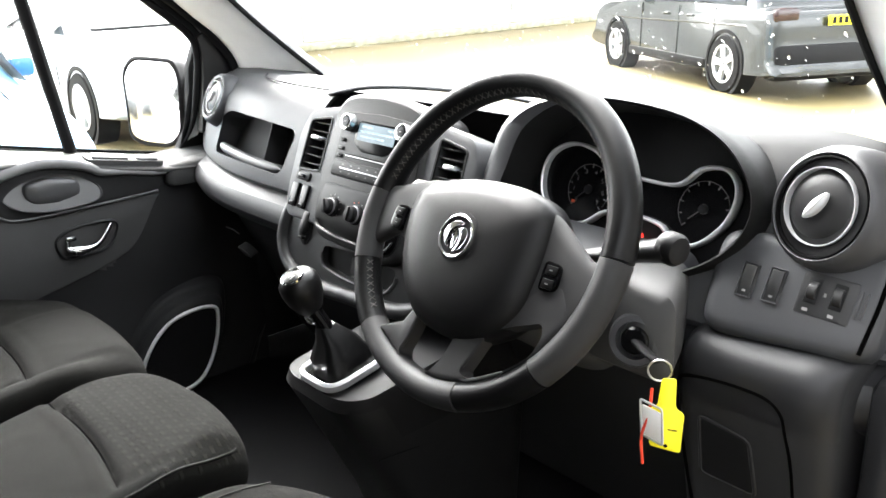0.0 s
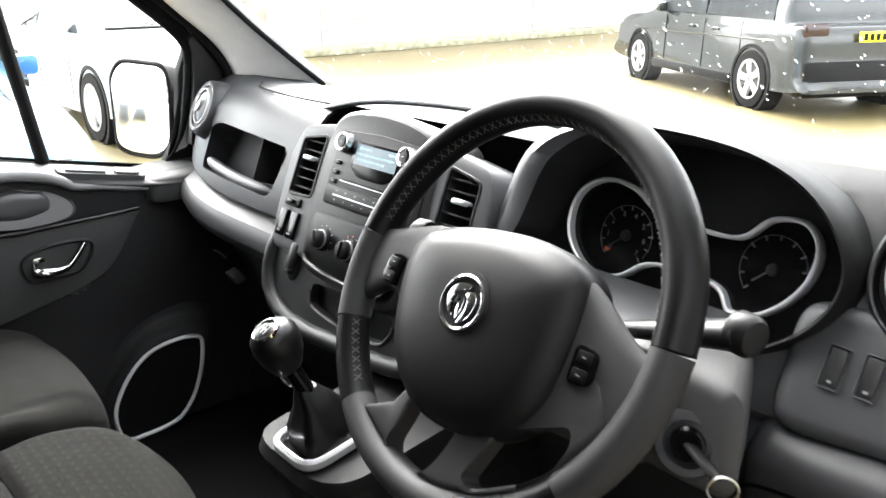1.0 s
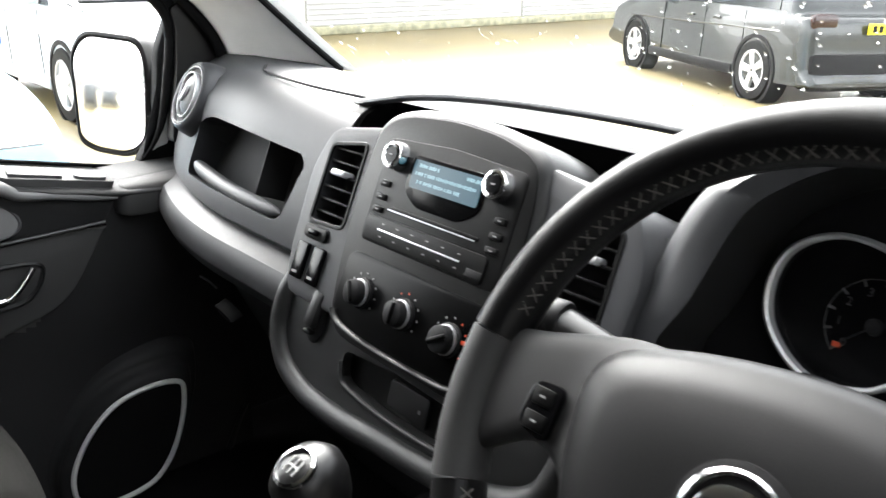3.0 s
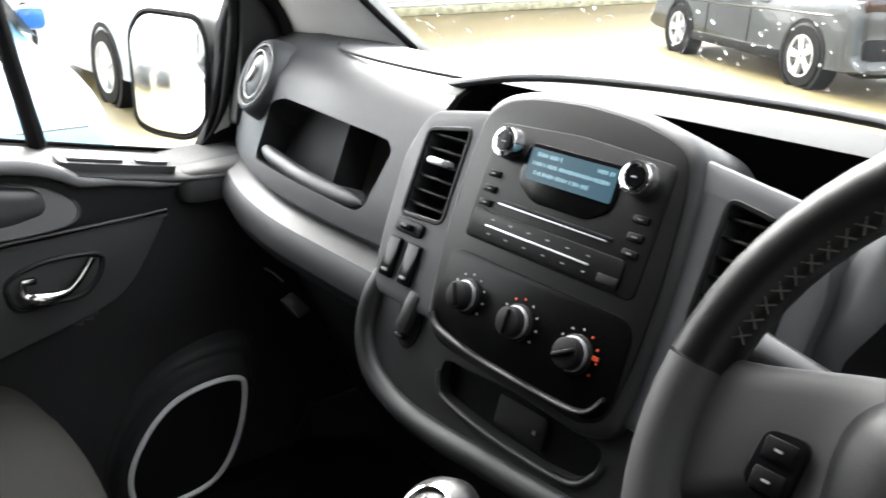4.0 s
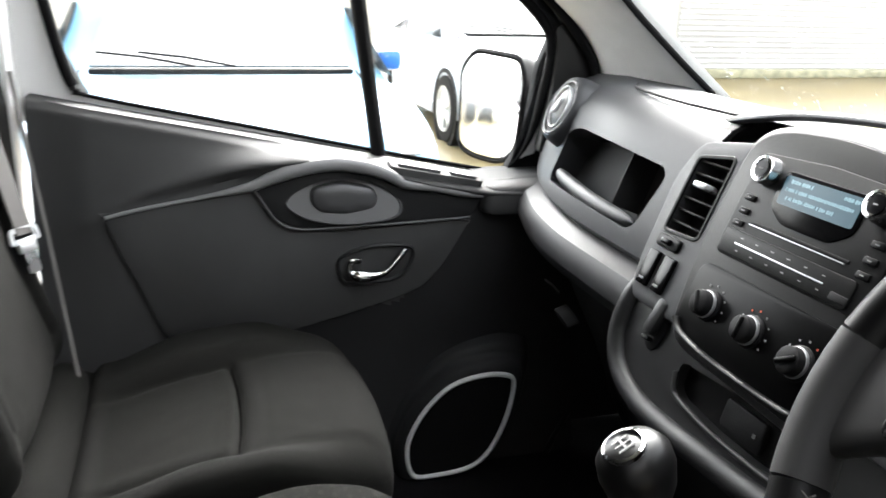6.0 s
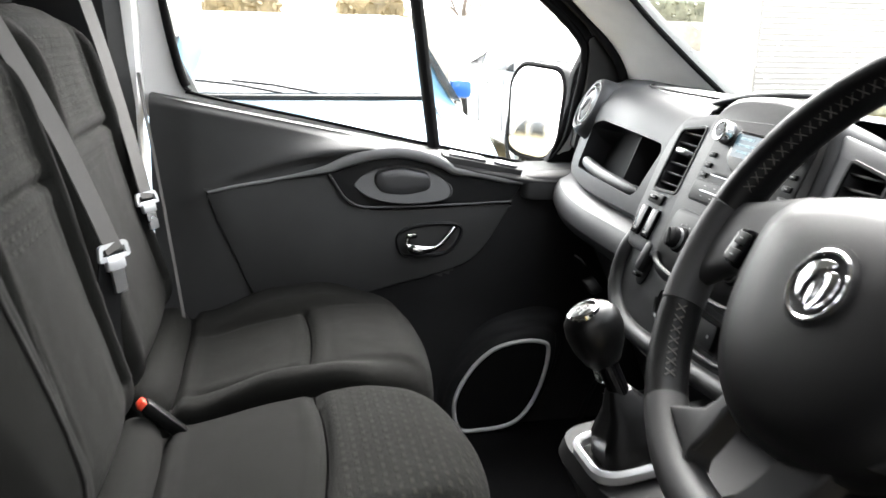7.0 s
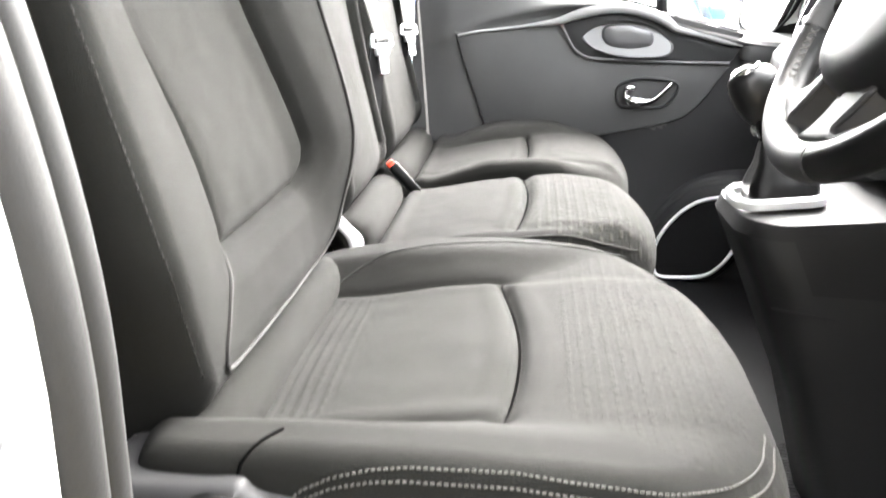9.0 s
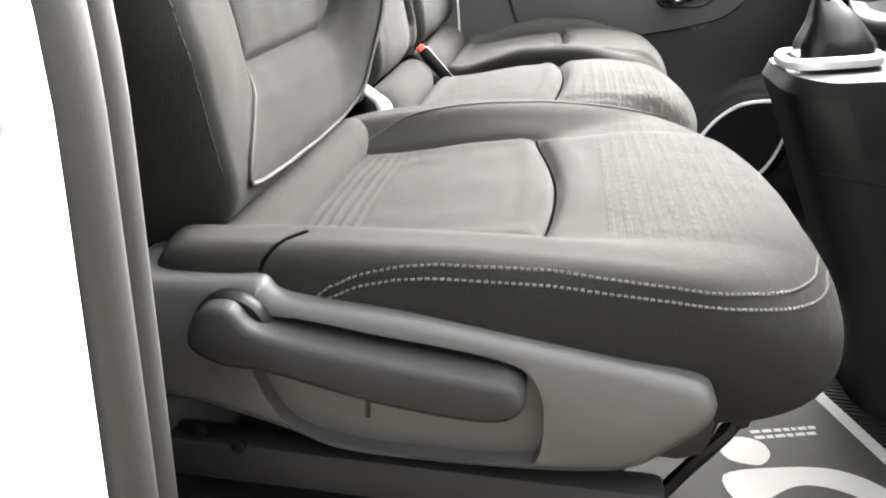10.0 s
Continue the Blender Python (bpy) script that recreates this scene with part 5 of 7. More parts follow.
def bench_top(x0, x1, seam, z0, hump, seed):
    """A passenger cushion between x0 and x1: insert up to the seam, with a bolster on each side of height hump."""
    mid, half = (x0 + x1) / 2, (x1 - x0) / 2
    def top(x, y):
        u = (x - mid) / half
        z = z0 + 0.036 * step(y, 0.07, 0.28) + 0.012 * step(y, 0.26, 0.38) - 0.012 * step(y, 0.42, 0.50)
        a, b = seam
        z += hump * (step(-x, -a - 0.01, -a + 0.045) + step(x, b - 0.01, b + 0.045)) * (0.30 + 0.70 * step(y, 0.08, 0.24)) * (1 - step(y, 0.30, 0.44))
        front = y - 0.301 + 0.5 * (x - (a + b) / 2 + 0.03) ** 2
        inside = step(x, a - 0.012, a + 0.012) * (1 - step(x, b - 0.012, b + 0.012))
        z += groove(front, 0.011, 0.006) * inside + 0.005 * step(front, 0, 0.05) * inside
        z += groove(y - 0.078, 0.012, 0.010) * (1 - step(abs(u), 0.9, 1.0)) * 1.2
        if hump > 0.01 and y < 0.32:
            z += (groove(x - a, 0.004, 0.007) + groove(x - b, 0.005, 0.007)) * (1 - step(y, 0.27, 0.31))
        return z + 0.006 * (1 - u * u) + creases(x, y, seed)
    return top


def bench_cushion(s, x0, x1, seam, hump, dotted):
    plan = [(x0 + 0.03, 0.055), ((x0 + x1) / 2, 0.052), (x1 - 0.03, 0.055), (x1 - 0.006, 0.085), (x1, 0.16), (x1, 0.26), (x1 - 0.001, 0.36), (x1 - 0.008, 0.43), (x1 - 0.032, 0.474), (x1 - 0.085, 0.496),
            ((x0 + x1) / 2, 0.508), (x0 + 0.085, 0.496), (x0 + 0.034, 0.474), (x0 + 0.010, 0.43), (x0 + 0.002, 0.36), (x0, 0.26), (x0, 0.16), (x0 + 0.006, 0.085)]
    top = bench_top(x0, x1, seam, 0.385, hump, x0)
    c = Cushion(plan, top, lambda x, y: 0.026 + 0.034 * step(y, 0.34, 0.48), lambda x, y: 0.29, 0.006)
    o = Matrix.Translation(-s.location)
    bm = c.mesh(60)
    bm.transform(o)
    ob = part("cushion", bm, [CLOTH, CLOTH_DOT, SHADED_CLOTH], s, smooth=70)
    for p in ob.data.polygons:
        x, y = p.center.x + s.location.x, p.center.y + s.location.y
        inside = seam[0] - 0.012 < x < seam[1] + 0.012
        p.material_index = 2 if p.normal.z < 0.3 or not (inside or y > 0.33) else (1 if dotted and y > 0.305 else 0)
    a, b = seam
    line = [(a + (b - a) * k / 24, 0) for k in range(25)]
    part("seam", tube([o @ Vector((x, y, top(x, y) + 0.001)) for x, y in ((x, 0.301 - 0.5 * (x - (a + b) / 2 + 0.03) ** 2) for x, _ in line)], 0.0013, seg=6), DEEP, s, "dark sewn seam")
    if dotted:
        near = [i for i, p in enumerate(c.edge) if p.x > x1 - 0.05 and 0.10 < p.y < 0.47]
        part("piping", tube([o @ (c.at(i, 0.955) + Vector((0, 0, 0.0006))) for i in near], 0.0019, seg=6), PIPING, s, "grey piping along the cushion edge")
    # padded roll behind the cushion, under the backrest
    ends = (x0 + 0.012, x1 - 0.012)
    part("joint_roll", tube([o @ Vector((ends[0] + (ends[1] - ends[0]) * k / 20, 0.046 - 0.006 * abs(k / 10 - 1) ** 3, 0.386)) for k in range(21)], lambda t: 0.034 * (1 - (2 * t - 1) ** 8) ** 0.5 + 0.003, seg=20), CLOTH, s, "padded cloth roll behind the cushion", 60)


def pad_surface(w, d, seams, bolster, rim, crown, taper, front, belly, shift=0.0, near=1.0):
    """The skin of a cushion lying flat, as a function of s and t, each from -1 to 1: x across, y from the back edge to the front, z up.
    shift moves the seat hollow sideways, near scales the bolster on the +x side."""
    def at(s, t):
        hw = w / 2 - taper * (t * 0.5 + 0.5)
        e, f = max(0, (abs(s) - 0.80) / 0.20), max(0, (abs(t) - 0.84) / 0.16)
        x = math.copysign(min(abs(s), 0.80) / 0.80 * (hw - rim) + rim * math.sin(e * math.pi / 2), s)
        fr = front if t > 0 else rim
        y = math.copysign(min(abs(t), 0.84) / 0.84 * (d / 2 - fr) + fr * math.sin(f * math.pi / 2), t)
        k = (abs(x) / hw) ** 3.4
        y -= (0.05 if w < 0.515 else 0.078) * k * t**3 if t > 0 else 0
        z = -rim * (1 - math.cos(e * math.pi / 2)) - fr * 0.9 * (1 - math.cos(f * math.pi / 2))
        c = x - shift * (1 - (x / hw) ** 2)
        z += bolster * (near if x > 0 else 1) * step(abs(c), hw * 0.60, hw * 0.86) * (1 - 0.6 * step(y, d * 0.30, d * 0.5))
        z += crown * (1 - (x / hw) ** 2) + belly * math.exp(-((y - d * 0.30) / (d * 0.16)) ** 2)
        if w < 0.515:
            z -= 0.040 * (abs(x) / hw) ** 5 * (1 - step(y, -d * 0.45, d * 0.25))
        for seam in seams:
            q, k = seam(x, y)
            z -= k * 0.007 * (1 - step(q, -0.035, -0.002))
            z -= k * (0.008 * math.exp(-(q / 0.0065) ** 2) - 0.002 * math.exp(-((abs(q) - 0.018) / 0.010) ** 2))
        z += 0.0014 * noise.noise((x * 11, y * 11, w * 7)) + 0.0007 * noise.noise((x * 31, y * 31, w * 3))
        return Vector((x, y + d / 2, z))
    return at


def sewn_pad(w, d, seams, bolster=0.03, rim=0.05, crown=0.012, nx=110, ny=120, taper=0.0, front=0.05, skirt=0.10, belly=0.0, tuck=0.97, shift=0.0, near=1.0):
    """A padded cushion with its sides. seams: functions of (x, y) that give the distance to a sewn line and its depth."""
    bm = bmesh.new()
    uv = bm.loops.layers.uv.new("cloth")
    at = pad_surface(w, d, seams, bolster, rim, crown, taper, front, belly, shift, near)
    grid = [[bm.verts.new(at(-1 + 2 * i / nx, -1 + 2 * j / ny)) for i in range(nx + 1)] for j in range(ny + 1)]
    for a, b in zip(grid, grid[1:]):
        for i in range(nx):
            f = bm.faces.new((a[i], a[i + 1], b[i + 1], b[i]))
            for l in f.loops:
                l[uv].uv = (l.vert.co.x, l.vert.co.y)
    edge = grid[0][:] + [r[-1] for r in grid[1:]] + grid[-1][-2::-1] + [r[0] for r in grid[-2:0:-1]]
    last = edge
    for dz, grow in ((skirt * 0.3, 1.004), (skirt * 0.6, 1.0), (skirt * 0.85, (1 + tuck) / 2), (skirt, tuck)):
        nxt = [bm.verts.new((v.co.x * grow, d / 2 + (v.co.y - d / 2) * (grow if v.co.y < d * 0.8 else 2 * grow - 1), v.co.z - dz)) for v in edge]
        k = len(nxt)
        for i in range(k):
            bm.faces.new((last[i], last[(i + 1) % k], nxt[(i + 1) % k], nxt[i]))
        last = nxt
    bm.faces.new(last)
    return bm


def line_x(x0, bow, d, y0=-9, y1=9):
    """A seam that runs front to back at x0, bowing outwards, between y0 and y1."""
    def f(x, y):
        if y < y0 or y > y1:
            return 9.0, 0.0
        return abs(abs(x) - (x0 + bow * (y / d) ** 2)), 1.0
    return f


def line_y(y0, bow, w, x1):
    def f(x, y):
        if abs(x) > x1:
            return 9.0, 0.0
        return abs(y - (y0 - bow * (x / w) ** 2)), 1.0
    return f


def driver_back(s, m):
    """The driver's backrest: hollow insert between bolsters that stand forward."""
    H = 0.62
    LOW, TOP = 0.112, 0.380
    def sides(v):
        """Where the seams at the insert's two sides run at height v."""
        return -0.104 - 0.042 * step(v, 0.20, TOP), 0.160 - 0.045 * step(v, 0.10, 0.42)
    def half(v):
        return 0.218 + 0.052 * step(v, -0.02, 0.16) - 0.055 * step(v, 0.36, H)
    def insert_gap(u, v):
        """Signed distance to the seam round the insert, rounded at its inner foot."""
        l, r = sides(v)
        a, b, k = u - r, LOW - v, 0.045
        q = math.hypot(a + k, b + k) - k if a > -k and b > -k else max(a, b)
        return max(q, l - u, v - TOP - 0.006 * (1 - (u / 0.2) ** 2))
    def at(u, v):
        hw = half(v)
        a = abs(u)
        edge = hw - 0.030
        rise = (0.026 if u < 0 else 0.050) * step(v, 0.0, 0.15) * (1 - 0.75 * step(v, 0.36, 0.58))
        f = rise * step(a, 0.110 if u < 0 else sides(v)[1] - 0.05, edge + 0.004) + 0.012 * math.exp(-((v - 0.16) / 0.09) ** 2) * (1 - (u / hw) ** 2)
        k = max(0, (a - edge) / 0.030)
        f -= 0.050 * (1 - math.sqrt(max(0, 1 - min(k, 1) ** 2)))
        k = max(0, 1 - v / 0.045)
        f -= 0.050 * (1 - math.sqrt(max(0, 1 - k * k)))
        k = max(0, (v - H + 0.05) / 0.05)
        f -= 0.050 * (1 - math.sqrt(max(0, 1 - k * k)))
        q = insert_gap(u, v)
        f += 0.003 * (1 - step(q, -0.03, 0)) - 0.014 * (1 - step(q, -0.006, 0.036)) - 0.0085 * math.exp(-(q / 0.0042) ** 2)
        f += 0.0013 * noise.noise((u * 11, v * 11, 3.1)) + 0.0007 * noise.noise((u * 33, v * 33, 1.7))
        return Vector((u, v, f))
    bm = bmesh.new()
    uv = bm.loops.layers.uv.new("cloth")
    def spread(stops, counts):
        return [p + (q - p) * k / n for p, q, n in zip(stops, stops[1:], counts) for k in range(n)] + [stops[-1]]
    rows = spread((0, 0.05, LOW, TOP, H - 0.05, H), (14, 16, 58, 34, 14))
    grid = []
    for v in rows:
        l, r = sides(v)
        hw = half(v)
        grid.append([bm.verts.new(at(u, v)) for u in spread((-hw, -hw + 0.034, l, r, hw - 0.034, hw), (14, 12, 66, 26, 14))])
    nx = len(grid[0]) - 1
    for a, b in zip(grid, grid[1:]):
        for i in range(nx):
            f = bm.faces.new((a[i], a[i + 1], b[i + 1], b[i]))
            for l in f.loops:
                l[uv].uv = ((l.vert.co.x + l.vert.co.y) * 0.72, (l.vert.co.y - l.vert.co.x) * 0.72)
    edge = grid[0][:] + [r[-1] for r in grid[1:]] + grid[-1][-2::-1] + [r[0] for r in grid[-2:0:-1]]
    last = edge
    for dz, grow in ((0.03, 1.006), (0.08, 1.0), (0.12, 0.97)):
        nxt = [bm.verts.new((v.co.x * grow, v.co.y, min(v.co.z, -0.02) - dz)) for v in edge]
        k = len(nxt)
        for i in range(k):
            bm.faces.new((last[i], last[(i + 1) % k], nxt[(i + 1) % k], nxt[i]))
        last = nxt
    bm.faces.new(last)
    ob = part("backrest", bm, [CLOTH, CLOTH_DOT, SHADED_CLOTH], s, smooth=70)
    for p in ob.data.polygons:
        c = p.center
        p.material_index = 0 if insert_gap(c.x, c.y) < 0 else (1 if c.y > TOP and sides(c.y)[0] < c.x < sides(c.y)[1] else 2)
    ob.matrix_local = m
    # piping from the near side round the foot and up the far side
    def skin(u, v):
        return m @ (at(max(-half(v), min(half(v), u)), v) + Vector((0, 0, 0.0012)))
    pts = spline([(0.180, 0.58), (0.206, 0.45), (0.226, 0.30), (0.224, 0.16), (0.192, 0.056), (0.150, 0.018), (0.06, 0.014), (-0.06, 0.018), (-0.120, 0.022), (-0.172, 0.030), (-0.178, 0.046), (-0.148, 0.080), (-0.107, 0.112)], 8, False)
    part("piping", tube([skin(p.x, p.y) for p in pts], 0.0020, seg=6), PIPING, s, "grey piping round the backrest")
    st = bmesh.new()
    row = [skin(-half(v) + 0.016, v) for v in (0.045 + 0.40 * i / 150 for i in range(151))]
    for i in range(0, 148, 3):
        tube([row[i], row[i + 1] + Vector((0.0006, 0.0006, 0)), row[i + 2]], 0.0006, seg=5, bm=st)
    tagged(part("stitching", st, PIPING, s, "grey stitching along the backrest side"), kind="stuff")


def seat(label, x0, x1, back_lean, back_h, seam=None, hump=0.0, dotted=False):
    driver = seam is None
    w, d, cx, y0, z = x1 - x0, 0.48 if driver else 0.45, (x0 + x1) / 2, 0.045 if driver else 0.06, 0.425
    s = thing("driver_seat" if driver else "passenger_seat", label, "seat", "" if driver else "bench seats", at=(cx, y0, z))
    if driver:
        driver_cushion(s)
        m = pose(0, 0.027, 0.012, 90 - back_lean, 0, 180)
        driver_back(s, m)
    else:
        bench_cushion(s, x0, x1, seam, hump, dotted)
        m = pose(0, -0.015, 0, 90 - back_lean, 0, 180)
        bw, bh = w * 0.98, back_h
        bs = [line_x(bw * 0.33, 0.03, bh, -bh * 0.40, bh * 0.40), line_y(bh * 0.13, 0.02, bw, bw * 0.33)]
        ob = part("backrest", sewn_pad(bw, bh, bs, 0.025, 0.05, 0.012, taper=0.02, front=0.07, skirt=0.10), [CLOTH, CLOTH_DOT, SHADED_CLOTH], s, smooth=70)
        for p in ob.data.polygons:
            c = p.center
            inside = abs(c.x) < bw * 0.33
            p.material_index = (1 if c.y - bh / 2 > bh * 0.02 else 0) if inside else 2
        ob.matrix_local = m
    # headrest
    bh = 0.62 if driver else back_h
    hm = m @ Matrix.Translation((0, bh + (0.02 if driver else -0.004), -0.05))
    h = part("headrest", pad(0.28 if driver else 0.27, 0.20, 0.045, 0.02, 44, 44, skirt=0.07, front=0.05), SHADED_CLOTH, s, smooth=180)
    h.matrix_local = hm
    for sgn in (-1, 1):
        part("headrest_post", tube([m @ Vector((sgn * 0.07, bh - 0.06, -0.07)), m @ Vector((sgn * 0.07, bh + 0.06, -0.07))], 0.006, seg=12), SATIN, s)
        part("post_sleeve", rbox((0.035, 0.02, 0.03), (sgn * 0.07, bh - 0.006, -0.06), 0.004, m), BLACK, s)
    if driver:
        # roll of cloth between cushion and backrest
        part("joint_roll", tube([(w / 2 * 0.92 * (i / 10 - 1), 0.004, -0.022) for i in range(21)], lambda t: 0.028 * (1 - (2 * t - 1) ** 8) ** 0.5 + 0.002, seg=16), CLOTH, s)
    else:
        part("seat_box", rbox((w * 0.9, d * 0.75, z - FLOOR - 0.10), (0, d * 0.48, -(z - FLOOR) / 2 - 0.055), 0.02), BLACK, s)
    return s


def driver_details(seat_ob):
    """Shield, lever, rails and stitching of the driver's seat."""
    o = Matrix.Translation(-seat_ob.location)
    m = o @ plane_at((0.752, 0, 0), (0, 1, 0), (0, 0, 1))
    s = seat_ob
    out = spline([(0.0, 0.424), (0.04, 0.433), (0.085, 0.437), (0.108, 0.439), (0.126, 0.429), (0.20, 0.424), (0.27, 0.415), (0.33, 0.407), (0.388, 0.398), (0.405, 0.386), (0.405, 0.368), (0.386, 0.348), (0.352, 0.324), (0.278, 0.315), (0.169, 0.313), (0.121, 0.326), (0.06, 0.340), (0.0, 0.352)], 5)
    shield = part("side_shield", prism(out, 0.022, 0.010, m, back=-0.05), SHIELD, s, "grey plastic side shield", 60)
    cut(shield, prism(spline([(0.10, 0.412), (0.20, 0.409), (0.268, 0.401), (0.290, 0.388), (0.298, 0.362), (0.296, 0.328), (0.276, 0.321), (0.18, 0.320), (0.12, 0.338)], 5), 0.05, 0, m, back=0.008))
    lever = part("recline_lever", prism(spline([(0.066, 0.400), (0.074, 0.424), (0.095, 0.429), (0.118, 0.413), (0.203, 0.402), (0.256, 0.397), (0.276, 0.394), (0.285, 0.382), (0.275, 0.369), (0.245, 0.366), (0.186, 0.372), (0.120, 0.385), (0.088, 0.387)], 5), 0.045, 0.006, m, back=0.006), BLACK, s, "long dark grey seat lever", 60)
    part("lever_boss", lathe([(0.027, 0.005), (0.027, 0.026), (0.024, 0.030), (0, 0.031)], m @ Matrix.Translation((0.091, 0.406, 0)), 30), PANEL, lever)
    for zz in (0.412, 0.345):
        part("clip", rbox((0.003, 0.014, 0.002), (0.178, zz, 0.009), 0.0005, m), BLACK, shield)
    for x in (0.735, 0.25):
        part("frame_rail", rbox((0.03, 0.37, 0.035), (x, 0.205, 0.275), 0.006, o), BLACK, s)
    part("plinth", rbox((0.50, 0.36, 0.16), (0.49, 0.20, FLOOR + 0.08), 0.012, o), BLACK, s)
    part("adjust_bar", tube([o @ p for p in spline([(0.70, 0.372, 0.220), (0.70, 0.405, 0.274), (0.70, 0.436, 0.324), (0.67, 0.446, 0.333), (0.40, 0.446, 0.333), (0.34, 0.40, 0.28)], 6, False)], 0.006, seg=8), PANEL, s, "dark steel slide bar")
    part("sub_cushion", rbox((0.46, 0.42, 0.09), (0.49, 0.22, 0.335), 0.03, o), BLACK, s)
    for k in range(3):
        part("bolt", lathe([(0.006, 0), (0.006, 0.003), (0, 0.004)], o @ plane_at((0.752, 0.02 + 0.03 * k, 0.315 - 0.01 * k), (0, 1, 0), (0, 0, 1)), 8), PANEL, s)


def belt(label, top, tongue, tip, low, back):
    """A hanging belt: strap from top to its tongue, then a run down to low, blackened as shade; back: where the tail
    strap runs, if seen.
    """
    b = thing("seat_belt", label, "seat belt", "passenger belts")
    t, g, e, l = Vector(top), Vector(tongue), Vector(tip), Vector(low)
    def strap(ps, mat, width, lab):
        secs = []
        path = spline(ps, 8, False)
        for i, p in enumerate(path):
            d = (path[min(i + 1, len(path) - 1)] - path[max(i - 1, 0)]).normalized()
            side = d.cross(Vector((0.55, 0.83, 0.1))).normalized() * width / 2
            nn = side.cross(d).normalized() * 0.0008
            secs.append([p - side - nn, p + side - nn, p + side + nn, p - side + nn])
        part("strap", loft(secs), mat, b, lab)
    strap([t, t.lerp(g, 0.5) + Vector((0, 0.008, 0)), g], WEBBING, 0.030, "pale grey woven belt webbing")
    # same webbing, coloured black for the shadow it hangs in
    strap([g + Vector((0, -0.004, 0)), g.lerp(l, 0.5) + Vector((0, -0.012, 0)), l], BLACK, 0.044, "belt webbing blackened as its shadow")
    if back:
        strap([Vector(p) for p in back], WEBBING, 0.009, "pale folded belt tail")
    d = (e - g).normalized()
    m = plane_at(g, Vector((0.83, -0.55, 0)), -d)
    part("tongue_holder", ring(rounded([(-0.030, -0.012), (0.030, -0.012), (0.026, 0.012), (-0.026, 0.012)], 0.007), 0.007, 0.006, 0.002, m), SILVER, b, "grey plastic belt slider")
    part("tongue_cover", rbox((0.034, 0.022, 0.010), (0, -0.016, 0.003), 0.004, m), SILVER, b)
    part("tongue", prism(rounded([(-0.012, -0.020), (0.012, -0.020), (0.011, -0.058), (-0.011, -0.058)], 0.004), 0.0035, 0.0005, m), STEEL, b, "steel belt tongue")
    part("tongue_slot", rbox((0.009, 0.012, 0.0006), (0, -0.044, 0.0037), 0, m), BLACK, b)
    return b


def buckle():
    k = thing("belt_buckle", "black belt buckle with a red release button", "belt buckle")
    top, foot = Vector((-0.243, 0.048, 0.432)), Vector((-0.222, 0.115, 0.372))
    d = (top - foot).normalized()
    m = plane_at(foot, (0.95, 0.25, 0.1), d)
    part("body", rbox((0.030, 0.085, 0.020), (0, 0.048, 0), 0.006, m), PANEL, k)
    part("button", rbox((0.024, 0.012, 0.014), (0, 0.091, 0.001), 0.003, m), RED, k, "red release button")
    part("stalk", tube([m @ Vector((0, 0.01, 0)), m @ Vector((0, -0.04, 0)), m @ Vector((0.0, -0.07, -0.02))], 0.010, seg=10, flat=0.5), BLACK, k)
    a = thing("seat_anchor", "dull steel belt anchor beside the middle seat", "belt anchor")
    part("plate", tube(spline([(0.105, 0.018, 0.432), (0.150, 0.045, 0.430), (0.195, 0.072, 0.424), (0.205, 0.080, 0.38)], 6, False), 0.011, seg=12, flat=0.35), SATIN, a)
    part("pivot", lathe([(0.014, -0.01), (0.014, 0.012), (0.009, 0.016), (0, 0.016)], plane_at((0.13, 0.015, 0.425), (0, 1, 0), (0, 0, 1)), 18), SATIN, a)
    part("bolt", lathe([(0.010, 0.0), (0.010, 0.010), (0.006, 0.014), (0, 0.014)], plane_at((-0.036, 0.012, 0.424), (1, 0, 0), (0, 0, 1)), 14), SATIN, a, "round steel bolt head")


# ---- passenger door ----
# armrest plastic made paler, with the window's sheen put into its colour
LIT_CREST = pbr("armrest_plastic_with_sheen", (0.17, 0.17, 0.172), 0.34, grain=1100, bump=0.1)
CUPMAT = pbr("pale_cup_plastic", (0.055, 0.055, 0.057), 0.36, grain=1100, bump=0.12)


def ridge_z(y):
    """The height of the soft upper ridge along the door."""
    return min(along(y, [(0.0, 0.585), (0.10, 0.619), (0.18, 0.651), (0.26, 0.679), (0.35, 0.701), (0.44, 0.711), (0.50, 0.710), (0.56, 0.699), (0.62, 0.672), (0.70, 0.657), (0.80, 0.640), (1.0, 0.63)]), 0.808 - 0.2 * min(y, 0.8))


def crease_z(y):
    """The top edge of the lower panel, which climbs into the armrest's crest."""
    return along(y, [(0.10, 0.626), (0.16, 0.640), (0.26, 0.657), (0.352, 0.675), (0.387, 0.689), (0.432, 0.703), (0.47, 0.709), (0.505, 0.710), (0.56, 0.700), (0.60, 0.684), (0.62, 0.671), (0.68, 0.660), (0.76, 0.643), (0.84, 0.634)])


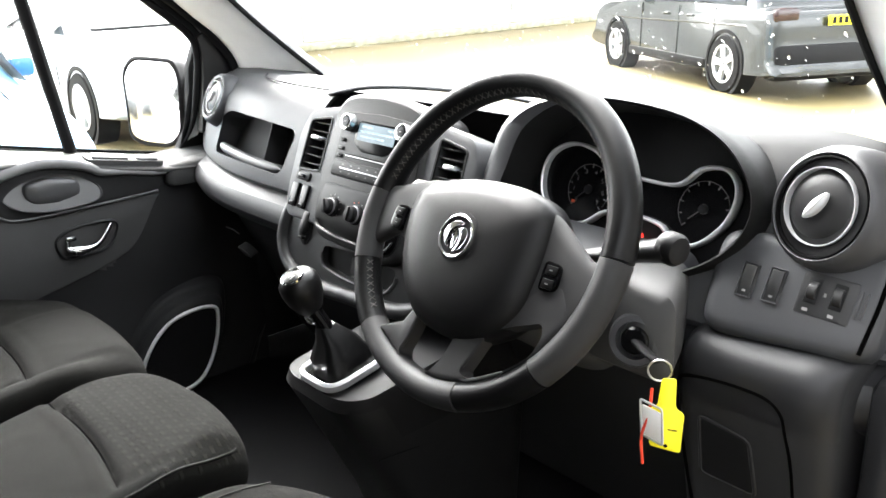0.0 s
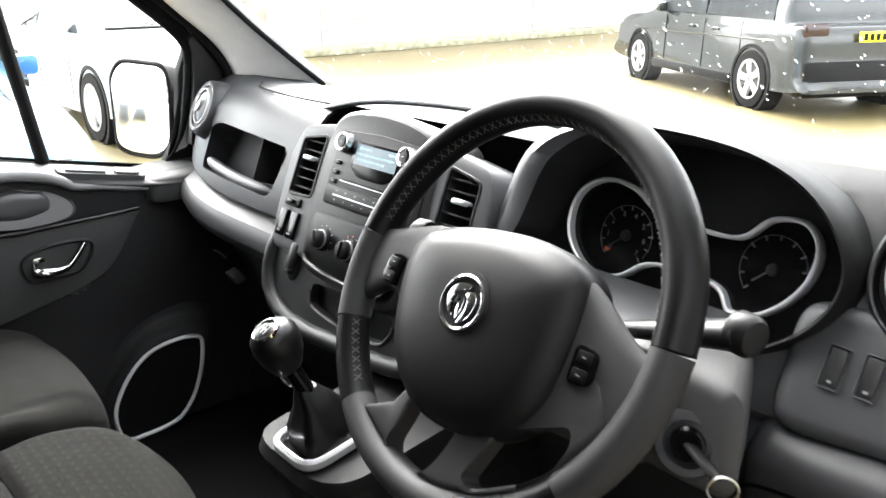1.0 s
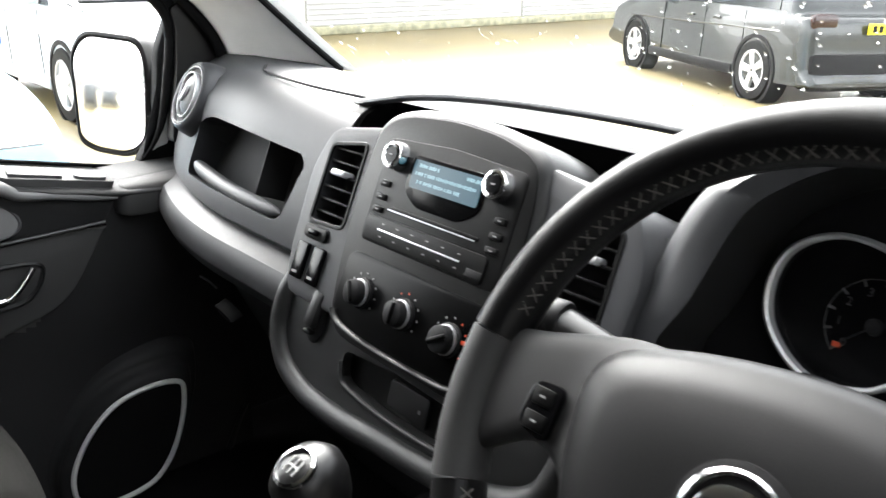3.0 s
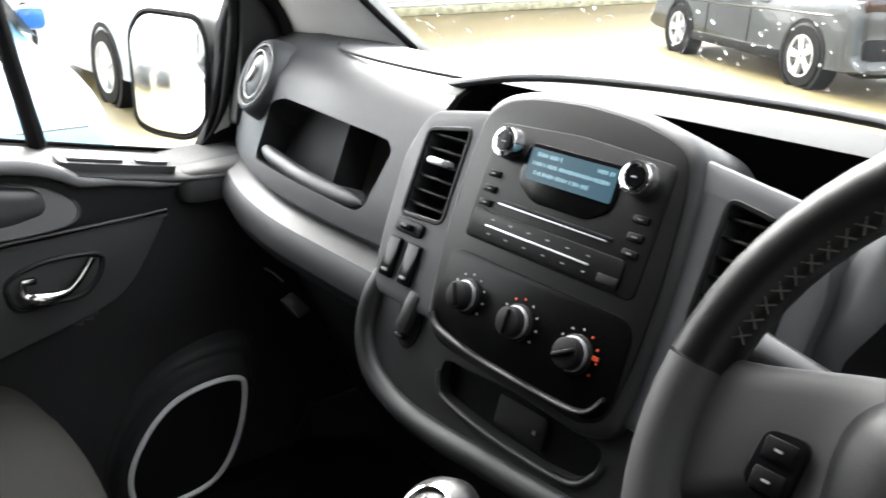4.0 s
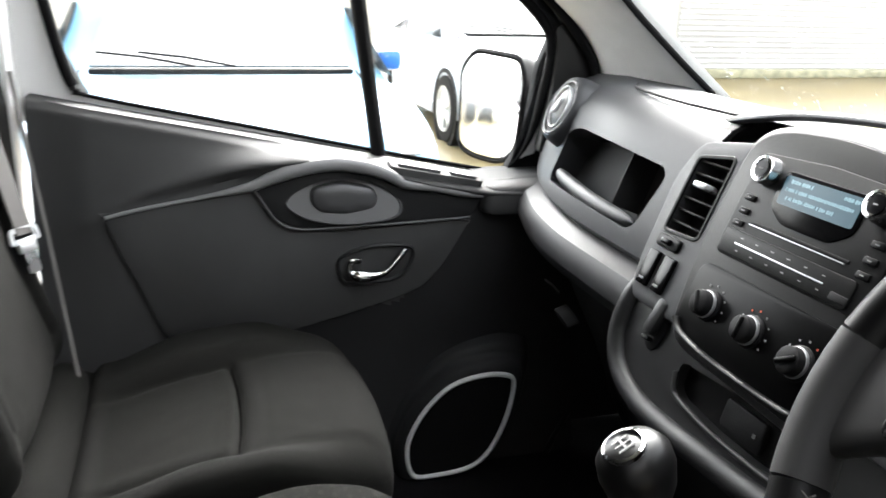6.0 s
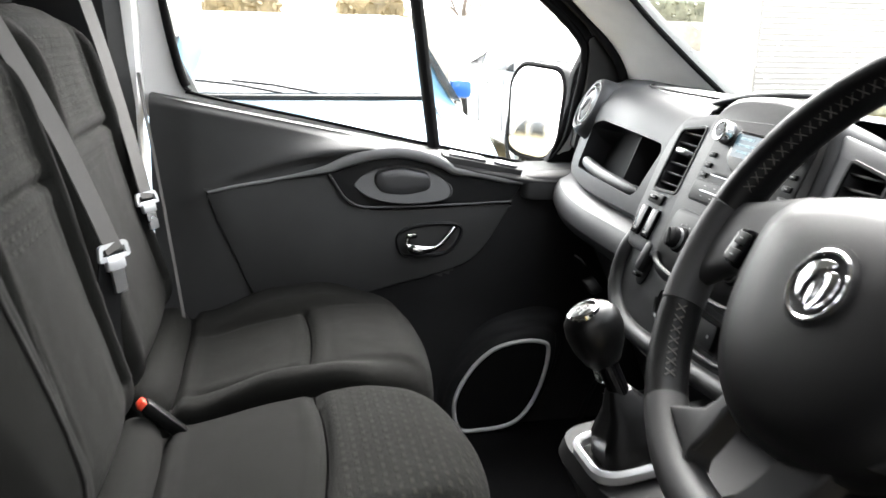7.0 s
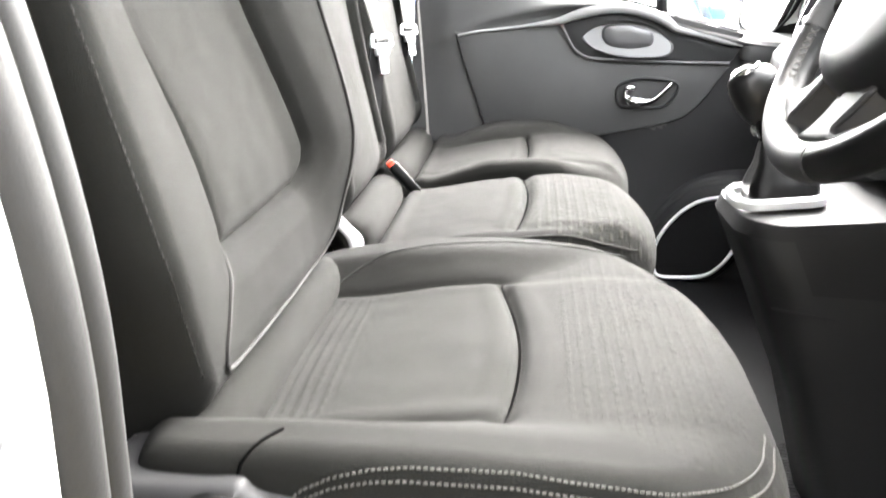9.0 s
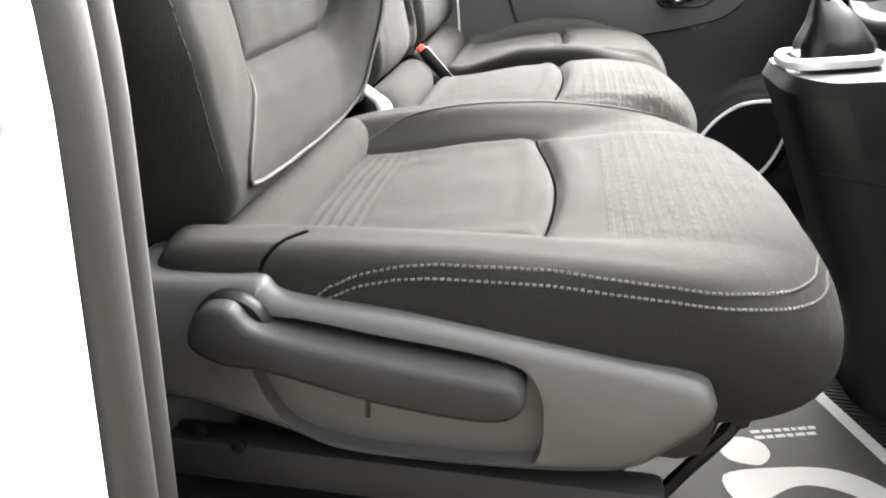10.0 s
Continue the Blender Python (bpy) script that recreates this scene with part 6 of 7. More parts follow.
def door_x(y, z):
    """How far the door card stands in from the glass."""
    top = 0.818 - 0.2 * min(y, 0.8)
    ridge = ridge_z(y)
    x = -0.800
    if z > ridge:
        x -= 0.034 * step(z, ridge, max(top, ridge + 0.03)) + 0.012 * step(z, top - 0.016, top)
    x += (0.007 + 0.020 * step(y, 0.25, 0.46)) * math.exp(-((z - ridge) / (0.024 if z > ridge else 0.014)) ** 2) * step(y, 0.02, 0.14)
    x -= 0.010 * math.exp(-((z - (ridge + crease_z(y)) / 2) / 0.010) ** 2) * step(y, 0.12, 0.2) * (1 - step(y, 0.32, 0.40))
    x -= 0.012 * (1 - step(z, 0.28, 0.46)) * step(y, 0.1, 0.3)
    x += 0.018 * (1 - step(z, 0.10, 0.40)) * step(y, 0.45, 0.7)
    return x - 0.012 * (1 - step(y, 0.015, 0.10 + 0.25 * max(0, 0.63 - z)))


def door():
    d = thing("passenger_door", "closed passenger door with dark grey plastic card", "door")
    bm = bmesh.new()
    rows = []
    ny = 120
    for j in range(61 + 40):
        row = []
        for i in range(ny + 1):
            y = 0.005 + 1.0 * i / ny
            top = 0.818 - 0.2 * min(y, 0.8)
            r = ridge_z(y)
            z = FLOOR - 0.04 + (r - FLOOR + 0.04) * (j / 60) ** 0.7 if j <= 60 else r + (top - r) * (j - 60) / 40
            # hollow behind the grab handle
            x = door_x(y, z)
            q = ((y - 0.535) / 0.15) ** 2 + ((z - 0.645) / 0.034) ** 2
            if y > 0.36 and z < 0.69:
                x -= 0.045 * (1 - step(q, 0.6, 1.1))
            row.append((x, y, z))
        rows.append(row)
    back = [[(-0.93, p[1], p[2]) for p in r] for r in (rows[0], rows[-1])]
    loft([back[0]] + rows + [back[1]], closed=False, bm=bm)
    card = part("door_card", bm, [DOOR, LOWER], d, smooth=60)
    # card darker low down and ahead of the raised panel
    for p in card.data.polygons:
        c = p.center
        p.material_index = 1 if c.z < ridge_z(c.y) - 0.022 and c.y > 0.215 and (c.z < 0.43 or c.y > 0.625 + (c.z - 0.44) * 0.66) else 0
    # raised panel below the armrest
    pan = spline([(0.107, 0.634), (0.131, 0.564), (0.163, 0.485), (0.190, 0.418), (0.215, 0.393), (0.255, 0.382), (0.318, 0.377), (0.413, 0.394), (0.492, 0.411), (0.574, 0.431), (0.650, 0.455), (0.685, 0.480), (0.713, 0.517), (0.756, 0.588)], 5, False)
    pan = [(p.x, p.y) for p in pan] + [(0.70, 0.590), (0.60, 0.584), (0.50, 0.580), (0.446, 0.584), (0.41, 0.601), (0.377, 0.635), (0.354, 0.668), (0.30, 0.658), (0.22, 0.645), (0.16, 0.636)]
    part("raised_panel", prism(pan, 0.008, 0.005, plane_at((-0.800, 0, 0), (0, 1, 0), (0, 0, 1)), back=-0.02), DOOR, d, "raised grey lower panel", 30)
    # dark insert with the grab cup
    ins = rounded([(0.350, 0.668), (0.43, 0.690), (0.53, 0.698), (0.606, 0.676), (0.69, 0.650), (0.776, 0.636), (0.756, 0.597), (0.606, 0.592), (0.43, 0.591), (0.395, 0.607), (0.376, 0.633)], 0.014)
    mi = plane_at((-0.792, 0, 0), (0, 1, 0), (0, 0, 1))
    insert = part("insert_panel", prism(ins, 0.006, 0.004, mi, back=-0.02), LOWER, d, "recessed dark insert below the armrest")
    part("insert_trim", tube([mi @ Vector((p[0], p[1], 0.006)) for p in spline([(0.348, 0.674), (0.362, 0.656), (0.376, 0.633), (0.395, 0.607), (0.428, 0.591), (0.50, 0.589), (0.606, 0.591), (0.68, 0.593), (0.752, 0.596)], 6, False)], 0.0026, seg=8), CUPMAT, d)
    cup = spline([(0.409, 0.643), (0.445, 0.668), (0.505, 0.680), (0.572, 0.668), (0.618, 0.632), (0.604, 0.604), (0.52, 0.597), (0.455, 0.606), (0.420, 0.623)], 6)
    ox, oz = 0.513, 0.638
    mc = mi @ Matrix.Translation((0, 0, 0.002))
    cut(insert, prism([(ox + (p.x - ox) * 0.97, oz + (p.y - oz) * 0.97) for p in cup], 0.05, 0, mi, back=-0.05))
    rows = []
    for s, z in ((1.0, 0.003), (0.97, 0.005), (0.92, 0.001), (0.80, -0.010), (0.62, -0.026), (0.5, -0.030)):
        rows.append([mc @ Vector((ox + (p.x - ox) * s, oz + (p.y - oz) * s, z - 0.34 * (p.y - oz) * s)) for p in cup])
    part("grab_cup", loft(rows), CUPMAT, d, "grey oval grab cup")
    padline = rounded([(0.452, 0.640), (0.456, 0.664), (0.508, 0.673), (0.570, 0.660), (0.575, 0.626), (0.518, 0.613), (0.467, 0.620)], 0.016)
    part("cup_pad", loft([[mc @ Vector((0.513 + (p[0] - 0.513) * k, 0.643 + (p[1] - 0.643) * k, z)) for p in padline] for k, z in ((1.06, -0.032), (1.0, 0.004), (0.97, 0.009), (0.90, 0.012), (0.4, 0.014))]), CUPMAT, d, "rounded grey grab pad", 60)
    arm = [(-0.791 + 0.010 * step(y, 0.2, 0.44), y, crease_z(y) - 0.004) for y in (0.115 + 0.66 * i / 80 for i in range(81))]
    part("armrest_edge", tube(arm, lambda t: 0.0035 + 0.0095 * step(t, 0.22, 0.48) * (1 - 0.6 * step(t, 0.66, 0.85)) * (1 - 0.9 * step(t, 0.93, 1.0)), seg=14), LIT_CREST, d, "smooth armrest crest, its window sheen coloured pale", 60)
    ms = plane_at((-0.812, 0.69, 0.6795), (0, 1, -0.20), (-1, 0, 0.12))
    part("switch_plate", prism(rounded([(-0.092, -0.030), (-0.092, 0.020), (0.090, 0.020), (0.090, -0.026)], 0.014), 0.004, 0.002, ms, back=-0.012), DOOR, d, "grey window switch plate")
    for y0, y1, r in ((-0.080, 0.004, 0.006), (0.022, 0.078, 0.015)):
        o = rounded([(y0, -0.022), (y0 + 0.006, 0.012), (y1, 0.012), (y1, -0.022)], r)
        key = part("window_switch", prism(o, 0.010, 0.003, ms, back=0.0), CUPMAT, d, "grey window switch")
        part("switch_gap", ring(o, 0.003, 0.0048, 0.0004, ms), BLACK, key)
    # handle
    mh = plane_at((-0.7955, 0.57, 0.518), (0, 1, 0), (0, 0, 1))
    bez = spline([(-0.071, -0.012), (-0.067, 0.012), (-0.040, 0.027), (0.0, 0.035), (0.060, 0.032), (0.077, 0.016), (0.066, -0.014), (0.04, -0.037), (-0.01, -0.042), (-0.056, -0.040)], 6)
    part("handle_bezel", ring(bez, 0.007, 0.010, 0.003, mh), CONS, d)
    part("handle_well", prism(bez, 0.002, 0, mh, back=-0.01), PANEL, d)
    hp = spline([(-0.046, 0.008, 0.014), (-0.047, -0.012, 0.014), (-0.034, -0.022, 0.016), (-0.006, -0.023, 0.020), (0.018, -0.015, 0.022), (0.040, 0.006, 0.020), (0.056, 0.024, 0.015)], 6, False)
    part("pull_handle", tube([mh @ Vector(p) for p in hp], lambda t: 0.0055 + 0.0075 * math.exp(-((t - 0.38) / 0.17) ** 2), seg=16, flat=0.75, up=(1, 0, 0)), CHROME, d, "tick-shaped chrome pull handle", 70)
    part("lock_tab", rbox((0.024, 0.012, 0.010), (-0.038, 0.008, 0.015), 0.004, mh), CHROME, d)
    # speaker
    ms = plane_at((-0.755, 0.745, 0.165), (0.12, 1, 0), (0, 0, 1))
    so = spline([(-0.118, -0.025), (-0.085, 0.05), (-0.03, 0.105), (0.04, 0.125), (0.092, 0.118), (0.100, 0.085), (0.088, 0.02), (0.06, -0.045), (0.02, -0.085), (-0.05, -0.100), (-0.105, -0.095)], 6)
    rows = []
    for s, z in ((1.42, -0.062), (1.36, -0.038), (1.30, -0.029), (1.24, -0.027), (1.19, -0.025), (1.16, -0.010), (1.10, 0.003), (1.0, 0.006)):
        rows.append([ms @ Vector((p.x * s, p.y * s, z)) for p in so])
    part("speaker_pod", loft(rows), LOWER, d, "bulged speaker housing", 60)
    part("speaker_grille", prism([(p.x * 0.99, p.y * 0.99) for p in so], 0.0065, 0, ms, back=-0.01), BLACK, d)
    part("speaker_ring", ring(so, 0.009, 0.013, 0.003, ms), PALE, d, "pale satin speaker ring")
    part("check_strap", tube([(-0.792, 0.948, 0.06), (-0.775, 0.948, 0.09), (-0.742, 0.950, 0.15), (-0.705, 0.951, 0.205)], lambda t: 0.009 - 0.004 * t, seg=10, flat=0.6), LOWER, d, "dark door check strap")
    # window frame: seal, bar and glass
    low = [(-0.905, 0.10, 0.812), (-0.905, 0.35, 0.758), (-0.905, 0.60, 0.704), (-0.905, 0.80, 0.664), (-0.905, 0.86, 0.655)]
    front = [(-0.885, 0.905, 0.72), (-0.868, 0.927, 0.84), (-0.864, 0.931, 0.900), (-0.862, 0.922, 0.935), (-0.860, 0.880, 0.980), (-0.860, 0.780, 1.066), (-0.862, 0.60, 1.25), (-0.860, 0.40, 1.46)]
    rear = [(-0.865, 0.0, 1.46), (-0.89, 0.005, 1.25), (-0.905, 0.03, 1.05), (-0.905, 0.055, 0.90), (-0.905, 0.075, 0.83)]
    loop = spline(low + front + rear, 5)
    part("window_seal", tube(loop, lambda t: 0.0035 + 0.006 * (step(t, 0.25, 0.32) * (1 - step(t, 0.97, 1.0))), True, 10), DARKRUB, d, "black rubber window seal")
    part("quarter_bar", tube([(-0.895, 0.600, 0.700), (-0.895, 0.575, 0.88), (-0.892, 0.548, 1.07), (-0.875, 0.50, 1.46)], 0.0175, seg=10, flat=0.8), DARKRUB, d, "black quarter-window bar")
    pane = bmesh.new()
    vs = [pane.verts.new((p[0] - 0.004, p[1], p[2])) for p in loop]
    pane.faces.new(vs)
    g = part("pane", pane, GLASS, d, smooth=0)
    g.visible_shadow = False
    # painted frame round the opening
    fr = bmesh.new()
    outer = spline([(-0.92, -0.06, 0.80), (-0.92, 0.3, 0.60), (-0.92, 0.62, 0.60), (-0.92, 0.86, 0.60), (-0.92, 0.95, 0.60), (-0.92, 1.02, 0.70), (-0.92, 1.05, 0.84), (-0.92, 1.02, 0.95), (-0.915, 0.9, 1.10), (-0.90, 0.70, 1.30), (-0.88, 0.48, 1.53), (-0.88, -0.06, 1.53), (-0.90, -0.07, 1.25), (-0.92, -0.07, 1.05), (-0.92, -0.07, 0.90), (-0.92, -0.07, 0.83)], 5)
    loft([[tuple(p) for p in outer], [(p[0] - 0.004, p[1], p[2]) for p in loop]], bm=fr, caps=False)
    part("window_frame", fr, PAINT, d, "white painted window frame", 0)
    # black frame between the glass and the door seal, with a grey corner panel
    edge_in = [(-0.861, 0.928, 0.925), (-0.859, 0.905, 0.958), (-0.857, 0.848, 1.008), (-0.857, 0.784, 1.068), (-0.857, 0.60, 1.255), (-0.855, 0.40, 1.465)]
    edge_out = [(-0.852, 1.040, 0.915), (-0.852, 1.002, 0.985), (-0.852, 0.942, 1.045), (-0.852, 0.884, 1.098), (-0.849, 0.665, 1.330), (-0.844, 0.455, 1.535)]
    a, b = spline(edge_in, 5, False), spline(edge_out, 5, False)
    part("frame_trim", loft([[p, q, q + Vector((-0.02, 0, 0)), p + Vector((-0.02, 0, 0))] for p, q in zip(a, b)]), BLACK, d, "black window frame trim", 50)
    # silver tube drawn in for the glint along the black frame's edge
    part("frame_edge", tube([p.lerp(q, 0.28) + Vector((0.002, 0, 0)) for p, q in zip(a, b)][3:], 0.0022, seg=6), SATIN, d, "silver line drawn as the glint on the door frame")
    corner = rounded([(0.912, 0.70), (0.934, 0.84), (0.938, 0.905), (0.930, 0.940), (0.970, 0.962), (1.022, 0.925), (1.045, 0.850), (1.045, 0.70)], 0.010)
    part("corner_panel", prism([(p.x, p.y) for p in corner], 0.006, 0.004, plane_at((-0.855, 0, 0), (0, 1, 0), (0, 0, 1)), back=-0.02), CONS, d, "dark grey corner panel beside the mirror")
    # corner trim under the mirror
    part("mirror_corner", prism(rounded([(0.86, 0.655), (0.95, 0.655), (1.03, 0.80), (0.95, 0.93), (0.92, 0.86), (0.905, 0.72)], 0.015), 0.012, 0.004, plane_at((-0.912, 0, 0), (0, 1, 0), (0, 0, 1)), back=-0.01), BLACK, d, "black corner trim by the mirror")
    sill = []
    for x, inset, drop in ((-0.774, 0.016, 0.020), (-0.780, 0.006, 0.008), (-0.790, 0.001, 0.002), (-0.805, 0.0, 0.0), (-0.86, 0.0, -0.004), (-0.91, 0.0, -0.009)):
        sill.append([(x, p.x, p.y) for p in rounded([(0.775 + inset, 0.655 - drop), (0.958 - inset, 0.655 - drop), (0.962 - inset, 0.60), (0.775 + inset, 0.60)], 0.014, 6)])
    part("sill_top", loft(sill), DOOR, d, "", 70)
    return d


def door_mirror():
    m = thing("door_mirror", "black door mirror with a pale reflecting glass", "mirror")
    o = plane_at((-1.095, 0.90, 0.762), (0.82, 0.57, 0), (0, 0.112, 1))
    out = rounded([(-0.078, -0.100), (-0.086, 0.075), (-0.055, 0.118), (0.070, 0.108), (0.088, 0.060), (0.080, -0.095), (0.04, -0.125), (-0.04, -0.118)], 0.024, 6)
    rows = []
    for s, z in ((0.35, -0.14), (0.75, -0.12), (0.98, -0.07), (1.03, -0.02), (1.03, 0.004), (0.98, 0.008), (0.94, 0.0)):
        rows.append([o @ Vector((p.x * s, p.y * s, z)) for p in out])
    part("housing", loft(rows), BLACK, m)
    dome = []
    for k in (1.0, 0.85, 0.7, 0.55, 0.4, 0.25, 0.1, 0.01):
        dome.append([o @ Vector((p.x * 0.93 * k, p.y * 0.93 * k, 0.0095 - (p.x**2 + p.y**2) * (0.93 * k) ** 2 / 2.6)) for p in out])
    part("mirror_glass", loft(dome), MIRROR, m, "convex mirror glass", 80)
    part("arm", tube([(-0.93, 1.02, 0.74), (-1.00, 1.01, 0.75), (-1.06, 0.98, 0.76)], 0.045, seg=14, flat=1.5), BLACK, m)
    return m


def side_posts():
    """The posts behind the doors with their seals."""
    p = part("wall_left", rbox((0.10, 0.56, 1.5), (-0.90, -0.29, 0.80), 0.02), PAINT)
    tagged(p, "white painted post behind the passenger door", "pillar", kind="structure")
    part("trim", loft([[(-0.855, -0.02, 0.10), (-0.80, -0.03, 0.10), (-0.78, -0.15, 0.10), (-0.86, -0.3, 0.10)], [(-0.855, -0.02, 0.80), (-0.81, -0.05, 0.80), (-0.79, -0.2, 0.80), (-0.86, -0.3, 0.80)], [(-0.855, -0.06, 1.5), (-0.82, -0.09, 1.5), (-0.80, -0.22, 1.5), (-0.86, -0.3, 1.5)]]), LOWER, p, "dark post trim")
    part("kick_trim", rbox((0.13, 0.030, 0.34), (-0.865, -0.010, 0.26), 0.006), LOWER, p, "dark foot trim of the post")
    def front_y(z):
        """The driver's door post leans back above the seat."""
        return 0.075 - 0.165 * step(z, 0.56, 1.3)
    secs = []
    for z in [-0.5, 0.0] + [0.3 + 0.04 * i for i in range(31)]:
        f = front_y(z)
        secs.append([(p.x, p.y, z) for p in rounded([(0.907, -0.60), (1.007, -0.60), (1.007, f), (0.907, f)], 0.012, 4)])
    q = part("wall_right", loft(secs), PAINT, smooth=50)
    tagged(q, "white painted body post beside the driver's seat", "pillar", kind="structure")
    for dx, r, lab in ((0.0, 0.017, "grey rubber door seal"), (-0.030, 0.013, "thin inner door seal")):
        part("seal", tube([(0.886 + dx + 0.012 * step(z, 0.2, 0.7), front_y(z) - 0.006, z) for z in (-0.1 + 0.025 * i for i in range(65))], r, seg=12, up=(0, 1, 0)), RUBBER, q, lab)
    part("inner_post", loft([[(p.x, p.y, z) for p in rounded([(0.84, -0.45), (0.89, -0.45), (0.89, front_y(z) - 0.03), (0.84, front_y(z) - 0.03)], 0.012, 3)] for z in (0.05 + 0.05 * i for i in range(30))]), LOWER, q)
    part("striker", lathe([(0.008, -0.004), (0.008, 0.001), (0.006, 0.0025), (0, 0.003)], plane_at((0.956, 0.075, 0.585), (-1, 0, 0), (0, 0, 1)), 20), DOOR, q, "round grey door stop")
    sill = part("baseboard", rbox((0.16, 1.2, 0.08), (0.90, 0.55, FLOOR - 0.05), 0.02), LOWER)
    tagged(sill, "dark plastic door sill", "sill", kind="structure")
    w = part("wall_lower_left", rbox((0.06, 1.5, 0.5), (-0.95, 0.6, 0.05), 0.01), PAINT)
    tagged(w, "white painted lower body side", "wall", kind="structure")
    roofr = part("beam", rbox((0.10, 1.0, 0.06), (0.90, 0.0, 1.50), 0.015), PAINT)
    tagged(roofr, "white painted roof rail above the door", "beam", kind="structure")


def floor_paper():
    z = FLOOR + 0.006
    f = thing("paper_floor_mat", "grey disposable paper floor mat with white print", "floor mat")
    m = plane_at((0.235, 0.70, z), (0.95, 0.31, 0), (-0.31, 0.95, 0))
    PAPER = pbr("grey_printed_paper", (0.011, 0.0108, 0.0105), 0.8, grain=300, bump=0.2, spec=0.2)
    INK = pbr("white_print_on_paper", (0.14, 0.14, 0.135), 0.8, grain=300, bump=0.1)
    part("sheet", prism(rounded([(-0.24, -0.36), (0.30, -0.36), (0.30, 0.008), (-0.24, 0.008)], 0.01), 0.0012, 0.0003, m), PAPER, f)
    part("border", prism([(-0.24, -0.010), (0.30, -0.010), (0.30, 0.010), (-0.24, 0.010)], 0.0016, 0, m), INK, f, "white border")
    rng = random.Random(6)
    for x, end in ((0.028, -0.048), (0.040, -0.060)):
        row = bmesh.new()
        y = -0.142
        while y < end:
            ln = rng.uniform(0.006, 0.015)
            prism([(x - 0.003, y), (x + 0.003, y), (x + 0.003, y + ln), (x - 0.003, y + ln)], 0.0016, 0, m, row)
            y += ln + 0.003
        part("print_line", row, INK, f, "unreadable line of white print")
    part("foot_shape", prism(spline([(0.040, -0.190), (0.036, -0.160), (0.050, -0.140), (0.075, -0.142), (0.092, -0.165), (0.080, -0.195), (0.058, -0.200)], 5), 0.0016, 0, m), INK, f, "white printed sole shape")
    part("foot_shape", prism(spline([(0.105, -0.220), (0.100, -0.145), (0.112, -0.080), (0.150, -0.042), (0.210, -0.035), (0.205, -0.072), (0.165, -0.082), (0.140, -0.112), (0.136, -0.150), (0.160, -0.220)], 5), 0.0016, 0, m), INK, f, "white printed arch shape")


# ---- outside ----
TAIL = pbr("dark_red_lamp", (0.022, 0.008, 0.007), 0.2, bump=0.0)


def asphalt(name):
    m = pbr(name, (0.135, 0.108, 0.048), 0.5, grain=60, bump=0.5, vary=0.25, wear=0.6, spec=0.27)
    return m


def outside():
    g = part("ground", rbox((400, 400, 0.1), (0, 0, GROUND - 0.05), 0), asphalt("wet_yellowish_yard"))
    tagged(g, "wet pale yard surface", "ground", kind="structure")
    b = thing("building", "long pale corrugated metal building", "building")
    CLAD = pbr("white_cladding", (0.40, 0.395, 0.385), 0.5, grain=20, bump=0.1, vary=0.08, wear=0.8)
    WALL = pbr("pale_render", (0.42, 0.41, 0.38), 0.8, grain=20, bump=0.2, vary=0.1, wear=0.6)
    X = -13.4
    part("wall", rbox((1.0, 46, 5.0), (X - 0.5, 31.6, GROUND + 2.5), 0.02), WALL, b)
    part("roof", rbox((6.0, 46.6, 0.25), (X - 2.8, 31.6, GROUND + 5.1), 0.05), CLAD, b)
    for y0, wd in ((9.2, 5.6), (15.2, 7.6), (23.4, 7.6), (31.5, 7.6)):
        shut = part("roller_shutter", rbox((0.06, wd, 4.0), (X + 0.02, y0 + wd / 2, GROUND + 2.05), 0.01), CLAD, b, "white ribbed roller shutter")
        rib = bmesh.new()
        for i in range(40):
            rbox((0.03, wd, 0.06), (X + 0.055, y0 + wd / 2, GROUND + 0.1 + i * 0.1), 0.012, bm=rib, seg=1)
        tagged(part("slat", rib, CLAD, shut), kind="stuff")
    part("footing", rbox((0.3, 46, 0.16), (X + 0.12, 31.6, GROUND + 0.08), 0.03), pbr("mossy_concrete", (0.25, 0.24, 0.16), 0.9, grain=20, bump=0.4, vary=0.4), b)


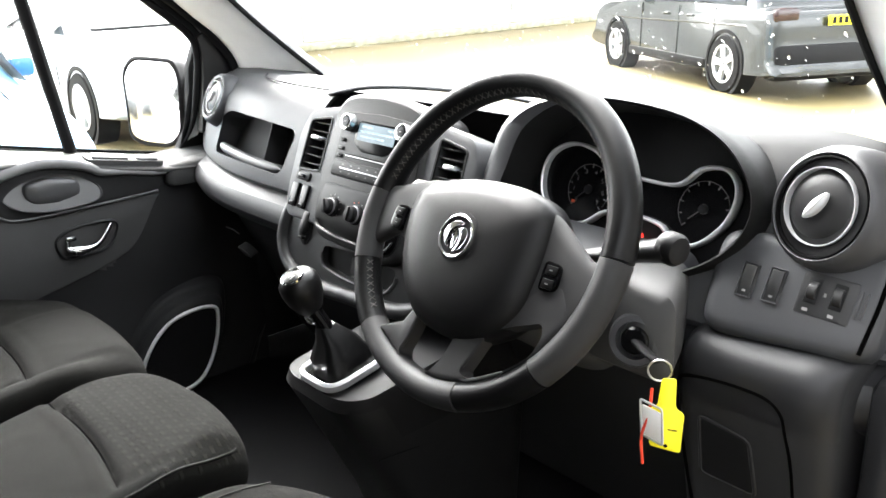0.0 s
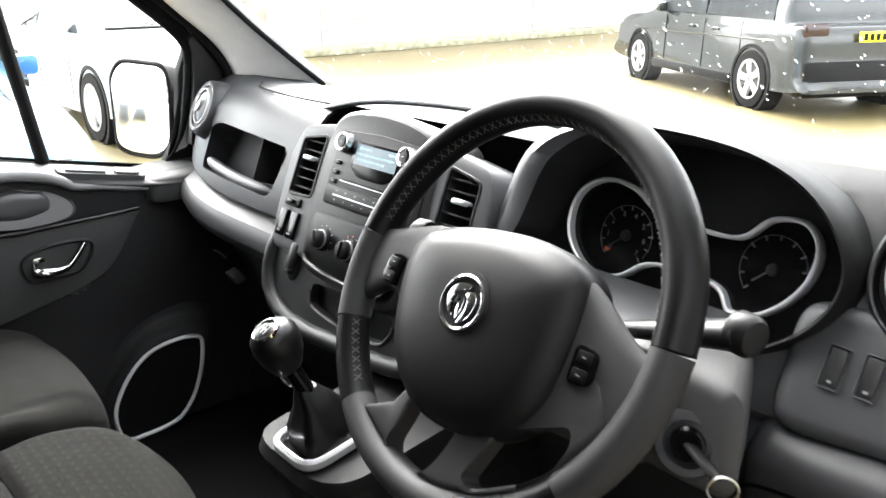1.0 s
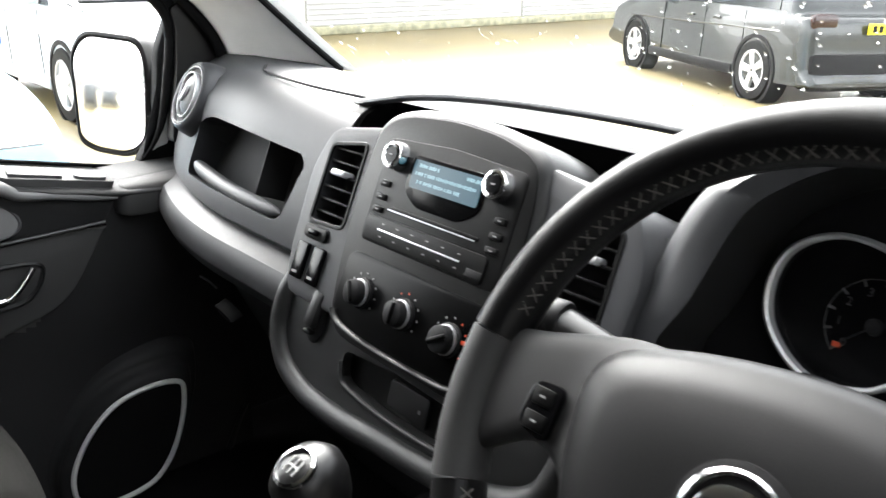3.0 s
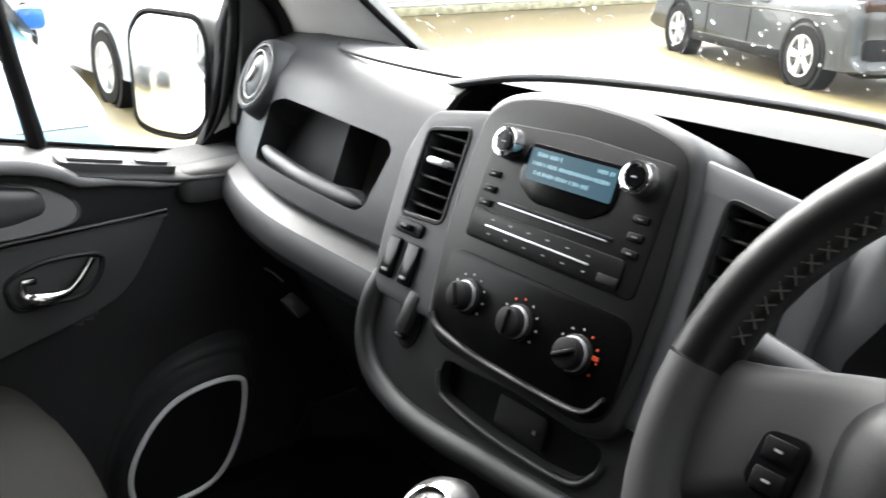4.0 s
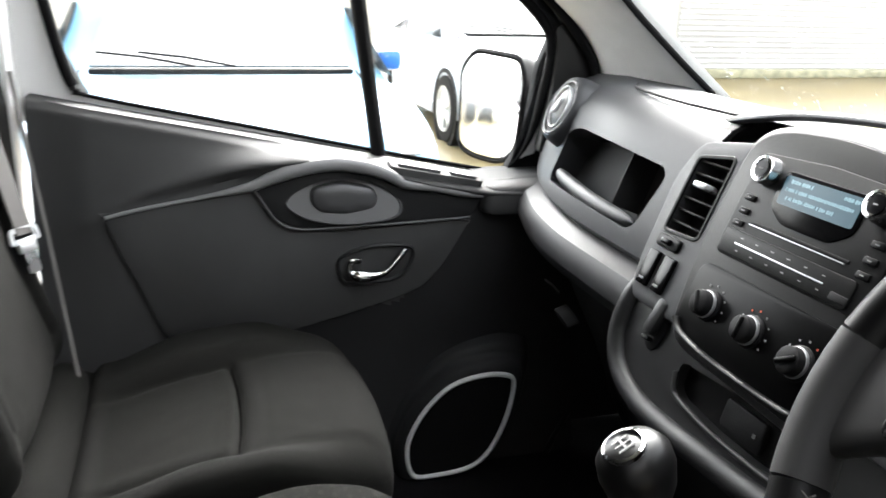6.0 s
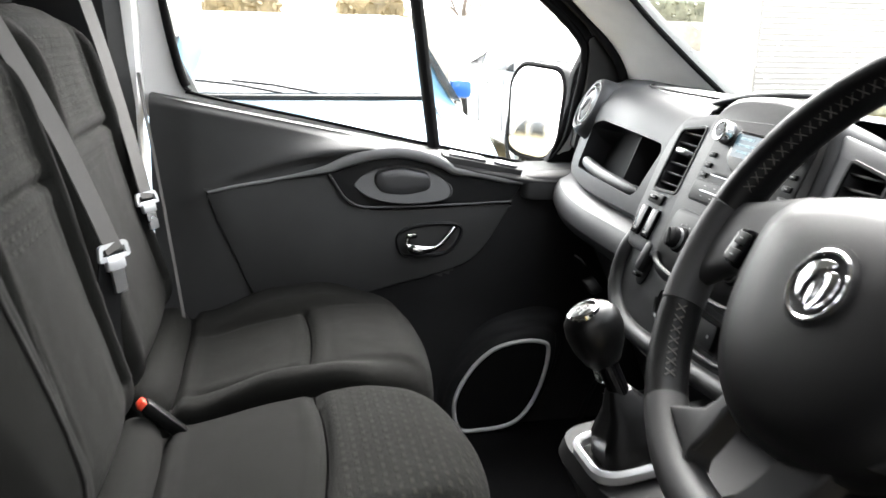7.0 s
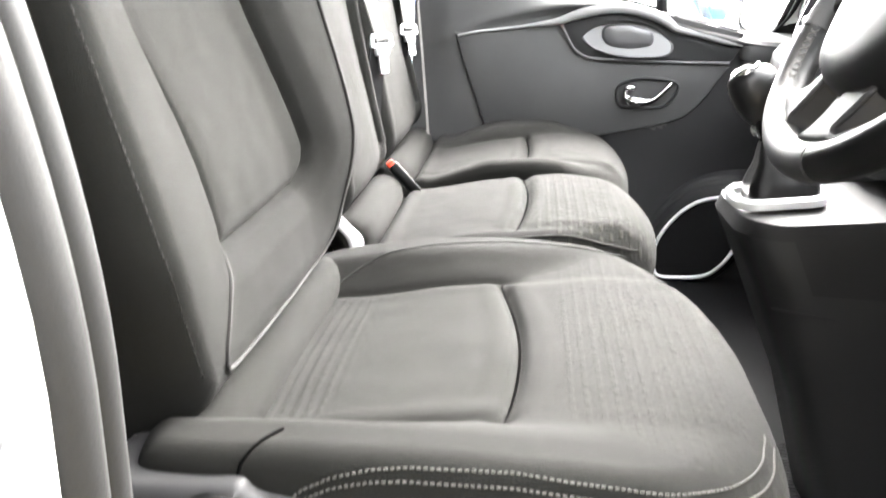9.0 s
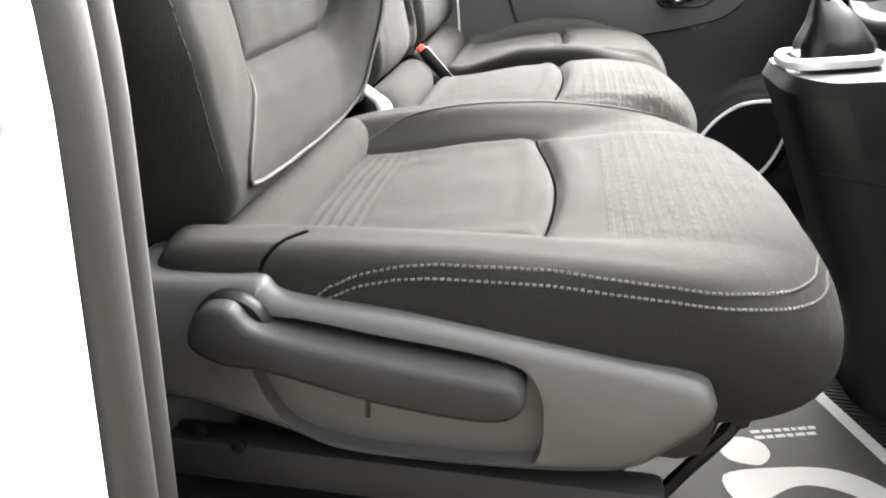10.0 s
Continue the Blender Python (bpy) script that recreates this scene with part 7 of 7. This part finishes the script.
def car(name, label, body, length=4.4, width=1.82, height=1.65, wheelbase=2.7, plate=False, tall=0.0, cap=None):
    """A parked car, nose towards +y, standing on z = 0."""
    c = thing(name, label, "car", "parked cars")
    L, W, H = length / 2, width / 2, height
    r = 0.34
    prof = [(-L, 0.42), (-L + 0.02, 0.62), (-L + 0.06, 0.95), (-L + 0.30, 1.02), (-L + 0.12 + 0.3, H - 0.16 + tall), (-L + 0.75, H - 0.03 + tall), (-0.2, H), (0.35, H - 0.06), (L - 1.25, 1.05), (L - 0.5, 0.94), (L - 0.10, 0.80), (L, 0.55), (L - 0.03, 0.30), (0, 0.22), (-L + 0.05, 0.26)]
    out = spline([(y, z) for y, z in prof], 4)
    secs = []
    for u in (-1, -0.97, -0.9, -0.6, 0, 0.6, 0.9, 0.97, 1):
        row = []
        for p in out:
            y, z = p.x, p.y
            tuck = 1 - 0.20 * step(z, 0.9, H)
            k = 1 if abs(u) < 0.95 else (0.985 if abs(u) < 0.99 else 0.955)
            row.append((u * W * tuck, y * k, 0.55 + (z - 0.55) * k))
        secs.append(row)
    part("body", loft(secs), body, c, smooth=50)
    for sy in (-1, 1):
        for sx in (-1, 1):
            y = sy * wheelbase / 2
            m = plane_at((sx * (W - 0.10), y, r), (0, 1, 0), (0, 0, 1))
            if sx < 0:
                m = m @ pose(0, 0, 0, 0, 180, 0)
            part("wheel_arch", lathe([(r + 0.06, -0.1), (r + 0.06, 0.112), (r + 0.02, 0.115), (r + 0.02, -0.1)], m, 30), BLACK, c)
            ty = part("wheel", lathe([(r * 0.62, -0.09), (r * 0.95, -0.10), (r, -0.07), (r, 0.09), (r * 0.95, 0.118), (r * 0.68, 0.122), (r * 0.66, 0.10)], m, 30), DARKRUB, c, "black tyre")
            rim = bmesh.new()
            lathe([(r * 0.67, 0.08), (r * 0.67, 0.124), (r * 0.62, 0.122), (r * 0.60, 0.085)], m, 30, rim)
            part("rim", rim, SILVER, ty, "silver alloy rim")
            part("rim_back", lathe([(r * 0.64, 0.05), (r * 0.64, 0.07), (0, 0.07)], m, 24), BLACK, ty)
            for k in range(5):
                part("spoke", prism([(-0.03, 0.02), (0.03, 0.02), (0.045, r * 0.63), (-0.045, r * 0.63)], 0.115, 0.006, m @ Matrix.Rotation(radians(72 * k + 12), 4, "Z"), back=0.07), SILVER, ty)
    gl = pbr("car_glass", (0.06, 0.066, 0.07), 0.06, bump=0.0, spec=0.8)
    for sx in (-1, 1):
        for a, b in ((-L + 0.62, -0.35), (-0.28, 0.62)):
            zt = H - 0.16
            w0, w1 = W * (1 - 0.20 * step(1.02, 0.9, H)) + 0.006, W * (1 - 0.20 * step(zt, 0.9, H)) + 0.006
            bm = bmesh.new()
            vs = [bm.verts.new(v) for v in ((sx * w0, a - 0.05, 1.02), (sx * w0, b + (0.45 if b > 0 else 0), 1.02), (sx * w1, b - 0.05, zt), (sx * w1, a + 0.1, zt))]
            bm.faces.new(vs)
            bmesh.ops.solidify(bm, geom=bm.faces[:], thickness=0.012)
            part("side_window", bm, gl, c, smooth=0)
        part("door_mirror", rbox((0.14, 0.09, 0.12), (sx * (W + 0.05), 0.75, 1.08), 0.035), cap or body, c)
        part("tail_lamp", rbox((0.30, 0.08, 0.15), (sx * (W - 0.19), -L + 0.07, 0.93), 0.03), TAIL, c, "dark red tail lamp")
        for yy in (-0.32, 0.72, -1.18):
            part("door_gap", tube([(sx * W, yy, 0.36), (sx * (W + 0.002), yy - 0.02, 0.70), (sx * W * 0.99, yy - 0.02, 0.97)], 0.006, seg=6), BLACK, c)
        for yy in (-0.62, 0.0):
            part("door_handle", rbox((0.03, 0.17, 0.035), (sx * (W + 0.006), yy, 0.86), 0.012), body, c)
        part("sill_trim", rbox((0.05, wheelbase - 0.85, 0.12), (sx * (W - 0.005), 0, 0.30), 0.02), BLACK if plate else body, c)
        part("crease", tube([(sx * (W - 0.004), -L + 0.5, 0.80), (sx * (W + 0.002), 0, 0.77), (sx * (W - 0.004), L - 0.7, 0.74)], 0.012, seg=6), body, c)
        part("head_lamp", rbox((0.34, 0.16, 0.13), (sx * (W - 0.24), L - 0.14, 0.72), 0.04), gl, c, "clear head lamp")
    if plate:
        part("number_plate", rbox((0.52, 0.02, 0.11), (0, -L - 0.012, 0.86), 0.004), YELLOW, c, "yellow rear number plate")
        for k in range(6):
            part("plate_bar", rbox((0.045, 0.006, 0.07), (-0.19 + k * 0.075, -L - 0.023, 0.86), 0), BLACK, c)
    part("bumper", rbox((W * 1.9, 0.26, 0.40), (0, -L + 0.11, 0.42), 0.07), BLACK, c)
    for sx in (-1, 1):
        part("wiper", tube([(sx * 0.10 + 0.05, 1.13, 1.075), (sx * 0.10 + 0.30, 1.06, 1.115), (sx * 0.10 + 0.52, 1.03, 1.135)], 0.006, seg=6), BLACK, c, "black wiper arm")
        part("bonnet_gap", tube([(sx * 0.62, L - 0.22, 0.835), (sx * 0.70, L - 0.70, 0.965), (sx * 0.72, L - 1.18, 1.035)], 0.007, seg=6), BLACK, c)
    part("scuttle", rbox((1.30, 0.10, 0.03), (0, 1.16, 1.055), 0.012), BLACK, c, "black scuttle below the windscreen")
    part("grille", rbox((0.70, 0.05, 0.12), (0, L - 0.02, 0.60), 0.02), BLACK, c, "dark front grille")
    part("windscreen", prism([(-0.66, 0), (0.66, 0), (0.55, 0.66), (-0.55, 0.66)], 0.01, 0, plane_at((0, 1.02, 1.06), (-1, 0, 0), (0, -0.85, 0.55))), gl, c)
    return c


def place(c, x, y, turn):
    c.matrix_basis = pose(x, y, GROUND, 0, 0, turn)
    return c


def parked():
    DARK = pbr("dark_green_grey_paint", (0.018, 0.021, 0.021), 0.24, bump=0, vary=0.06, spec=0.4, coat=0.35)
    BLUE = pbr("light_blue_paint", (0.18, 0.36, 0.50), 0.3, bump=0, vary=0.05, spec=0.2)
    CARWHITE = pbr("dull_white_paint", (0.48, 0.48, 0.47), 0.3, bump=0, vary=0.05, spec=0.3)
    SILV = pbr("pale_silver_paint", (0.42, 0.44, 0.46), 0.35, 0.0, bump=0, vary=0.05, spec=0.2)
    place(car("suv", "dark grey SUV with silver alloy wheels", DARK, 4.75, 1.86, 1.70, 2.95, True), -5.02, 10.71, 62)
    place(car("white_car", "white parked car in the row beside the van", CARWHITE, 4.3, 1.8, 1.5, 2.6), -4.15, -1.40, -90)
    place(car("blue_car", "light blue parked car with darker blue mirrors", BLUE, 4.2, 1.8, 1.52, 2.6, cap=pbr("strong_blue_paint", (0.02, 0.12, 0.42), 0.25, bump=0, vary=0.05)), -4.95, 0.47, -90)
    place(car("silver_car", "pale silver parked car", SILV, 4.4, 1.8, 1.5, 2.6), -8.62, 3.66, -90)
    for x, turn, paint in ((-9.4, 172, DARK), (-6.7, 176, SILV), (-4.0, 170, DARK), (-1.3, 174, DARK), (1.4, 171, CARWHITE), (4.1, 175, DARK)):
        place(car("parked_car", "car parked in a row behind the van", paint, 4.3, 1.8, 1.5, 2.6), x, -24, turn)


def bare_tree(at, height, seed):
    """A leafless tree: trunk, limbs and fine twigs."""
    t = thing("bare_tree", "leafless grey-brown tree beyond the fence", "tree", "bare trees")
    bark = pbr("grey_bark", (0.12, 0.10, 0.085), 0.9, grain=30, bump=0.4, vary=0.3, wear=3)
    rng = random.Random(seed)
    trunk, crown = bmesh.new(), bmesh.new()
    def limb(p, d, ln, r, depth):
        pts = [p]
        for i in range(4):
            d = (d + Vector((rng.uniform(-0.16, 0.16), rng.uniform(-0.16, 0.16), rng.uniform(-0.02, 0.14)))).normalized()
            pts.append(pts[-1] + d * ln / 4)
        tube(pts, lambda u: r * (1 - 0.6 * u), seg=5 if depth else 8, bm=crown if depth else trunk)
        if depth < 4:
            for i in range(5):
                q = pts[1 + i % 4].lerp(pts[min(2 + i % 4, 4)], rng.random())
                a = rng.uniform(0, 6.28)
                limb(q, (d * 0.6 + Vector((math.cos(a), math.sin(a), rng.uniform(0, 0.7)))).normalized(), ln * rng.uniform(0.5, 0.7), r * 0.42, depth + 1)
    limb(Vector(at), Vector((0, 0, 1)), height * 0.5, height * 0.022, 0)
    part("trunk", trunk, bark, t)
    tagged(part("crown", crown, bark, t), kind="stuff")


# unseen wall, added to cut the light through the driver's doorway
def closing_wall():
    w = part("wall_light_block", rbox((0.25, 14, 2.6), (2.3, 0, GROUND + 1.3), 0.02), pbr("dark_light_blocker", (0.09, 0.09, 0.088), 0.9, grain=15, bump=0.3, vary=0.2))
    tagged(w, "unseen plain dark wall that blocks light on the driver's side", "wall", kind="structure")


def hedge():
    LEAF = pbr("brown_hedge_leaf", (0.30, 0.24, 0.14), 0.8, grain=40, bump=0.3, vary=0.4, wear=3)
    OLIVE = pbr("olive_hedge_leaf", (0.17, 0.175, 0.13), 0.8, grain=40, bump=0.3, vary=0.4, wear=3)
    rng = random.Random(8)
    f = thing("fence", "pale boarded fence far across the yard", "fence")
    part("rail", rbox((0.1, 40, 1.8), (-22, 2, GROUND + 0.9), 0.02), pbr("pale_boards", (0.52, 0.50, 0.47), 0.8, grain=10, bump=0.3, vary=0.2), f)
    for x0, y0, ln, top in ((-21.4, -1.27, 1.95, 2.45), (-21.4, 2.02, 1.85, 2.45), (-30.0, 12.9, 4.9, 3.0)):
        bm = rbox((0.8, ln - 0.1, top - 0.55), (x0 - 0.1, y0 + ln / 2, GROUND + 0.3 + (top - 0.55) / 2), 0.15)
        for i in range(1500):
            p = Vector((x0 + rng.uniform(-0.5, 0.5), y0 + rng.uniform(0, ln), GROUND + rng.uniform(0.3, top)))
            m = Matrix.Translation(p) @ Euler((rng.uniform(0, 6), rng.uniform(0, 6), rng.uniform(0, 6))).to_matrix().to_4x4()
            s = rng.uniform(0.06, 0.14)
            vs = [bm.verts.new(m @ Vector(v)) for v in ((-s, 0, 0), (0, s * 0.5, 0), (s, 0, 0), (0, -s * 0.5, 0))]
            bm.faces.new(vs)
        tagged(part("hedge", bm, LEAF if x0 > -25 else OLIVE, smooth=0), "clipped brown hedge against the fence", "hedge", "hedges")


shell()
for sgn in (-1, 1):
    pillar(sgn)
windscreen()
dash = dashboard()
round_vent(-0.690, 1)
round_vent(0.748, -1)
centre_stack()
for sgn in (-1, 1):
    slat_vent(sgn)
radio()
heater()
cluster(dash)
steering_wheel()
stalks()
switch_row()
driver_lower()
ignition()
gear_lever()
driver_details(seat("dark grey cloth driver's seat with stitched bolsters", 0.225, 0.745, 16, 0.60))
seat("narrow dark grey cloth middle seat", -0.250, 0.122, 15, 0.555, (-0.235, 0.085), 0.004, True)
seat("dark grey cloth outer passenger seat", -0.740, -0.258, 15, 0.585, (-0.590, -0.330), 0.024)
belt("grey middle seat belt lying between the backrests", (-0.235, -0.098, 0.968), (-0.251, 0.026, 0.651), (-0.257, 0.040, 0.600), (-0.24, 0.02, 0.42), None)
belt("grey outer seat belt hanging by the door post", (-0.78, -0.131, 1.155), (-0.655, 0.017, 0.644), (-0.653, 0.029, 0.601), (-0.66, 0.01, 0.42), ((-0.845, -0.010, 0.86), (-0.833, -0.002, 0.799), (-0.76, 0.030, 0.62), (-0.636, 0.073, 0.388)))
buckle()
door()
door_mirror()
side_posts()
floor_paper()
outside()
parked()
hedge()
bare_tree((-25, 6.2, GROUND), 6.0, 3)
bare_tree((-26, 10.5, GROUND), 7.0, 5)
closing_wall()
